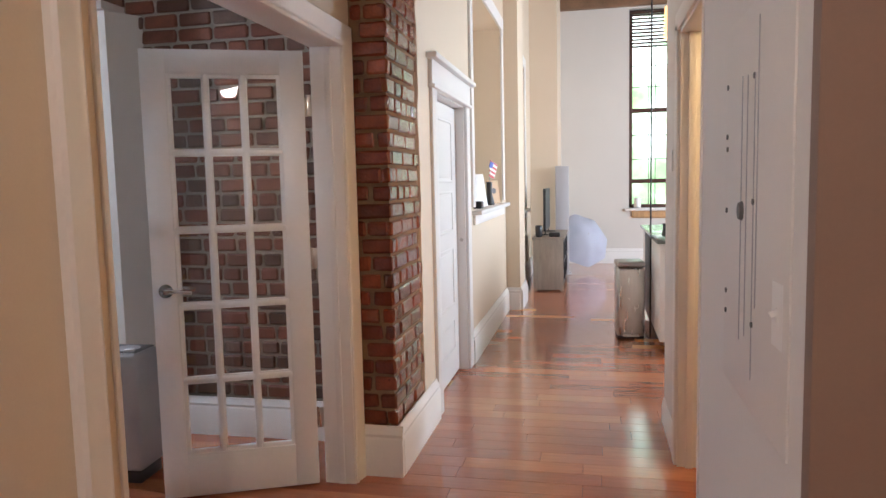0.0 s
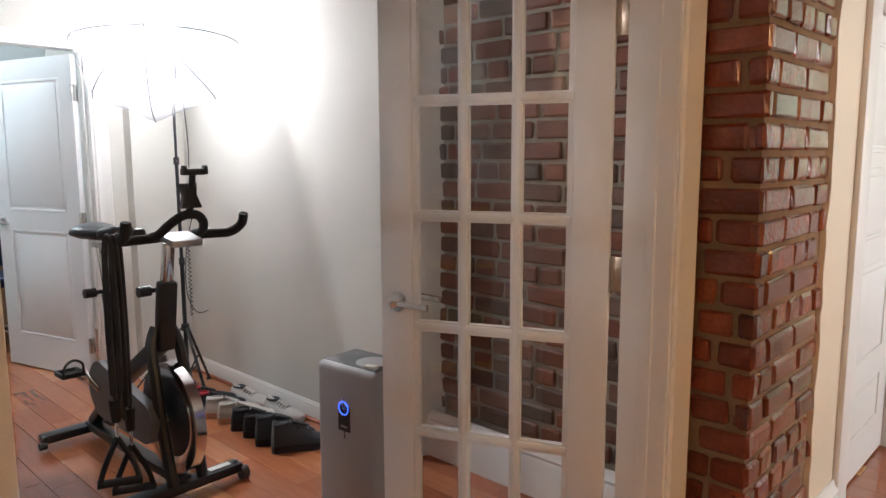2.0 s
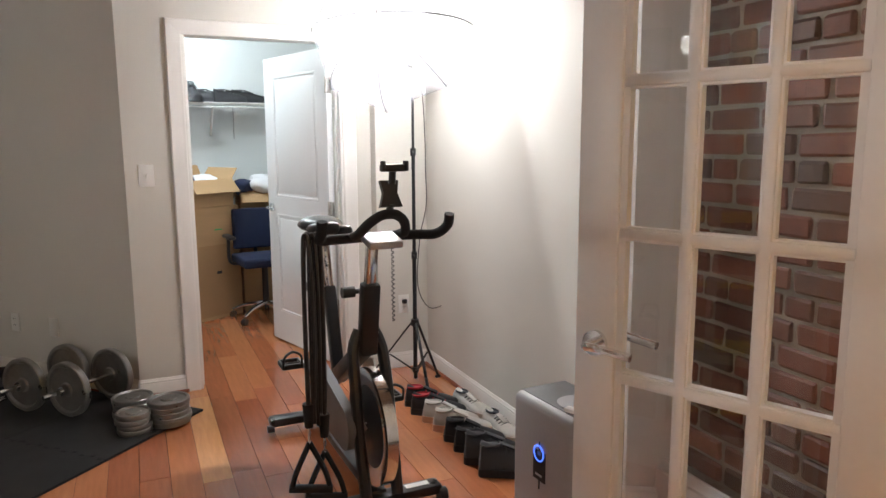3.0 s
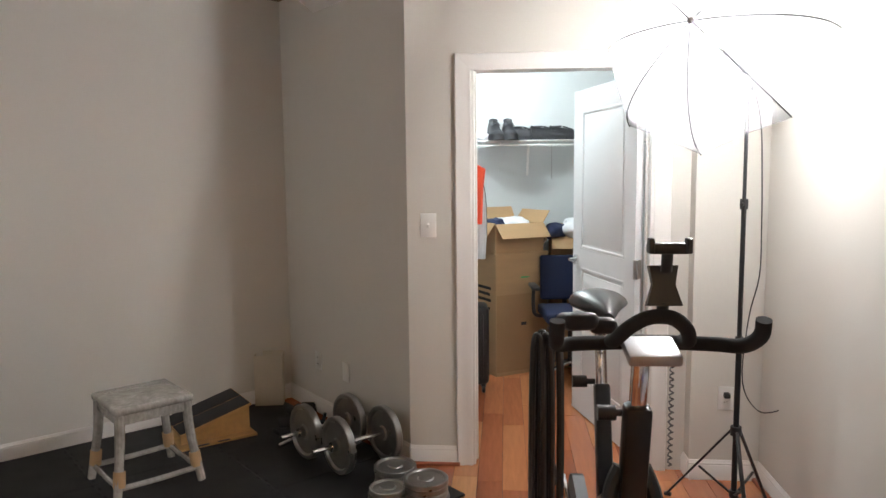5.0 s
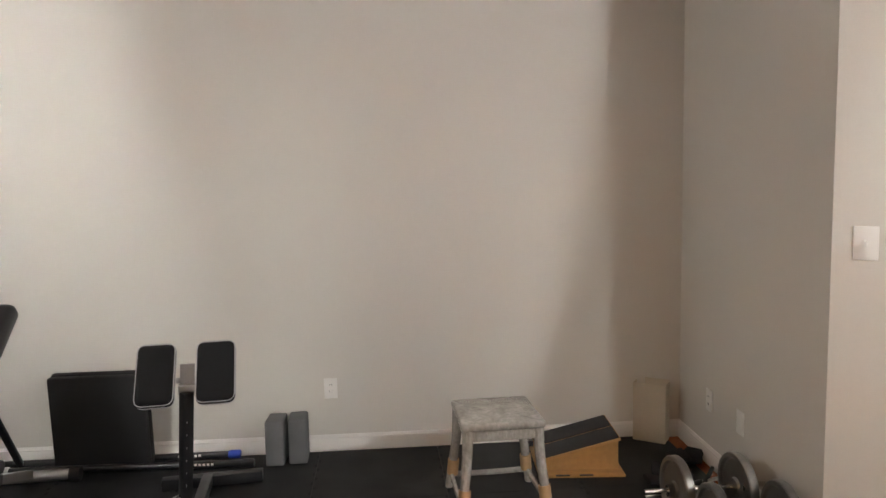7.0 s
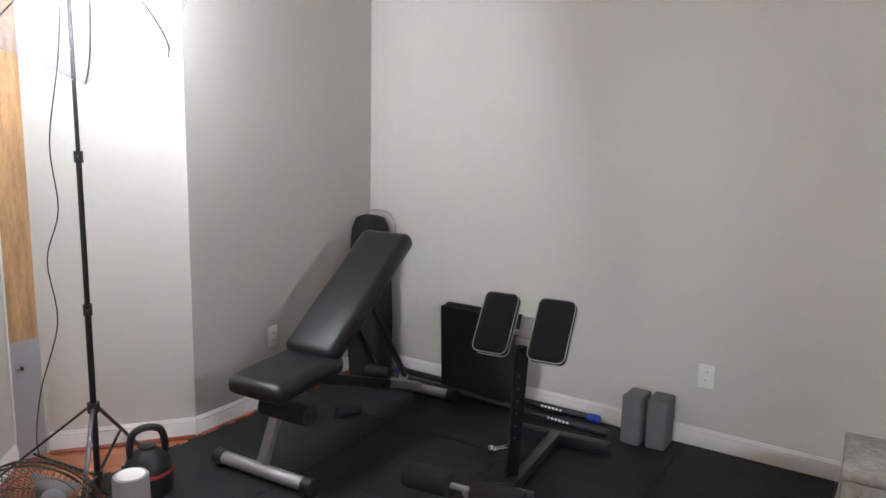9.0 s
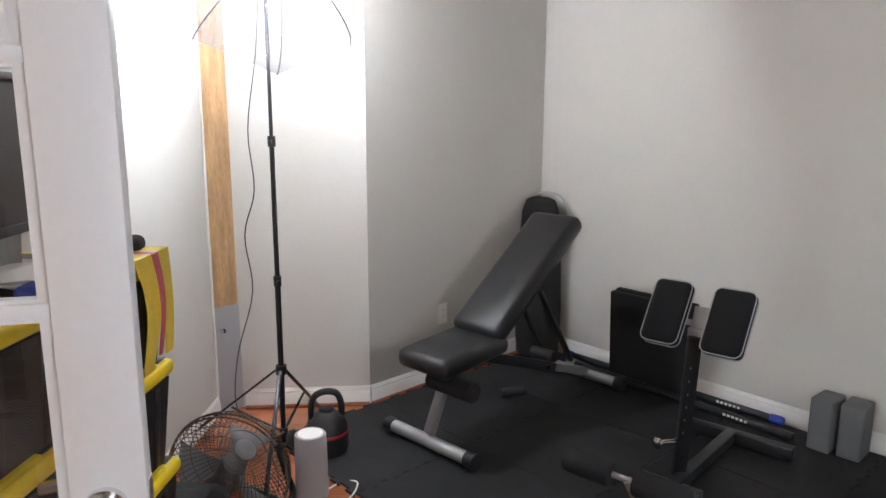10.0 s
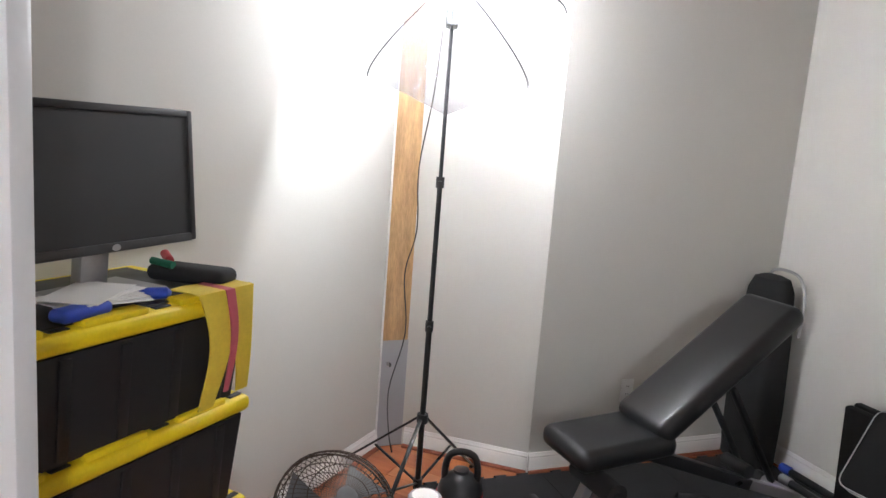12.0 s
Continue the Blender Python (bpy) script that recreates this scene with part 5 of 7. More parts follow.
def exercise_bike():
    t = thing("exercise_bike", "black spin exercise bike with a silver flywheel and looped handlebars", "exercise bike", pose(-3.60, 2.785, 0, 0, 0, 1.5))
    for x, h in ((0.47, 0.26), (-0.50, 0.24)):
        bm = BM()
        beam(bm, (x, -h, 0.055), (x, h, 0.055), 0.075, 0.045, 0.012)
        p = part("stabilizer", bm, BLACKMETAL, t)
        for s in (-1, 1):
            bm = BM()
            rod(bm, (x + 0.03, s * h - 0.016, 0.03), (x + 0.03, s * h + 0.016, 0.03), 0.03 if x > 0 else 0.018, seg=18)
            part("wheel" if x > 0 else "levelling_foot", bm, BLACK, p)
    bm = BM()
    box(bm, (0.47, 0.16, 0.0795), (0.03, 0.10, 0.002))
    part("warning_label", bm, WHITEP, t, "small white label")
    # frame
    bm = BM()
    beam(bm, (-0.50, 0, 0.07), (0.47, 0, 0.07), 0.06, 0.04)
    part("bottom_rail", bm, BLACKMETAL, t)
    for s in (-1, 1):
        bm = BM()
        tube(bm, [(0.50, s * 0.065, 0.08), (0.44, s * 0.068, 0.3), (0.40, s * 0.066, 0.5), (0.36, s * 0.06, 0.64), (0.35, s * 0.03, 0.72)], 0.024, seg=10)
        part("fork_blade", bm, BLACKMETAL, t)
    bm = BM()
    beam(bm, (0.355, 0, 0.62), (0.41, 0, 0.92), 0.075, 0.06, 0.014)
    part("head_tube", bm, BLACKMETAL, t)
    bm = BM()
    beam(bm, (0.36, 0, 0.66), (-0.06, 0, 0.40), 0.06, 0.07, 0.012)
    beam(bm, (-0.06, 0, 0.40), (-0.18, 0, 0.80), 0.055, 0.055, 0.012)
    beam(bm, (-0.06, 0, 0.42), (-0.46, 0, 0.09), 0.055, 0.05, 0.012)
    part("main_frame", bm, BLACKMETAL, t)
    bm = BM()
    beam(bm, (0.405, 0, 0.90), (0.44, 0, 1.08), 0.042, 0.035, 0.004)
    part("handlebar_post", bm, CHROME, t, "chromed sliding post")
    bm = BM()
    beam(bm, (-0.17, 0, 0.78), (-0.225, 0, 1.0), 0.036, 0.036, 0.004)
    part("seat_post", bm, CHROME, t, "chromed seat post")
    for x, z in ((0.36, 0.88), (-0.2, 0.80)):
        bm = BM()
        rod(bm, (x, -0.05, z), (x, -0.10, z), 0.022, seg=12)
        rod(bm, (x, -0.02, z), (x, -0.06, z), 0.010)
        part("adjust_knob", bm, BLACK, t)
    # flywheel
    bm = BM()
    m = pose(0.40, 0, 0.335, 90, 0, 0)
    lathe(bm, [(0.03, -0.014), (0.16, -0.012), (0.185, -0.022), (0.235, -0.022), (0.235, 0.022), (0.185, 0.022), (0.16, 0.012), (0.03, 0.014)], 56, m)
    fw = part("flywheel", bm, CHROME, t, "polished silver flywheel")
    bm = BM()
    lathe(bm, [(0.02, -0.024), (0.15, -0.018), (0.165, -0.014), (0.165, 0.014), (0.15, 0.018), (0.02, 0.024)], 40, m)
    part("flywheel_disc", bm, BLACK, fw)
    bm = BM()
    rod(bm, (0.40, -0.085, 0.335), (0.40, 0.085, 0.335), 0.016)
    part("axle", bm, STEEL, t)
    # belt guard
    bm = BM()
    pts = []
    for a in range(-90, 91, 15):
        pts.append((0.36 + 0.09 * math.cos(radians(a)), 0.33 + 0.09 * math.sin(radians(a))))
    for a in range(90, 271, 15):
        pts.append((-0.05 + 0.13 * math.cos(radians(a)), 0.38 + 0.13 * math.sin(radians(a))))
    prism(bm, pts, 0.075, 0.115, Matrix.Rotation(radians(90), 4, "X"))
    part("belt_guard", bm, DARKGREY, t)
    bm = BM()
    prism(bm, [(0.20, 0.26), (0.33, 0.30), (0.20, 0.55), (0.05, 0.50)], -0.082, -0.076, Matrix.Rotation(radians(90), 4, "X"))
    part("side_cover", bm, GREYMETAL, t, "silver side cover")
    # cranks and pedals
    for s, a in ((-1, 160), (1, -20)):
        c = Vector((-0.05 + 0.165 * math.cos(radians(a)), 0, 0.385 + 0.165 * math.sin(radians(a))))
        bm = BM()
        beam(bm, (-0.05, s * 0.12, 0.385), (c.x, s * 0.13, c.z), 0.016, 0.03, 0.004)
        crank = part("crank", bm, CHROME, t)
        bm = BM()
        for dx in (-0.045, 0.045):
            box(bm, (c.x + dx, s * 0.185, c.z), (0.016, 0.095, 0.024), bev=0.004)
        for dy in (-0.045, 0.045):
            box(bm, (c.x, s * 0.185 + dy, c.z), (0.10, 0.012, 0.022), bev=0.003)
        rod(bm, (c.x, s * 0.13, c.z), (c.x, s * 0.235, c.z), 0.008)
        tube(bm, [(c.x + 0.05, s * 0.145, c.z), (c.x + 0.06, s * 0.15, c.z + 0.05), (c.x + 0.05, s * 0.185, c.z + 0.07), (c.x + 0.06, s * 0.225, c.z + 0.05), (c.x + 0.05, s * 0.23, c.z)], 0.006, seg=6)
        part("pedal", bm, BLACK, crank)
    # saddle
    bm = BM()
    rings = []
    for x, w, h, z in ((-0.37, 0.05, 0.03, 1.065), (-0.34, 0.10, 0.045, 1.07), (-0.27, 0.105, 0.05, 1.07), (-0.2, 0.07, 0.042, 1.066), (-0.1, 0.035, 0.034, 1.062), (-0.06, 0.02, 0.02, 1.055)):
        rings.append([Vector((x, w * math.cos(2 * math.pi * j / 16), z + h * math.sin(2 * math.pi * j / 16) * (1 if math.sin(2 * math.pi * j / 16) > 0 else 0.6))) for j in range(16)])
    loft(bm, rings)
    part("saddle", bm, VINYL, t)
    bm = BM()
    beam(bm, (-0.30, 0, 1.015), (-0.12, 0, 1.015), 0.04, 0.025, 0.004)
    part("seat_slider", bm, STEEL, t)
    # handlebars
    z = 1.115
    bm = BM()
    tube(bm, [(0.60, -0.235, z + 0.075), (0.585, -0.235, z + 0.03), (0.53, -0.225, z), (0.50, -0.16, z - 0.005), (0.48, 0, z - 0.005), (0.50, 0.16, z - 0.005), (0.53, 0.225, z - 0.002), (0.59, 0.245, z + 0.035), (0.61, 0.245, z + 0.08)], 0.019, seg=12)
    bars = part("handlebar", bm, BLACKMATTE, t, "black foam-wrapped handlebar")
    bm = BM()
    tube(bm, [(0.49, -0.09, z), (0.55, -0.09, z + 0.015), (0.60, -0.07, z + 0.055), (0.625, -0.035, z + 0.085), (0.63, 0.0, z + 0.092), (0.625, 0.035, z + 0.085), (0.60, 0.07, z + 0.055), (0.55, 0.09, z + 0.015), (0.49, 0.09, z)], 0.018, seg=12)
    part("loop_grip", bm, BLACKMATTE, bars)
    bm = BM()
    box(bm, (0.545, 0, z - 0.012), (0.12, 0.13, 0.03), (0, 12, 0), bev=0.008)
    part("console_tray", bm, GREYMETAL, t, "silver console tray")
    bm = BM()
    box(bm, (0.30, -0.15, z + 0.01), (0.13, 0.10, 0.05), (0, -10, 10), bev=0.022, seg=3)
    box(bm, (0.31, -0.08, z + 0.0), (0.09, 0.08, 0.045), (0, -8, -6), bev=0.02, seg=3)
    part("elbow_pad", bm, VINYL, t, "shiny black elbow pads")
    # phone holder
    bm = BM()
    rod(bm, (0.60, 0.01, z + 0.085), (0.62, 0.01, z + 0.13), 0.014)
    prism(bm, [(-0.042, 0.0), (0.042, 0.0), (0.026, 0.05), (0.034, 0.095), (-0.034, 0.095), (-0.026, 0.05)], -0.011, 0.011,
          pose(0.62, 0.01, z + 0.115, 78, 0, 90))
    rod(bm, (0.635, 0.01, z + 0.20), (0.645, 0.01, z + 0.25), 0.013)
    box(bm, (0.65, 0.01, z + 0.255), (0.03, 0.095, 0.026), bev=0.006)
    for s in (-1, 1):
        box(bm, (0.662, 0.01 + s * 0.042, z + 0.262), (0.03, 0.012, 0.035), bev=0.003)
    part("phone_holder", bm, BLACK, t)
    # coil cable
    bm = BM()
    pts = [(0.46 + 0.006 * math.cos(i * 1.6), 0.075 + 0.006 * math.sin(i * 1.6), 1.08 - i * 0.0045) for i in range(70)]
    tube(bm, pts, 0.0025, seg=5, n=1)
    part("coil_cable", bm, DARKGREY, t)
    return t


exercise_bike()
# resistance bands hung over the bar end
t = thing("resistance_bands", "black resistance tubes with handles hung over the bike bar", "resistance bands", pose(-3.085, 2.555, 0, 0, 0, 1.5))
for i, (dx, dy, zb) in enumerate(((0.03, -0.035, 0.50), (0.02, -0.012, 0.44), (-0.005, 0.01, 0.42), (-0.03, -0.02, 0.52), (-0.02, 0.015, 0.46))):
    bm = BM()
    tube(bm, [(dx, dy - 0.012, zb), (dx * 1.1, dy - 0.014, 0.8), (dx * 0.8, dy - 0.01, 1.08), (dx * 0.6, dy, 1.137), (dx * 0.8, dy + 0.012, 1.08), (dx, dy + 0.016, 0.8), (dx * 0.9, dy + 0.012, zb + 0.04)], 0.0085, seg=8, n=5)
    part("rubber_tube", bm, BLACK, t)
for i, (x, y, zt) in enumerate(((0.02, -0.045, 0.50), (-0.01, 0.02, 0.44))):
    bm = BM()
    rod(bm, (x, y, zt - 0.07), (x, y, zt + 0.02), 0.016, r2=0.022)
    part("cuff", bm, BLACKMATTE, t)
    bm = BM()
    tube(bm, [(x, y, zt - 0.06), (x + 0.012, y, zt - 0.10), (x, y, zt - 0.135), (x - 0.012, y, zt - 0.10), (x, y, zt - 0.062)], 0.003, seg=6)
    part("carabiner", bm, STEEL, t)
    bm = BM()
    tube(bm, [(x, y, zt - 0.13), (x - 0.01, y - 0.05, zt - 0.24), (x - 0.02, y - 0.065, zt - 0.30)], 0.011, seg=6)
    tube(bm, [(x, y, zt - 0.13), (x + 0.01, y + 0.05, zt - 0.24), (x + 0.02, y + 0.065, zt - 0.30)], 0.011, seg=6)
    rod(bm, (x - 0.025, y - 0.075, zt - 0.305), (x + 0.025, y + 0.075, zt - 0.315), 0.016)
    part("handle", bm, BLACKMATTE, t)

# air purifier
t = thing("air_purifier", "silver-grey tower air purifier with a blue ring display", "air purifier", pose(-2.43, 3.205, 0, 0, 0, 4) @ Matrix.Diagonal((1, 1, 1.03, 1)))
bm = BM()
box(bm, (0, 0, 0.345), (0.32, 0.215, 0.57), bev=0.028, seg=4)
part("body", bm, GREYPLASTIC, t)
bm = BM()
box(bm, (0, 0, 0.031), (0.29, 0.19, 0.062), bev=0.01)
part("base", bm, BLACK, t)
bm = BM()
box(bm, (0, 0.006, 0.6285), (0.285, 0.175, 0.007), bev=0.003)
part("top_grille", bm, DARKGREY, t)
bm = BM()
lathe(bm, [(0.062, 0), (0.066, 0), (0.066, 0.002), (0.062, 0.002)], 32, pose(0.05, 0.0, 0.632))
part("touch_ring", bm, GREYPLASTIC, t)
bm = BM()
box(bm, (0, -0.1085, 0.435), (0.062, 0.005, 0.155), bev=0.0)
bmesh.ops.bevel(bm, geom=[e for e in bm.edges if abs(e.verts[0].co.y - e.verts[1].co.y) > 0.003], offset=0.03, segments=8, affect="EDGES")
disp = part("display", bm, BLACK, t)
bm = BM()
tube(bm, [(0.0245 * math.cos(2 * math.pi * j / 40), -0.1125, 0.475 + 0.0245 * math.sin(2 * math.pi * j / 40)) for j in range(41)], 0.002, seg=6, n=1, caps=False)
part("light_ring", bm, glow("blue_ring", (0.06, 0.16, 1.0), 1.5), disp, "glowing blue ring")
bm = BM()
box(bm, (0.001, -0.1115, 0.475), (0.016, 0.001, 0.012))
part("reading", bm, glow("dim_display", (0.1, 0.16, 0.4), 0.15), disp)
bm = BM()
box(bm, (0.0, -0.1115, 0.405), (0.034, 0.001, 0.007))
part("printed_mark", bm, GREYPLASTIC, disp, "small illegible grey print")
bm = BM()
box(bm, (0.10, -0.06, 0.637), (0.05, 0.03, 0.012), (0, 0, 20), bev=0.004)
tagged(new("paper_scrap", mesh_from("paper_scrap", bm, WHITEP)), "small white folded paper on the air purifier", "paper").matrix_basis = pose(-2.43, 3.205, 0, 0, 0, 4) @ Matrix.Diagonal((1, 1, 1.03, 1))


def shoe(m, label, upper, sole, lining, high=False, group="row of shoes"):
    """A lace-up shoe, toe along +x."""
    t = thing("shoe", label, "shoe", m, group)
    hh = 0.125 if high else 0.092
    rings = []
    prof = [(-0.135, 0.026, 0.045), (-0.125, 0.036, hh), (-0.08, 0.039, hh * 0.86), (-0.03, 0.039, hh * 0.82), (0.01, 0.043, hh * 0.72),
            (0.06, 0.049, 0.058), (0.10, 0.047, 0.05), (0.135, 0.032, 0.042), (0.148, 0.012, 0.034)]
    for x, w, h in prof:
        ring = []
        for j in range(14):
            a = math.pi * j / 13
            ring.append(Vector((x, w * math.cos(a) * (0.84 + 0.16 * math.cos(a) ** 2), 0.024 + (h - 0.024) * max(math.sin(a), 0.0) ** 0.8)))
        rings.append(ring)
    bm = BM()
    loft(bm, rings)
    up = part("upper", bm, upper, t)
    bm = BM()
    pts = [(x, -w - 0.004) for x, w, h in prof] + [(x, w + 0.004) for x, w, h in reversed(prof)]
    prism(bm, pts, 0.0, 0.027)
    part("sole", bm, sole, t)
    bm = BM()
    lathe(bm, [(0.001, 0.0), (0.030, 0.0), (0.032, 0.007), (0.027, 0.010), (0.024, 0.003), (0.001, 0.002)], 18, pose(-0.085, 0, hh * 0.86 - 0.002, 0, -4, 0) @ Matrix.Diagonal((1.45, 0.95, 1, 1)))
    part("collar", bm, lining, t)
    bm = BM()
    box(bm, (0.0, 0, hh * 0.80), (0.075, 0.03, 0.008), (0, 17, 0), bev=0.003)
    part("tongue", bm, upper, t)
    for i in range(4):
        bm = BM()
        x = -0.022 + i * 0.02
        tube(bm, [(x, -0.03, hh * 0.72 - i * 0.005), (x + 0.004, 0, hh * 0.86 - i * 0.006), (x, 0.03, hh * 0.72 - i * 0.005)], 0.0028, seg=5, n=3)
        part("lace", bm, lining, t)
    return t


SHWHITE = material("shoe_mesh_white", (0.55, 0.53, 0.50), 0.8, var=0.15, fine=300, bump=0.4)
SHBLACK = material("shoe_black", (0.02, 0.02, 0.024), 0.75, var=0.2, fine=300, bump=0.3)
SHGREY = material("shoe_slate", (0.06, 0.065, 0.075), 0.8, var=0.2, fine=300, bump=0.3)
SHRED = material("shoe_red_lining", (0.35, 0.02, 0.03), 0.8, var=0.1, bump=0.1)
SHPINK = material("shoe_pale_orange", (0.62, 0.33, 0.22), 0.7, var=0.1, bump=0.1)
for x, y, yaw, lab, u, s_, l, hi in (
        (-4.10, 3.42, 55, "black running shoe with a red lining", SHBLACK, SHBLACK, SHRED, False),
        (-3.98, 3.41, 58, "black running shoe with a red lining", SHBLACK, SHBLACK, SHRED, False),
        (-3.84, 3.42, 50, "white mesh running shoe with a pale orange heel", SHWHITE, SHPINK, SHWHITE, False),
        (-3.72, 3.43, 54, "white mesh running shoe with a pale orange heel", SHWHITE, SHPINK, SHWHITE, False),
        (-3.58, 3.43, 52, "black trainer with dark laces", SHBLACK, SHBLACK, SHBLACK, False),
        (-3.46, 3.43, 55, "black trainer with dark laces", SHBLACK, SHBLACK, SHBLACK, False),
        (-3.33, 3.42, 60, "slate grey high-top boot", SHGREY, SHBLACK, SHGREY, True),
        (-3.20, 3.43, 62, "slate grey high-top boot", SHGREY, SHBLACK, SHGREY, True)):
    shoe(pose(x, y, 0, 0, 0, yaw) @ Matrix.Diagonal((1.05, 1.12, 1.25, 1)), lab + " by the wall", u, s_, l, hi)
shoe(pose(-3.95, 3.60, 0, 0, 0, 12), "pale worn shoe tucked behind the row", SHWHITE, SHWHITE, SHGREY)
shoe(pose(-3.62, 3.61, 0, 0, 0, 6), "pale worn shoe tucked behind the row", SHWHITE, SHWHITE, SHGREY)


def tote(z, label, w=0.80, d=0.46, h=0.29):
    """A black storage bin with a yellow snap lid, its long side along y."""
    t = thing("storage_bin", label, "storage bin", pose(-1.595, 0.665 + w / 2, z), "stacked storage bins")
    bm = BM()
    k0, hh = 0.90, h - 0.055
    lo = [(-d / 2 * k0, -w / 2 * k0), (d / 2 * k0, -w / 2 * k0), (d / 2 * k0, w / 2 * k0), (-d / 2 * k0, w / 2 * k0)]
    hi = [(x / k0 * 0.975, y / k0 * 0.965) for x, y in lo]
    loft(bm, [[Vector((*p, 0)) for p in lo], [Vector((*p, hh)) for p in hi]])
    bmesh.ops.bevel(bm, geom=[e for e in bm.edges if abs(e.verts[0].co.z - e.verts[1].co.z) > 0.05], offset=0.02, segments=3, affect="EDGES")
    part("tub", bm, BLACK, t)
    for i in range(5):
        bm = BM()
        y = -w * 0.36 + i * w * 0.18
        box(bm, (-d / 2 * 0.935, y, hh * 0.5), (0.012, 0.028, hh * 0.94), (0, -4.5, 0), bev=0.004)
        part("rib", bm, BLACK, t)
    bm = BM()
    box(bm, (0, 0, h - 0.032), (d, w, 0.044), bev=0.018, seg=3)
    lid = part("lid", bm, YELLOW, t, "yellow snap lid")
    bm = BM()
    box(bm, (0, 0, h - 0.011), (d * 0.80, w * 0.86, 0.012), bev=0.004)
    part("lid_panel", bm, BLACK if z > 0.8 else YELLOW, lid)
    for y in (-w * 0.29, w * 0.02, w * 0.33):
        bm = BM()
        box(bm, (-d / 2 + 0.035, y, h - 0.006), (0.05, 0.16, 0.018), bev=0.006)
        part("stacking_ridge", bm, YELLOW, lid)
    for y in (-w * 0.45, -w * 0.14, w * 0.18, w * 0.45):
        bm = BM()
        box(bm, (-d / 2 + 0.03, y, h - 0.0085), (0.018, 0.045, 0.004), bev=0.0015)
        part("lid_slot", bm, BLACK, lid)
    bm = BM()
    box(bm, (0, -w / 2 + 0.008, h - 0.09), (0.22, 0.014, 0.10), bev=0.005)
    part("latch", bm, YELLOW, t)
    return t


for i in range(4):
    tote(0.002 + i * 0.2895, ("black storage bin with a yellow lid, on the floor", "black storage bin with a yellow lid in a stack",
                              "black storage bin with a yellow lid in a stack", "black storage bin with a yellow lid, top of the stack")[i])
BT = 0.002 + 4 * 0.2895
# monitor on the bins
SCREEN = material("dark_screen", (0.030, 0.031, 0.034), 0.5, var=0.06, scale=2, bump=0.0)
t = thing("monitor", "black flat monitor on a silver stand, switched off", "monitor", pose(-1.655, 0.985, BT, 0, 0, -86) @ Matrix.Diagonal((0.95, 1, 0.96, 1)))
bm = BM()
box(bm, (0, 0, 0.285), (0.555, 0.022, 0.345), (-4, 0, 0), bev=0.006)
part("back_shell", bm, BLACK, t)
bm = BM()
for x in (-0.269, 0.269):
    box(bm, (x, -0.013, 0.285), (0.017, 0.012, 0.345), (-4, 0, 0), bev=0.003)
box(bm, (0, -0.0015, 0.449), (0.521, 0.012, 0.017), (-4, 0, 0), bev=0.003)
box(bm, (0, -0.025, 0.122), (0.521, 0.012, 0.022), (-4, 0, 0), bev=0.003)
part("bezel", bm, material("bezel_plastic", (0.045, 0.044, 0.046), 0.5, var=0.1, bump=0.03), t)
bm = BM()
box(bm, (0, -0.012, 0.286), (0.522, 0.004, 0.306), (-4, 0, 0))
part("screen", bm, SCREEN, t)
bm = BM()
lathe(bm, [(0.001, 0), (0.010, 0), (0.010, 0.001), (0.001, 0.001)], 18, pose(0, -0.0315, 0.122, 90, 0, 0) @ Matrix.Diagonal((1.3, 0.8, 1, 1)))
part("maker_badge", bm, GREYPLASTIC, t)
bm = BM()
box(bm, (0, 0.045, 0.14), (0.085, 0.035, 0.25), (4, 0, 0), bev=0.008)
part("stand_neck", bm, GREYMETAL, t)
bm = BM()
box(bm, (0, 0.01, 0.008), (0.25, 0.17, 0.014), bev=0.006, seg=3)
part("stand_foot", bm, GREYMETAL, t)

# clutter on the bins
t = thing("paper_stack", "loose stack of white papers under the monitor", "papers", pose(-1.72, 1.06, BT))
for i in range(5):
    bm = BM()
    box(bm, (0.004 * i, 0.01 * (i % 3), 0.0175 + 0.003 * i), (0.13, 0.20, 0.002), (0, 0, 12 * i - 20), bev=0.0006, seg=1)
    part("sheet", bm, WHITEP, t)
t = thing("screwdriver", "screwdriver with a blue handle lying on the bin", "screwdriver", pose(-1.77, 0.90, BT + 0.012, 0, 0, 60))
bm = BM()
lathe(bm, [(0.006, 0), (0.014, 0.01), (0.015, 0.06), (0.010, 0.085), (0.012, 0.10), (0.005, 0.105)], 12, pose(0, 0, 0, 0, 90, 0))
part("handle", bm, BLUE, t)
bm = BM()
rod(bm, (0.10, 0, 0), (0.30, 0, 0), 0.003)
part("blade", bm, STEEL, t)
t = thing("blue_pouch", "small crumpled blue pouch on the bin lid", "pouch", pose(-1.775, 1.14, BT))
bm = BM()
box(bm, (0, 0, 0.014), (0.05, 0.13, 0.028), (0, 0, 8), bev=0.012, seg=3)
part("body", bm, BLUE, t)
t = thing("hair_clippers", "small black folded tool case on the bin", "tool case", pose(-1.68, 0.745, BT))
bm = BM()
box(bm, (0, 0, 0.022), (0.22, 0.09, 0.044), (0, 0, 15), bev=0.02, seg=3)
part("case", bm, BLACKMATTE, t)
bm = BM()
rod(bm, (0.06, 0.02, 0.05), (0.12, -0.02, 0.055), 0.012)
part("red_tip", bm, RED, t)
bm = BM()
rod(bm, (0.02, 0.045, 0.046), (0.09, 0.05, 0.05), 0.010)
part("green_tip", bm, material("green_rubber", (0.02, 0.16, 0.09), 0.6), t)


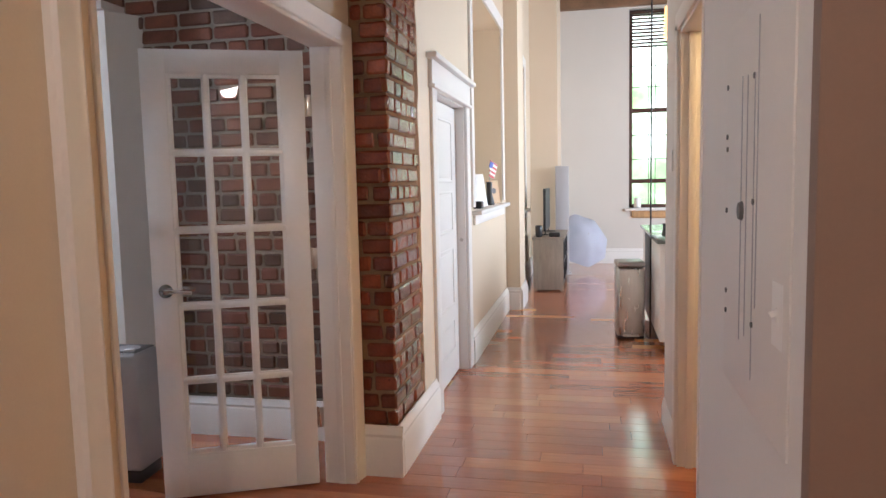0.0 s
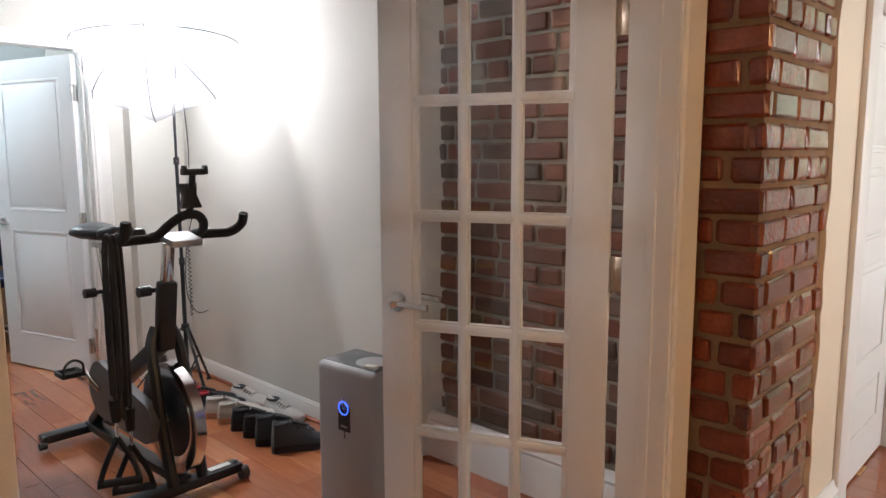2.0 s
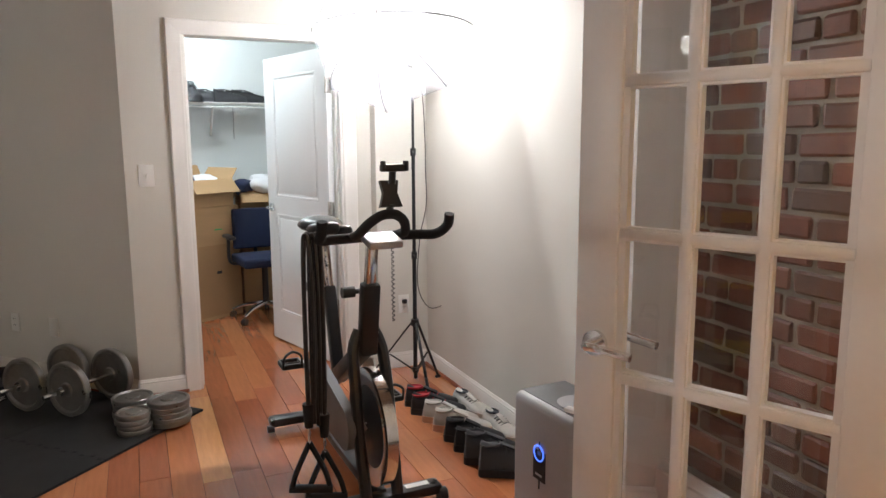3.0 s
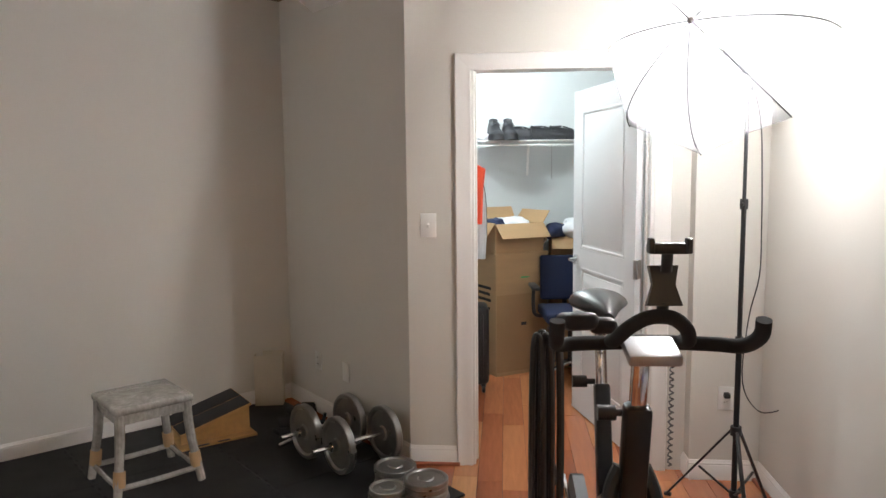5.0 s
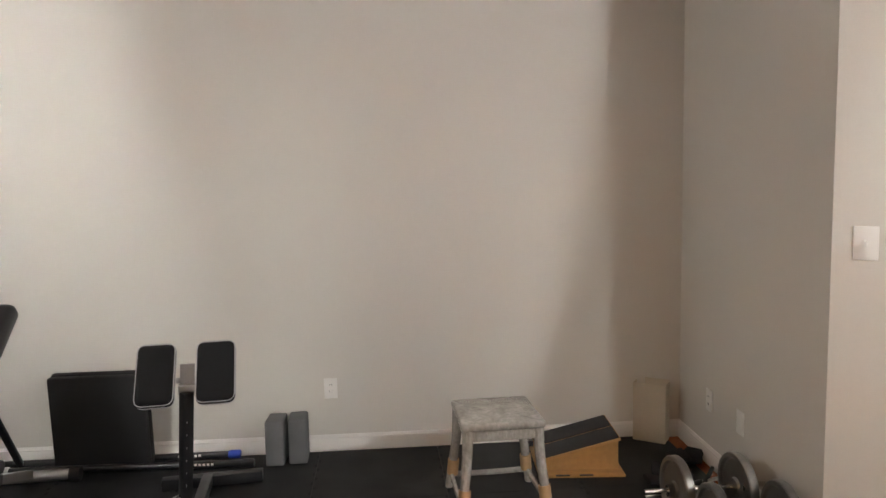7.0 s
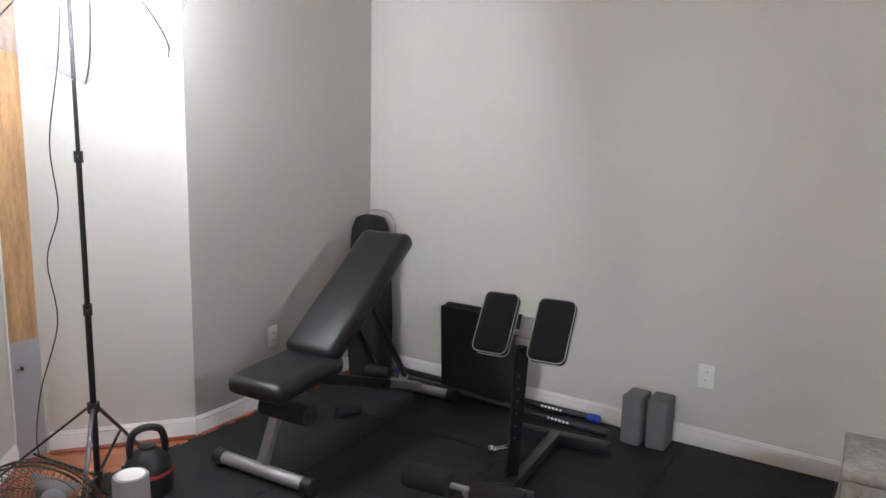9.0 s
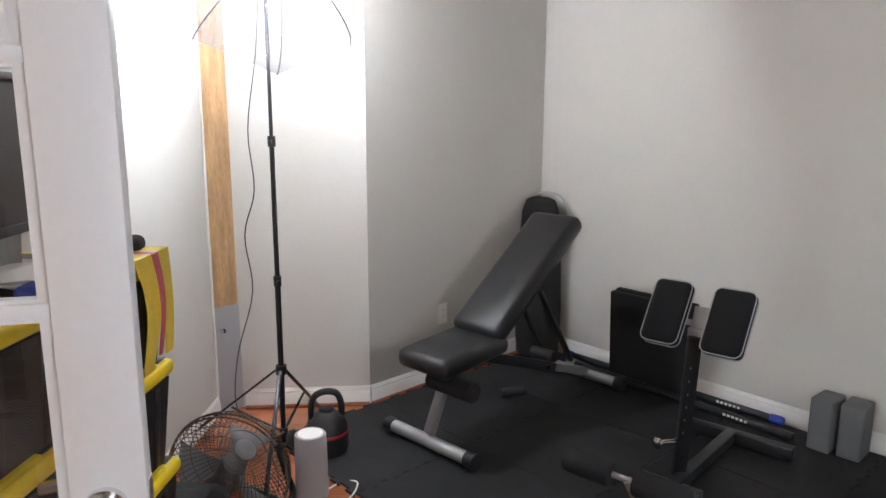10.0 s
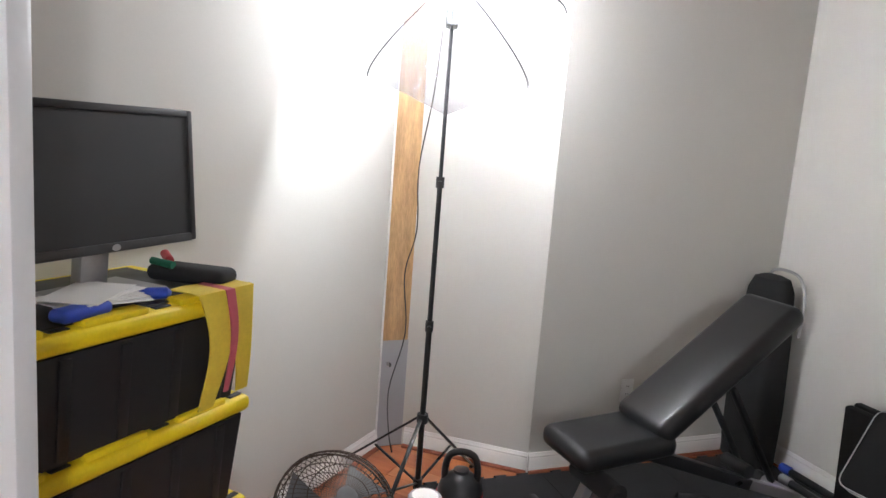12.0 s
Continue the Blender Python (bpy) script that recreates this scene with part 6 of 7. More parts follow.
def band(y0, y1, drop, mat, parent, x=-1.832, wob=0.01):
    bm = BM()
    n = 10
    front, rows = [], []
    for i in range(n + 1):
        f = i / n
        z = BT + 0.012 - drop * f
        xx = x - 0.006 - 0.010 * math.sin(f * 3.0)
        wd = (y1 - y0) * (1 - 0.45 * f)
        c = (y0 + y1) / 2 + wob * math.sin(f * 4)
        rows.append([Vector((xx, c - wd / 2, z)), Vector((xx - 0.004 * math.sin(f * 9), c, z)), Vector((xx, c + wd / 2, z)),
                     Vector((xx + 0.004, c + wd / 2, z)), Vector((xx + 0.004, c - wd / 2, z))])
    rows.insert(0, [Vector((x + 0.09, y0, BT + 0.012)), Vector((x + 0.09, (y0 + y1) / 2, BT + 0.014)), Vector((x + 0.09, y1, BT + 0.012)),
                    Vector((x + 0.09, y1, BT + 0.008)), Vector((x + 0.09, y0, BT + 0.008))])
    loft(bm, rows)
    part("band", bm, mat, parent)


t = thing("exercise_bands", "yellow and pink stretch bands draped over the bin edge", "stretch bands")
YB = material("yellow_latex", (0.75, 0.58, 0.06), 0.5, var=0.12, scale=10, bump=0.1)
PB = material("pink_latex", (0.50, 0.10, 0.14), 0.55, var=0.12, scale=10, bump=0.1)
band(0.690, 0.765, 0.275, YB, t, wob=0.004)
band(0.765, 0.795, 0.262, PB, t, x=-1.838, wob=-0.010)
band(0.790, 0.880, 0.29, YB, t, x=-1.834, wob=-0.022)

# floor fan
t = thing("floor_fan", "dark metal drum floor fan with wire cage", "fan", pose(-1.76, 0.12, 0, 0, 0, 150))
FM = pose(0, 0, 0.235, 0, 40, 0)
WIRE = material("bronze_wire", (0.06, 0.045, 0.035), 0.4, metal=0.7, var=0.2, bump=0.05)
FR = 0.225
for s in (1, -1):
    cage = BM()
    for k0 in range(66):
        a = 2 * math.pi * k0 / 66
        pts = []
        for f in (0.16, 0.45, 0.75, 0.95, 1.0):
            r = FR * f
            pts.append(FM @ Vector((r * math.cos(a), r * math.sin(a), s * (0.105 * math.sqrt(max(1 - f * f, 0)) + 0.012))))
        tube(cage, pts, 0.0013, seg=4, n=2, caps=False)
    part("cage_spokes", cage, WIRE, t, kind="stuff")
    for f in (0.17, 0.4, 0.6, 0.8, 0.93, 1.0):
        bm = BM()
        z = s * (0.105 * math.sqrt(max(1 - f * f, 0)) + 0.012)
        pts = [FM @ Vector((FR * f * math.cos(2 * math.pi * j / 36), FR * f * math.sin(2 * math.pi * j / 36), z)) for j in range(37)]
        tube(bm, pts, 0.0042 if f == 1.0 else 0.002, seg=5, n=1, caps=False)
        part("cage_ring", bm, WIRE, t)
for k0 in range(3):
    bm = BM()
    rows = []
    for f in (0.2, 0.5, 0.8, 0.92):
        r = FR * f
        a = radians(120 * k0)
        half = 0.5 * (0.5 + 0.4 * f)
        rows.append([FM @ Vector((r * math.cos(a - half), r * math.sin(a - half), 0.022)), FM @ Vector((r * math.cos(a + half), r * math.sin(a + half), -0.022)),
                     FM @ Vector((r * math.cos(a + half), r * math.sin(a + half), -0.025)), FM @ Vector((r * math.cos(a - half), r * math.sin(a - half), 0.019))])
    loft(bm, rows)
    part("blade", bm, DARKGREY, t)
bm = BM()
lathe(bm, [(0.01, -0.16), (0.055, -0.155), (0.062, -0.10), (0.06, -0.02), (0.045, 0.03), (0.01, 0.035)], 24, FM)
part("motor", bm, DARKGREY, t)
bm = BM()
lathe(bm, [(0.012, 0.1185), (0.036, 0.118), (0.040, 0.124), (0.030, 0.128), (0.012, 0.126)], 24, FM)
part("badge_ring", bm, DARKGREY, t, "dark grey front badge ring")
bm = BM()
tube(bm, [(0.0, -0.222, 0.235), (0.03, -0.235, 0.13), (0.06, -0.23, 0.014), (0.06, 0, 0.014), (0.06, 0.23, 0.014), (0.03, 0.235, 0.13), (0, 0.222, 0.235)], 0.013, seg=8)
tube(bm, [(-0.19, -0.2, 0.014), (-0.19, 0.2, 0.014)], 0.012, n=1)
tube(bm, [(0.06, -0.2, 0.014), (-0.19, -0.2, 0.014)], 0.012, n=1)
tube(bm, [(0.06, 0.2, 0.014), (-0.19, 0.2, 0.014)], 0.012, n=1)
part("stand", bm, BLACKMETAL, t)

# cylinder speaker, kettlebell, cord, black cloth
t = thing("cylinder_speaker", "light grey cylinder with a white lit top on the floor", "speaker", pose(-2.00, -0.105, 0, 0, 0, 0))
bm = BM()
lathe(bm, [(0.055, 0.0), (0.066, 0.004), (0.067, 0.02), (0.063, 0.262), (0.059, 0.268)], 40)
part("body", bm, material("grey_speaker_cloth", (0.36, 0.35, 0.36), 0.7, var=0.06, fine=400, bump=0.2), t)
bm = BM()
lathe(bm, [(0.001, 0.268), (0.047, 0.268), (0.050, 0.2695), (0.047, 0.271), (0.001, 0.271)], 32)
part("top_plate", bm, WHITEP, t)
bm = BM()
tube(bm, [(-0.06, -0.03, 0.012), (-0.10, -0.10, 0.004), (-0.17, -0.08, 0.017), (-0.16, 0.04, 0.017), (-0.08, 0.14, 0.004), (0.0, 0.25, 0.004)], 0.0035, seg=6)
part("cord", bm, WHITEP, t)
t = thing("kettlebell", "black adjustable kettlebell with a red band", "kettlebell", pose(-1.985, -0.475, 0, 0, 0, 20))
bm = BM()
lathe(bm, [(0.06, 0.0), (0.088, 0.006), (0.096, 0.04), (0.096, 0.12), (0.083, 0.165), (0.05, 0.195), (0.035, 0.203), (0.033, 0.215), (0.01, 0.218)], 36)
part("body", bm, BLACK, t)
bm = BM()
lathe(bm, [(0.0955, 0.098), (0.0985, 0.100), (0.0985, 0.112), (0.0955, 0.114)], 36, close=False)
part("band", bm, RED, t, "red band")
bm = BM()
tube(bm, [(-0.066, 0, 0.16), (-0.068, 0, 0.22), (-0.050, 0, 0.275), (0.0, 0, 0.292), (0.050, 0, 0.275), (0.068, 0, 0.22), (0.066, 0, 0.16)], 0.015, seg=12)
part("handle", bm, BLACK, t)
t = thing("black_cloth", "crumpled black cloth bag beside the bins", "cloth bag", pose(-1.69, 0.42, 0))
bm = BM()
bmesh.ops.create_icosphere(bm, subdivisions=4, radius=1, matrix=Matrix.Translation((0, 0, 0.12)) @ Matrix.Diagonal((0.21, 0.17, 0.19, 1)))
for v in bm.verts:
    p = v.co.copy()
    v.co += (p - Vector((0, 0, 0.12))).normalized() * (0.05 * noise.noise(p * 9) + 0.02 * noise.noise(p * 26))
    v.co.z = max(v.co.z, 0.001)
part("fabric", bm, BLACKMATTE, t)
t = thing("cable_tangle", "yellow and white cords lying beside the bins", "cables", pose(-1.62, 0.6, 0))
for mm, pts in ((YELLOW, [(-0.18, -0.22, 0.005), (-0.22, -0.1, 0.005), (-0.15, -0.02, 0.02), (-0.05, -0.05, 0.006), (0.1, -0.2, 0.005)]),
                (WHITEP, [(-0.25, -0.28, 0.005), (-0.18, -0.15, 0.02), (-0.1, -0.18, 0.01), (0.0, -0.08, 0.005)]),
                (BLACK, [(0.05, 0.02, 0.30), (-0.02, -0.06, 0.33), (-0.06, -0.12, 0.2), (0.0, -0.15, 0.005), (0.15, -0.3, 0.005)])):
    bm = BM()
    tube(bm, pts, 0.004, seg=6)
    part("cord", bm, mm, t)

# ---- things: closet ----


def open_carton(m, w, d, h, label, flaps=True, marks=False):
    t = thing("cardboard_box", label, "cardboard box", m)
    th = 0.006
    for nm, c, s in (("front", (0, -d / 2, h / 2), (w, th, h)), ("back", (0, d / 2, h / 2), (w, th, h)),
                     ("left", (-w / 2, 0, h / 2), (th, d - th, h)), ("right", (w / 2, 0, h / 2), (th, d - th, h)), ("bottom", (0, 0, th / 2), (w - th, d - th, th))):
        bm = BM()
        box(bm, c, s, bev=0.0015, seg=1)
        part("side" if nm != "bottom" else "bottom", bm, CARD, t)
    if flaps:
        for c, s, r in (((0, -d / 2 - 0.05, h - 0.052), (w, 0.145, 0.005), (46, 0, 0)), ((0, d / 2 + 0.03, h + 0.05), (w, 0.13, 0.005), (60, 0, 0)),
                        ((-w / 2 - 0.035, 0, h - 0.04), (0.005, d * 0.96, 0.12), (0, 38, 0)), ((w / 2 + 0.03, 0, h + 0.04), (0.005, d * 0.96, 0.12), (0, 35, 0))):
            bm = BM()
            box(bm, c, s, r, bev=0.0015, seg=1)
            part("flap", bm, CARD, t)
    if marks:
        bm = BM()
        prism(bm, [(-0.045, 0.0), (-0.01, 0.001), (0.03, 0.0), (0.045, 0.006), (0.01, 0.012), (-0.03, 0.011)], 0, 0.0015, pose(0.02, -d / 2 - 0.0035, h * 0.80, 90, 0, 0))
        part("green_mark", bm, material("green_marker", (0.02, 0.38, 0.12), 0.6), t)
        bm = BM()
        box(bm, (0.01, -d / 2 - 0.003, h * 0.42), (0.07, 0.004, 0.024), bev=0.0)
        bmesh.ops.bevel(bm, geom=[e for e in bm.edges if abs(e.verts[0].co.y - e.verts[1].co.y) > 0.003], offset=0.0115, segments=6, affect="EDGES")
        part("hand_hole", bm, BLACK, t)
        bm = BM()
        box(bm, (0, -d / 2 - 0.0033, h * 0.35), (w * 0.98, 0.0006, h * 0.64))
        part("worn_band", bm, material("cardboard_worn", (0.36, 0.22, 0.11), 0.8, var=0.12, scale=3, fine=90, bump=0.1), t)
        INK = material("black_ink", (0.02, 0.018, 0.015), 0.8, bump=0)
        bm = BM()
        box(bm, (-w / 2 - 0.0036, 0.12, h * 0.62), (0.001, 0.018, 0.09))
        prism(bm, [(-0.03, 0), (0.03, 0), (0, 0.04)], 0, 0.001, pose(-w / 2 - 0.0045, 0.12, h * 0.66, 90, 0, -90))
        part("printed_arrow", bm, INK, t)
        for i, z in enumerate((0.72, 0.67, 0.62, 0.55)):
            bm = BM()
            box(bm, (-w / 2 - 0.0036, -0.06, h * z), (0.001, 0.20 - 0.03 * (i % 2), 0.022))
            part("printed_line", bm, INK, t, "line of dark illegible print")
    return t


BXM = pose(-6.85, 2.45, 0, 0, 0, 121.8)
open_carton(BXM, 0.47, 0.46, 0.93, "tall brown cardboard wardrobe box with a green mark", flaps=False, marks=True)
bm = BM()
box(bm, (0, 0, 0.934), (0.475, 0.465, 0.008), bev=0.002)
tagged(new("box_lid", mesh_from("box_lid", bm, CARD)), "flat brown cardboard lid on the tall box", "box lid").matrix_basis = BXM
open_carton(BXM @ pose(-0.01, -0.01, 0.939, 0, 0, 0), 0.43, 0.40, 0.22, "open brown cardboard box with raised flaps, full of clothes")
open_carton(pose(-6.985, 3.02, 0.60, 0, 0, 90), 0.44, 0.32, 0.46, "open brown cardboard box behind the chair")
open_carton(pose(-6.985, 3.02, 0.0, 0, 0, 90), 0.44, 0.32, 0.598, "closed brown cardboard box under another box", flaps=False)


def cloth_heap(name, label, m, size, mat, seed):
    t = thing(name, label, "clothes", m)
    bm = BM()
    bmesh.ops.create_icosphere(bm, subdivisions=4, radius=1, matrix=Matrix.Diagonal((*size, 1)))
    for v in bm.verts:
        p = v.co.copy()
        q = Vector((p.x * 10 + seed, p.y * 10, p.z * 10))
        v.co += p.normalized() * (0.035 * noise.noise(q) + 0.018 * noise.noise(q * 2.7))
    part("fabric", bm, mat, t)


LINEN = material("white_cloth", (0.70, 0.71, 0.74), 0.9, var=0.08, fine=250, bump=0.3)
cloth_heap("folded_clothes", "heap of white and dark clothes in the open box", BXM @ pose(0.03, 0.02, 1.13), (0.17, 0.15, 0.07), LINEN, 1.0)
cloth_heap("folded_clothes", "dark folded clothes at the box edge", BXM @ pose(-0.12, 0.0, 1.14), (0.09, 0.14, 0.06), NAVY, 4.0)
cloth_heap("folded_clothes", "pale bedding heaped on a box", pose(-6.90, 3.06, 1.10), (0.16, 0.2, 0.09), LINEN, 7.0)
cloth_heap("folded_clothes", "navy clothes heaped on a box", pose(-6.86, 2.85, 1.08), (0.09, 0.09, 0.06), NAVY, 9.0)

t = thing("office_chair", "dark blue swivel office chair with a chrome star base", "chair", pose(-6.52, 2.93, 0, 0, 0, 6))
bm = BM()
pad(bm, (0, 0, 0.50), (0.46, 0.44, 0.075))
part("seat", bm, NAVY, t)
bm = BM()
pad(bm, (-0.215, 0, 0.74), (0.06, 0.40, 0.34), (0, -4, 0))
part("backrest", bm, NAVY, t)
bm = BM()
tube(bm, [(-0.05, 0, 0.45), (-0.2, 0, 0.44), (-0.27, 0, 0.52), (-0.25, 0, 0.7)], 0.018)
part("back_bracket", bm, BLACK, t)
bm = BM()
rod(bm, (0, 0, 0.10), (0, 0, 0.46), 0.026)
part("gas_lift", bm, BLACK, t)
for s in (-1, 1):
    bm = BM()
    tube(bm, [(-0.05, s * 0.2, 0.47), (-0.05, s * 0.27, 0.50), (-0.05, s * 0.275, 0.68)], 0.014)
    box(bm, (-0.02, s * 0.275, 0.70), (0.24, 0.06, 0.03), bev=0.012)
    part("armrest", bm, BLACK, t)
for i in range(5):
    a = radians(72 * i + 20)
    bm = BM()
    tube(bm, [(0.02 * math.cos(a), 0.02 * math.sin(a), 0.13), (0.16 * math.cos(a), 0.16 * math.sin(a), 0.115), (0.29 * math.cos(a), 0.29 * math.sin(a), 0.07)], 0.02, taper=0.013)
    leg = part("base_arm", bm, CHROME, t)
    bm = BM()
    for s in (-1, 1):
        o_ = Vector((-math.sin(a), math.cos(a), 0)) * 0.012 * s
        c_ = Vector((0.29 * math.cos(a), 0.29 * math.sin(a), 0.027))
        rod(bm, (c_ + o_ * 0.3)[:], (c_ + o_ * 1.6)[:], 0.026, seg=14)
    part("caster", bm, BLACK, leg)

t = thing("suitcase", "black hard-shell suitcase standing on its wheels", "suitcase", pose(-6.22, 2.14, 0, 0, 0, 95))
bm = BM()
box(bm, (0, 0, 0.34), (0.36, 0.23, 0.56), bev=0.035, seg=4)
part("shell", bm, BLACK, t)
for i in range(5):
    bm = BM()
    box(bm, (-0.13 + i * 0.065, -0.117, 0.34), (0.02, 0.008, 0.46), bev=0.003)
    part("shell_rib", bm, BLACK, t)
bm = BM()
tube(bm, [(-0.06, 0, 0.615), (-0.06, 0, 0.64), (0.06, 0, 0.64), (0.06, 0, 0.615)], 0.009, n=3)
part("carry_handle", bm, BLACK, t)
for sx in (-1, 1):
    for sy in (-1, 1):
        bm = BM()
        rod(bm, (sx * 0.14 - 0.01, sy * 0.08, 0.028), (sx * 0.14 + 0.01, sy * 0.08, 0.028), 0.028, seg=14)
        box(bm, (sx * 0.14, sy * 0.08, 0.055), (0.03, 0.03, 0.03), bev=0.006)
        part("wheel", bm, BLACK, t)

# wire shelf, bracket, rod
t = thing("wire_shelf", "white wire closet shelf along the back wall", "shelf", pose(-7.18, 0, 1.79), kind="")
for i, (x, z) in enumerate(((0.005, 0), (0.10, 0), (0.20, 0), (0.30, 0), (0.30, -0.035))):
    bm = BM()
    rod(bm, (x, 1.38, z), (x, 3.65, z), 0.004, seg=8)
    part("long_wire", bm, WHITEP, t)
bm = BM()
y = 1.4
while y < 3.64:
    rod(bm, (0.0, y, 0.004), (0.30, y, 0.004), 0.0022, seg=5)
    y += 0.026
part("cross_wires", bm, WHITEP, t, kind="stuff")
y = 1.5
while y < 3.6:
    bm = BM()
    rod(bm, (0.30, y, 0), (0.30, y, -0.035), 0.004, seg=6)
    part("drop_wire", bm, WHITEP, t)
    y += 0.3
for y in (2.62, 3.4):
    bm = BM()
    beam(bm, (0.01, y, -0.27), (0.29, y, -0.03), 0.018, 0.006, 0.002)
    part("bracket", bm, WHITEP, t)
bm = BM()
beam(bm, (0.004, 2.82, -0.02), (0.004, 2.82, -0.30), 0.014, 0.006, 0.001)
part("hanging_strip", bm, GREYPLASTIC, t)
for x, yy, yaw, lab, hi in ((-6.98, 2.36, 10, "black high-top boot on the wire shelf", True), (-6.98, 2.47, 6, "black high-top boot on the wire shelf", True),
                            (-6.99, 2.62, 80, "black shoe on the wire shelf", False), (-6.97, 2.78, 95, "black shoe on the wire shelf", False),
                            (-6.98, 2.93, 85, "black shoe on the wire shelf", False)):
    shoe(pose(x, yy, 1.797, 0, 0, yaw) @ Matrix.Diagonal((1.1, 1.2, 1.5 if hi else 1.25, 1)), lab, SHBLACK, SHBLACK, SHGREY, hi, "shoes on the closet shelf")
cloth_heap("folded_clothes", "grey folded caps on the wire shelf", pose(-6.98, 2.10, 1.85), (0.11, 0.1, 0.055), SHGREY, 12.0)
cloth_heap("folded_clothes", "pale folded cloth on the wire shelf", pose(-6.98, 2.24, 1.828), (0.09, 0.07, 0.03), LINEN, 14.0)
bm = BM()
rod(bm, (-7.18, 2.0, 1.70), (-5.3, 2.0, 1.70), 0.013)
solid("closet_rod", bm, WHITEP, "white closet rod with hangers", "rod", kind="")
for i, (x, mat, lab, low) in enumerate(((-6.05, material("coral_cloth", (0.85, 0.10, 0.05), 0.85, var=0.1, bump=0.3), "coral red sleeveless top on a black hanger", 1.22),
                                        (-6.13, LINEN, "long white sweater on a black hanger", 0.96), (-6.2, LINEN, "long white sweater on a black hanger", 0.92),
                                        (-6.27, SHGREY, "dark jacket on a black hanger", 1.0), (-6.34, NAVY, "navy shirt on a black hanger", 1.0))):
    t = thing("hung_garment", lab, "clothes", pose(x, 2.0 if i else 2.075, 0, 0, 0, 6 * (i % 2) - 3), "clothes on the closet rod")
    bm = BM()
    tube(bm, [(0, 0, 1.715), (0, 0.018, 1.725), (0, 0.02, 1.70), (0, 0, 1.68), (0, 0, 1.66)], 0.003, seg=6)
    tube(bm, [(0, -0.22, 1.57), (0, -0.1, 1.62), (0, 0, 1.655), (0, 0.1, 1.62), (0, 0.22, 1.57)], 0.009, seg=8)
    part("hanger", bm, BLACK, t)
    bm = BM()
    rings = []
    for z, w, d_ in ((1.665, 0.05, 0.02), (1.62, 0.14, 0.03), (1.57, 0.235, 0.032), (1.45, 0.22, 0.035), (1.2, 0.21, 0.035), (low, 0.21, 0.03)):
        rings.append([Vector((d_ * math.sin(2 * math.pi * j / 20) + 0.010 * math.sin(7 * 2 * math.pi * j / 20 + z * 4), w * math.cos(2 * math.pi * j / 20), z)) for j in range(20)])
    loft(bm, rings)
    part("body_cloth", bm, mat, t)
    if i:
        for s in (-1, 1):
            bm = BM()
            tube(bm, [(0, s * 0.21, 1.57), (0, s * 0.265, 1.40), (0.01, s * 0.28, 1.15), (0.01, s * 0.275, low + 0.03)], 0.04, seg=10, taper=0.03)
            part("sleeve", bm, mat, t)

for x, y, turn in ((-6.46, 2.03, 4), (-6.51, 2.05, -5), (-6.57, 2.04, 2), (-6.63, 2.06, -3)):
    t = thing("clothes_hanger", "empty black plastic hanger on the white closet rod", "hanger", pose(x, y, 0, 0, 0, turn), "empty hangers on the closet rod")
    bm = BM()
    tube(bm, [(0, -0.035, 1.715), (0, -0.018, 1.728), (0, -0.012, 1.70), (0, 0, 1.675), (0, 0, 1.655)], 0.003, seg=6)
    part("hook", bm, STEEL, t)
    bm = BM()
    tube(bm, [(0, -0.21, 1.555), (0, -0.1, 1.612), (0, 0, 1.65), (0, 0.1, 1.612), (0, 0.21, 1.555)], 0.009, seg=8)
    tube(bm, [(0, -0.21, 1.555), (0, -0.1, 1.545), (0, 0.1, 1.545), (0, 0.21, 1.555)], 0.007, seg=8)
    part("shoulder_bar", bm, BLACK, t)

# glass blocks along the top of the diagonal wall
# opaque amber stands in for light shining through from behind the blocks
AMBER = material("amber_block_painted_glow", (0.50, 0.33, 0.13), 0.12, var=0.5, scale=22, fine=70, bump=0.8, depth=0.006, coat=0.6)
t = thing("glass_block_strip", "row of amber glass blocks on top of the wall, their glow put into the colour", "glass blocks", Matrix.Translation((CORN_A[0], CORN_A[1], TOP)) @ Matrix.Rotation(radians(DYAW), 4, "Z"))
for i in range(9):
    bm = BM()
    box(bm, (0.30 + i * 0.152, -0.05, 0.083), (0.145, 0.08, 0.16), bev=0.012, seg=3)
    part("glass_block", bm, AMBER, t)
bm = BM()
box(bm, (0.94, -0.05, 0.172), (1.42, 0.09, 0.02), bev=0.003)
part("cap_strip", bm, TRIM, t)

# ---- things: hall and living room ----
GREYWOOD = material("grey_oak_board", (0.26, 0.22, 0.18), 0.55, var=0.2, scale=4, fine=40, stretch=(6, 6, 1), bump=0.12)
t = thing("tv_stand", "grey wood media cabinet with black-framed doors", "tv stand", pose(-0.68, 9.97, 0))
bm = BM()
box(bm, (0, 0, 0.685), (0.41, 1.42, 0.03), bev=0.004)
part("top", bm, GREYWOOD, t)
for y in (-0.69, 0.69):
    bm = BM()
    box(bm, (0, y, 0.345), (0.385, 0.03, 0.65), bev=0.003)
    part("side_panel", bm, GREYWOOD, t)
bm = BM()
box(bm, (-0.18, 0, 0.36), (0.015, 1.35, 0.6))
part("back_panel", bm, GREYWOOD, t)
bm = BM()
box(bm, (0, 0, 0.06), (0.37, 1.35, 0.03), bev=0.003)
part("bottom_shelf", bm, GREYWOOD, t)
bm = BM()
box(bm, (0, 0, 0.36), (0.33, 1.35, 0.025), bev=0.003)
part("middle_shelf", bm, GREYWOOD, t)
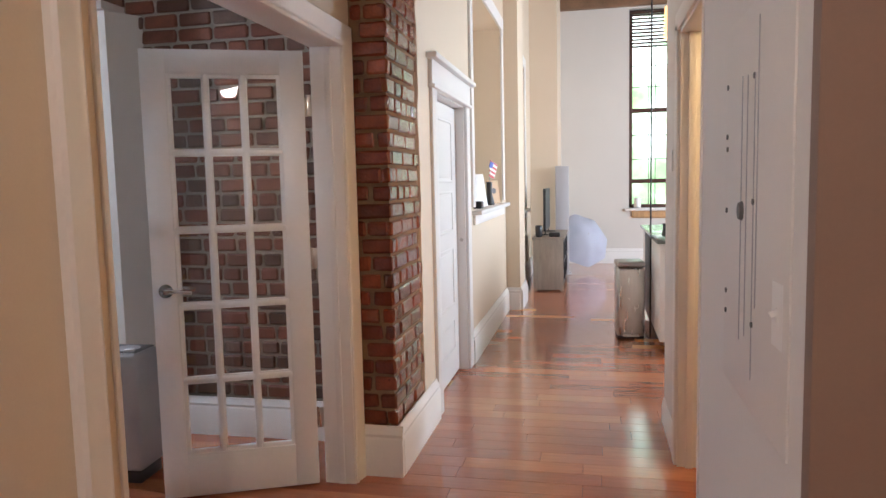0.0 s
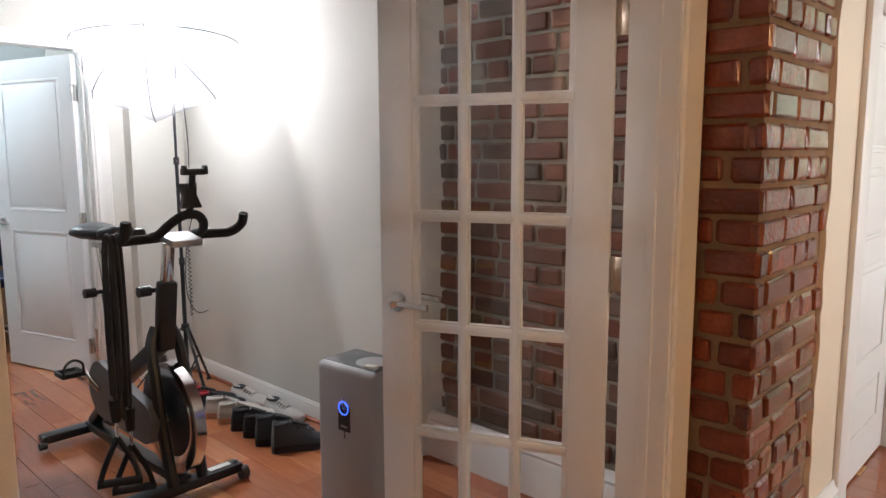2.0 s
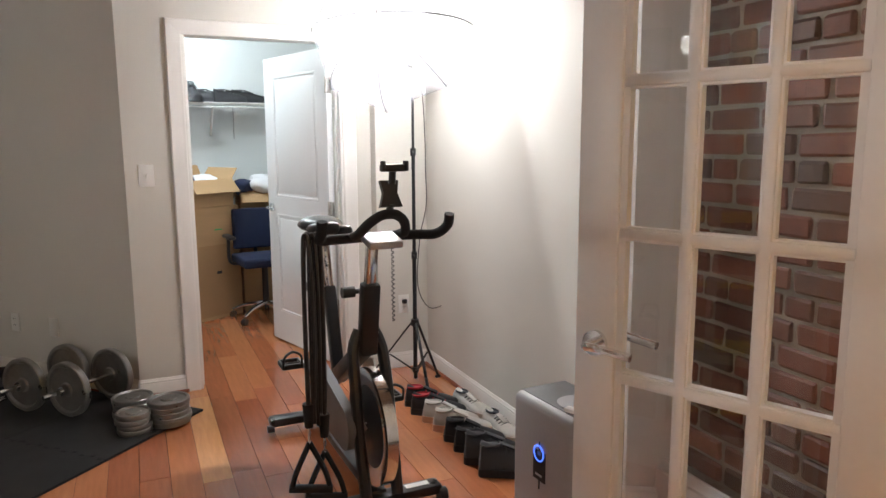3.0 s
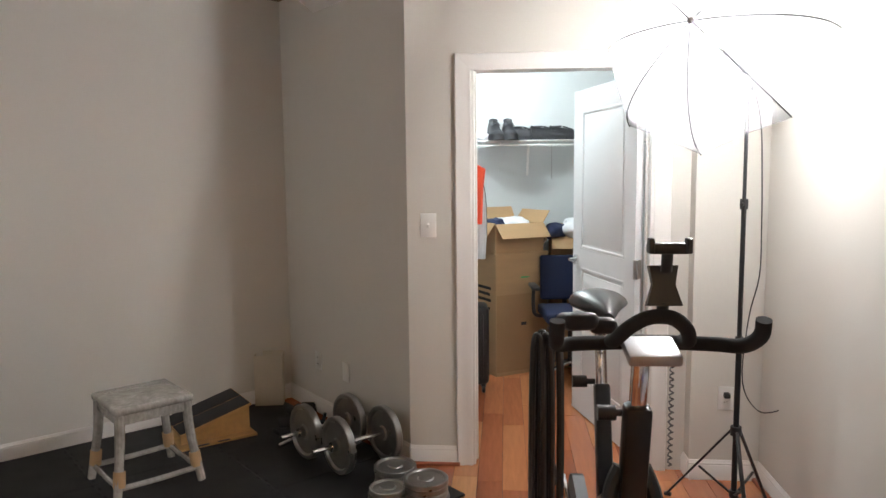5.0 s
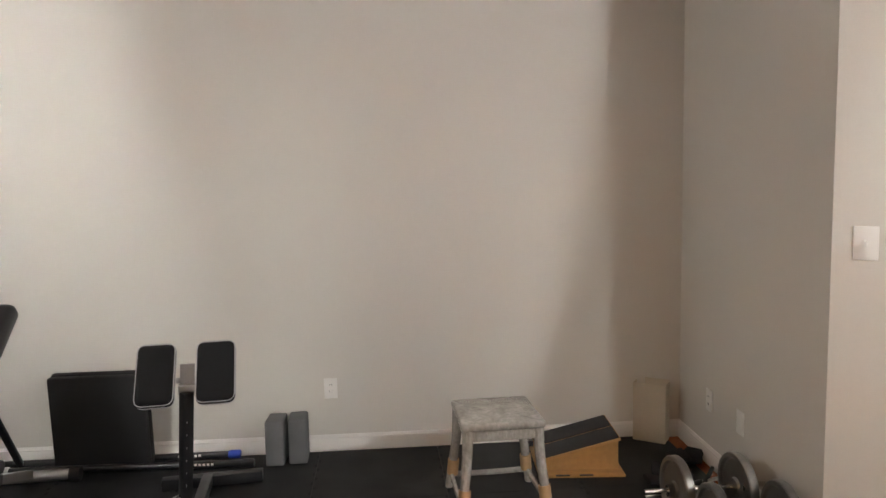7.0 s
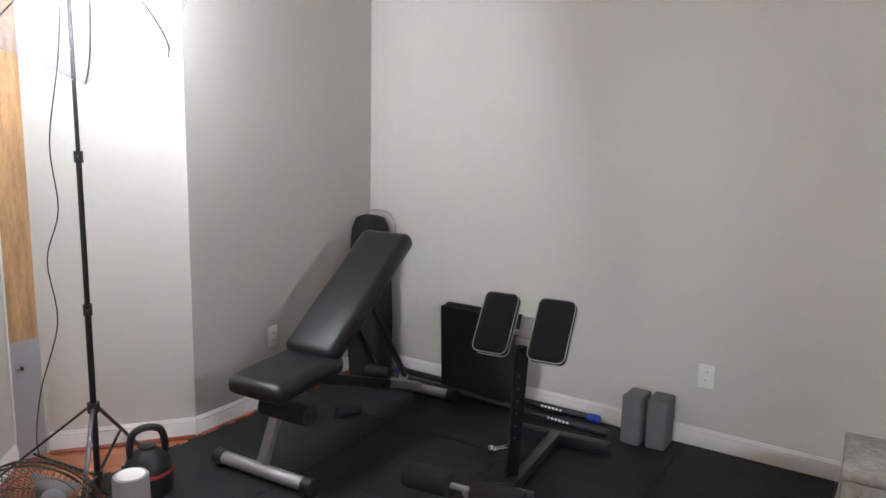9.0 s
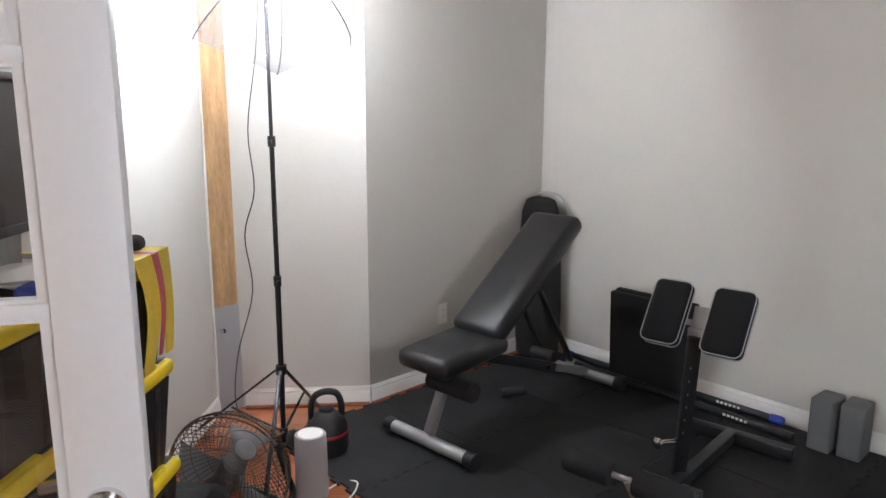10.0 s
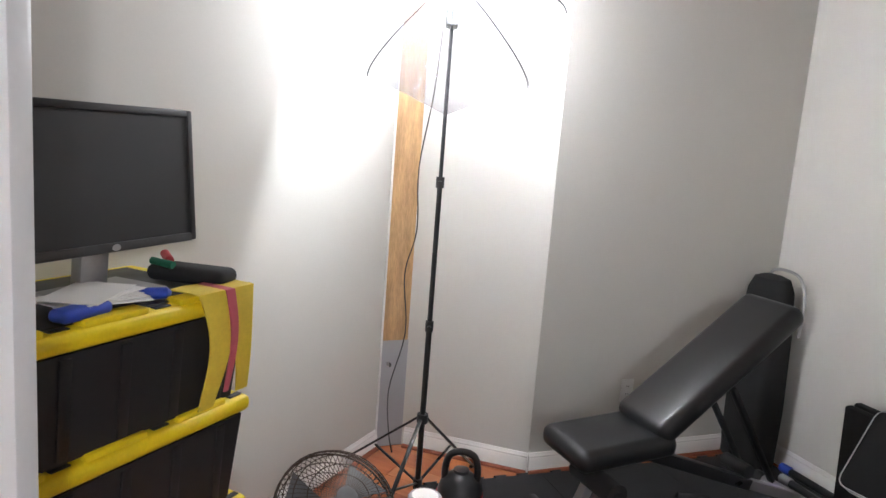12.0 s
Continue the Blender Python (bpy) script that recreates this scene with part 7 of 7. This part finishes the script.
for y in (-0.45, 0.0, 0.45):
    bm = BM()
    for dy in (-0.21, 0.21):
        box(bm, (0.185, y + dy, 0.365), (0.02, 0.03, 0.58), bev=0.002)
    for z in (0.09, 0.365, 0.64):
        box(bm, (0.185, y, z), (0.02, 0.39, 0.03), bev=0.002)
    part("door_frame", bm, BLACK, t)
for x in (-0.17, 0.17):
    for y in (-0.66, 0.66):
        bm = BM()
        box(bm, (x, y, 0.02), (0.04, 0.04, 0.045), bev=0.003)
        part("foot", bm, GREYWOOD, t)
t = thing("television", "thin black television standing on the media cabinet", "television", pose(-0.74, 10.0, 0.70, 0, 0, 90))
bm = BM()
box(bm, (0, 0, 0.34), (1.0, 0.03, 0.56), bev=0.006)
part("panel", bm, BLACK, t)
bm = BM()
box(bm, (0, -0.0165, 0.34), (0.97, 0.003, 0.53))
part("screen", bm, SCREEN, t)
for x in (-0.35, 0.35):
    bm = BM()
    beam(bm, (x, -0.1, 0.006), (x, 0.1, 0.006), 0.02, 0.012, 0.003)
    beam(bm, (x, 0, 0.01), (x, 0, 0.08), 0.02, 0.012, 0.003)
    part("foot", bm, BLACK, t)
t = thing("router_box", "small black box on the media cabinet", "router", pose(-0.60, 9.36, 0.70))
bm = BM()
box(bm, (0, 0, 0.03), (0.14, 0.12, 0.055), bev=0.012, seg=3)
part("shell", bm, BLACK, t)
t = thing("black_mug", "black pot on the media cabinet", "pot", pose(-0.80, 9.33, 0.70))
bm = BM()
lathe(bm, [(0.035, 0), (0.045, 0.02), (0.048, 0.14), (0.042, 0.15), (0.04, 0.14), (0.01, 0.03)], 20)
part("body", bm, BLACK, t)
t = thing("grey_panel", "tall grey flat panel standing behind the cabinet", "panel", pose(-0.57, 11.0, 0, 0, 0, 8))
bm = BM()
box(bm, (0, 0, 0.83), (0.20, 0.05, 1.62), bev=0.008)
part("panel", bm, GREYPLASTIC, t)
bm = BM()
box(bm, (0, 0, 0.011), (0.26, 0.24, 0.022), bev=0.006)
part("foot", bm, GREYPLASTIC, t)
# open white umbrella resting on the floor
t = thing("white_umbrella", "open white photo umbrella resting on the floor", "umbrella", pose(-0.29, 11.45, 0.475, 0, 62, -60))
CLOTH = material("thin_white_nylon", (0.70, 0.73, 0.84), 0.6, var=0.04, bump=0.05)
R, dp = 0.46, 0.24
bm = BM()
apex = bm.verts.new((0, 0, dp))
rings = []
for i in range(1, 6):
    f = i / 5
    rings.append([bm.verts.new((R * f * (1 - 0.07 * f * math.sin(math.pi * ((j % 4) / 4))) * math.cos(2 * math.pi * j / 32), R * f * (1 - 0.07 * f * math.sin(math.pi * ((j % 4) / 4))) * math.sin(2 * math.pi * j / 32), dp * (1 - f ** 2))) for j in range(32)])
for j in range(32):
    bm.faces.new((apex, rings[0][j], rings[0][(j + 1) % 32]))
for a, b in zip(rings, rings[1:]):
    for j in range(32):
        bm.faces.new((a[j], b[j], b[(j + 1) % 32], a[(j + 1) % 32]))
bmesh.ops.solidify(bm, geom=bm.faces[:], thickness=0.002)
part("canopy", bm, CLOTH, t)
for j in range(8):
    a = 2 * math.pi * j / 8
    bm = BM()
    tube(bm, [(R * f * math.cos(a), R * f * math.sin(a), dp * (1 - f * f) - 0.006) for f in (0, 0.25, 0.5, 0.75, 1.0)], 0.0025, seg=5, n=2)
    part("rib", bm, STEEL, t)
bm = BM()
rod(bm, (0, 0, -0.35), (0, 0, dp + 0.02), 0.005, seg=8)
part("shaft", bm, STEEL, t)

t = thing("trash_can", "tall stainless steel step trash can on the hall floor", "trash can", pose(0.205, 6.745, 0, 0, 0, 3))
bm = BM()
box(bm, (0, 0, 0.33), (0.245, 0.30, 0.62), bev=0.03, seg=4)
part("body", bm, STEEL, t)
bm = BM()
box(bm, (0, 0, 0.012), (0.235, 0.29, 0.024), bev=0.008)
part("base", bm, BLACK, t)
bm = BM()
box(bm, (0, 0, 0.668), (0.25, 0.305, 0.05), bev=0.018, seg=3)
part("lid", bm, GREYMETAL, t, "pale grey lid")
bm = BM()
box(bm, (0, -0.16, 0.03), (0.14, 0.04, 0.016), bev=0.005)
part("pedal", bm, STEEL, t)

t = thing("kitchen_cabinet", "white kitchen drawer cabinet at the end of a counter", "cabinet", pose(0.80, 7.0, 0))
bm = BM()
box(bm, (0, 0, 0.50), (0.78, 1.9, 0.80), bev=0.004)
part("body", bm, TRIM, t)
bm = BM()
box(bm, (0.03, 0, 0.05), (0.70, 1.84, 0.10))
part("plinth", bm, BLACK, t)
for i, z in enumerate((0.22, 0.42, 0.60, 0.79)):
    bm = BM()
    box(bm, (0, -0.957, z), (0.70, 0.018, 0.17), bev=0.004)
    d_ = part("drawer_front", bm, TRIM, t)
    bm = BM()
    rod(bm, (-0.06, -0.985, z), (0.06, -0.985, z), 0.005)
    part("drawer_handle", bm, STEEL, d_)
bm = BM()
box(bm, (-0.395, 0.2, 0.50), (0.02, 0.6, 0.78), bev=0.003)
part("dishwasher_front", bm, BLACK, t, "black appliance front")
bm = BM()
box(bm, (0.80, 7.0, 0.92), (0.84, 1.97, 0.03), bev=0.005)
tagged(new("countertop", mesh_from("countertop", bm, material("grey_stone_top", (0.16, 0.19, 0.18), 0.15, var=0.25, scale=9, fine=120, bump=0.02))),
       "dark grey polished stone countertop", "countertop")
t = thing("black_cup", "small black pot on the counter", "cup", pose(0.50, 6.5, 0.935))
bm = BM()
lathe(bm, [(0.035, 0), (0.04, 0.01), (0.028, 0.05), (0.03, 0.09), (0.04, 0.10), (0.036, 0.104), (0.005, 0.10)], 20)
part("body", bm, BLACK, t)
bm = BM()
rod(bm, (0.39, 6.75, 0.0), (0.39, 6.75, 3.9), 0.008, seg=10)
tagged(new("black_pole", mesh_from("black_pole", bm, BLACK)), "thin black pole beside the counter", "pole")
t = thing("pendant_lamp", "yellow glowing pendant lamp shade over the counter", "pendant lamp", pose(0.76, 8.3, 2.92))
bm = BM()
lathe(bm, [(0.12, 0), (0.115, 0.34)], 28, close=False)
bmesh.ops.solidify(bm, geom=bm.faces[:], thickness=0.003)
part("shade", bm, glow("amber_shade", (1.0, 0.72, 0.32), 0.9), t)
bm = BM()
rod(bm, (0, 0, 0.34), (0, 0, HIGH - 2.92), 0.006, seg=8)
lathe(bm, [(0.02, 0.30), (0.118, 0.335), (0.02, 0.345)], 20)
part("cord", bm, BLACK, t)

# things on the niche sill
SZ = 1.206
t = thing("photo_frame", "pale framed card standing on the niche sill", "picture frame", pose(HX - 0.05, 7.42, SZ, -8, 0, 55))
bm = BM()
box(bm, (0, 0, 0.12), (0.16, 0.015, 0.24), bev=0.003)
part("frame", bm, material("blond_wood", (0.55, 0.38, 0.22), 0.5, var=0.12, bump=0.05), t)
bm = BM()
lathe(bm, [(0.001, 0), (0.03, 0), (0.03, 0.002), (0.001, 0.002)], 24, pose(0, -0.008, 0.13, 90, 0, 0))
part("seal", bm, DARKGREY, t)
t = thing("photo_frame", "white card leaning on the niche sill", "picture frame", pose(HX - 0.05, 6.55, SZ, -10, 0, 60))
bm = BM()
box(bm, (0, 0, 0.15), (0.17, 0.012, 0.30), bev=0.003)
part("card", bm, WHITEP, t)
t = thing("desk_flag", "small striped flag on a stick in a black holder", "flag", pose(HX - 0.04, 6.98, SZ, 0, 0, 60))
bm = BM()
lathe(bm, [(0.045, 0), (0.05, 0.01), (0.03, 0.10), (0.028, 0.22), (0.01, 0.225)], 18)
part("holder", bm, BLACK, t)
bm = BM()
rod(bm, (0, 0, 0.2), (0.03, 0, 0.42), 0.004, seg=8)
part("stick", bm, GREYMETAL, t)
for i in range(7):
    bm = BM()
    box(bm, (0.075 - i * 0.0065, -0.004 * (i % 2), 0.40 - i * 0.021), (0.12 - 0.006 * i, 0.004, 0.0195), (0, 22, 0))
    part("stripe", bm, RED if i % 2 == 0 else WHITEP, t)
bm = BM()
box(bm, (0.03, -0.004, 0.385), (0.05, 0.006, 0.06), (0, 22, 0))
part("canton", bm, BLUE, t)
t = thing("black_box", "small black box on the niche sill", "box", pose(HX - 0.03, 6.15, SZ))
bm = BM()
box(bm, (0, 0, 0.03), (0.10, 0.12, 0.06), bev=0.008)
part("shell", bm, BLACK, t)
t = thing("glass_jar", "small clear jar on the window sill", "jar", pose(0.62, FY - 0.0, WZ0 + 0.003))
bm = BM()
lathe(bm, [(0.05, 0), (0.06, 0.01), (0.06, 0.15), (0.05, 0.17), (0.045, 0.16), (0.05, 0.02)], 22)
part("jar_glass", bm, WHITEP, t)

# ---- floor, bricks: many small pieces ----
random.seed(11)
fl = thing("floor", "glossy reddish hardwood plank floor", "floor", kind="structure")
bm = BM()
box(bm, (-1.4, 5.2, -0.04), (13.2, 15.6, 0.06))
part("subfloor", bm, SUBFLOOR, fl)
PW = 0.127
shared = {}


def plank_mesh(length):
    key = round(length, 1)
    if key not in shared:
        b = BM()
        box(b, (0, 0, -0.006), (key - 0.0014, PW - 0.0013, 0.012), bev=0.0009, seg=1)
        shared[key] = mesh_from("plank", b, PLANK, smooth=False)
    return shared[key]


rest = BM()
y = -2.4
count = 0
while y < 12.9:
    x = -7.9 + random.uniform(-0.8, 0)
    while x < 5.0:
        ln = round(random.uniform(0.5, 1.3), 1)
        cx, cy = x + ln / 2, y + PW / 2
        near = (-5.6 < cx < -1.0 and 1.9 < cy < 3.8) or (-1.4 < cx < 0.7 and 2.7 < cy < 9.0) or (-2.3 < cx < -1.3 and -1.0 < cy < 0.4)
        if near and count < 300:
            ob = new("plank", plank_mesh(ln))
            ob.location = (cx, cy, 0)
            ob.parent = fl
            count += 1
        else:
            vs = bmesh.ops.create_cube(rest, size=1, matrix=Matrix.Translation((cx, cy, -0.006)) @ Matrix.Diagonal((ln - 0.0014, PW - 0.0013, 0.012, 1)))
        x += ln
    y += PW
part("planks", rest, PLANKS, fl, kind="stuff")

# foam floor tiles with interlocking edges
MU0, MU1, MV0, MV1 = -4.80, -0.80, -3.56, -1.62
UV = Matrix(((R2, R2, 0, 0), (-R2, R2, 0, 0), (0, 0, 1, 0), (0, 0, 0, 1)))
mat_thing = thing("gym_floor_mat", "black interlocking foam floor tiles under the gym equipment", "floor mat", UV)
NU, NV = 6, 3
su, sv = (MU1 - MU0) / NU, (MV1 - MV0) / NV


def toothed(a, b, depth, inner):
    """Points from a to b with dovetail teeth, to the right of the way where depth > 0."""
    a, b = Vector(a), Vector(b)
    d = b - a
    length = d.length
    d = d / length
    nrm = Vector((d.y, -d.x))
    nt = int(length / 0.055)
    s = length / nt
    out = [a]
    for i in range(nt):
        if i % 2 == 1:
            p0, p1 = a + d * (i * s), a + d * ((i + 1) * s)
            out += [p0 + d * 0.008, p0 - d * 0.004 + nrm * depth, p1 + d * 0.004 + nrm * depth, p1 - d * 0.008]
    return out


for i in range(NU):
    for j in range(NV):
        u0, u1, v0, v1 = MU0 + i * su, MU0 + (i + 1) * su, MV0 + j * sv, MV0 + (j + 1) * sv
        g = 0.0012
        u0, u1, v0, v1 = u0 + g, u1 - g, v0 + g, v1 - g
        pts = []
        pts += [Vector((u0, v0))] if j else [Vector((u0, v0))]
        pts += [Vector((u1, v0))]
        pts += toothed((u1, v0), (u1, v1), 0.0 if i < NU - 1 else 0.018, 0)[1:] if i == NU - 1 else []
        pts += [Vector((u1, v1))]
        pts += toothed((u1, v1), (u0, v1), 0.0 if j < NV - 1 else 0.018, 0)[1:] if j == NV - 1 and i > 2 else []
        pts += [Vector((u0, v1))]
        bm = BM()
        prism(bm, [(p.x, p.y) for p in pts], 0.0005, 0.0125)
        part("foam_tile", bm, RUBBER, mat_thing)
# zipper-like joints between tiles
for i in range(1, NU):
    bm = BM()
    u = MU0 + i * su
    n = 34
    for k_ in range(n):
        v = MV0 + (k_ + 0.5) * (MV1 - MV0) / n
        box(bm, (u + (0.008 if k_ % 2 else -0.008), v, 0.0130), (0.014, 0.024, 0.0022), bev=0.0008, seg=1)
    part("tile_joint", bm, BLACKMATTE, mat_thing, kind="stuff")

# bricks
BL, BH, BD, JT = 0.205, 0.069, 0.05, 0.016
bshared = {}


def brick_mesh(length, mat):
    key = (round(length, 2), mat.name, random.randrange(3))
    if key not in bshared:
        b = BM()
        box(b, (0, 0, 0), (key[0], BD, BH), bev=0.008, seg=1)
        for v in b.verts:
            v.co += Vector((random.uniform(-1, 1) * 0.004, random.uniform(-1, 1) * 0.002, random.uniform(-1, 1) * 0.003))
        bshared[key] = mesh_from("brick", b, mat, smooth=False)
    return bshared[key]


def brick_field(parent, length, z0, z1, m, mat, mortar_mat, limit, ragged=0.0, back=0.012):
    """Courses of bricks in the local xz plane from x = 0 to length, their faces at y = 0, facing -y."""
    done, row, z = 0, 0, z0
    extra = BM()
    extras = 0
    while z + BH < z1:
        x = -random.uniform(0, 0.2) if row % 2 else -random.uniform(0.08, 0.28)
        header_row = row % 5 == 3
        end = length - (random.uniform(0, ragged) if ragged else 0)
        while x < end - 0.02:
            ln = (0.1 if header_row else random.choice((0.205, 0.205, 0.19, 0.215, 0.1)))
            a, b = max(x, 0), min(x + ln, end)
            if b - a > 0.03:
                place = m @ pose((a + b) / 2, BD / 2 + random.uniform(-0.004, 0.004), z + BH / 2, random.uniform(-0.7, 0.7), random.uniform(-0.6, 0.6), 0)
                if done < limit:
                    ob = new("brick", brick_mesh(round(b - a, 2), mat))
                    ob.matrix_basis = place
                    ob.parent = parent
                    done += 1
                else:
                    bmesh.ops.create_cube(extra, size=1, matrix=place @ Matrix.Diagonal((b - a, BD, BH, 1)))
                    extras += 1
            x += ln + JT
        z += BH + JT
        row += 1
    if extras:
        mm = material(mat.name + "_far", (0.3, 0.1, 0.06), 0.55, var=0.3, scale=14, fine=120, bump=0.5, depth=0.006, ramp=BRICKRAMP, island=True)
        part("bricks", extra, mm, parent, kind="stuff")
    else:
        extra.free()


random.seed(21)
bw = thing("wall_brick", "exposed old red brick wall with rough pale mortar", "brick wall", kind="structure")
brick_field(bw, EX0 - NX - 0.004, 0.22, 3.05, pose(NX + 0.004, BY - 0.004, 0), BRICK, MORTARGREY, 298)
bm = BM()
prism(bm, [(-4.9, BY - 0.01), (NX, BY - 0.01), (NX, BY + 0.02), (-4.9, BY + 0.02)], 2.48, 3.05)
part("upper_wall", bm, BRICK, bw)

# brick pier between the doors, sealed and glossy
pier = thing("brick_pier", "sealed glossy red brick pier with rough mortar joints", "brick pier", kind="structure")
PY0, PX1 = 3.425, HX - 0.004
bm = BM()
prism(bm, [(EX1 - 0.02, PY0 + 0.012), (PX1 - 0.012, PY0 + 0.012), (PX1 - 0.012, 4.06), (EX1 - 0.02, 4.06)], 0, HIGH)
part("mortar_core", bm, MORTAR, pier)
# hall face of the pier, then the narrow face towards the foyer
brick_field(pier, 0.60, 0.25, 3.4, pose(PX1, PY0 + 0.006, 0, 0, 0, 90), BRICKGLOSS, MORTAR, 180, ragged=0.09)
brick_field(pier, PX1 - EX1 - 0.012, 0.25, 3.4, pose(EX1 + 0.012, PY0, 0), BRICKGLOSS, MORTAR, 110)

# plaster edge left ragged over the bricks
random.seed(31)
bm = BM()
pts_l, pts_r = [], []
z = 0.25
while z < 3.4:
    w = 0.05 * noise.noise(Vector((0.3, 1.7, z * 2.2))) + 0.018 * noise.noise(Vector((2.3, 0.7, z * 14)))
    pts_l.append((3.985 + w, z))
    z += 0.05
rings = []
for y_, z_ in pts_l:
    rings.append([Vector((HX - 0.02, y_, z_)), Vector((HX + 0.002, y_ + 0.004, z_)), Vector((HX + 0.004, y_ + 0.02, z_)), Vector((HX + 0.003, 4.30, z_)), Vector((HX - 0.02, 4.30, z_))])
loft(bm, rings)
part("plaster_edge", bm, HALLWALL, pier, "ragged cream plaster edge over the bricks")
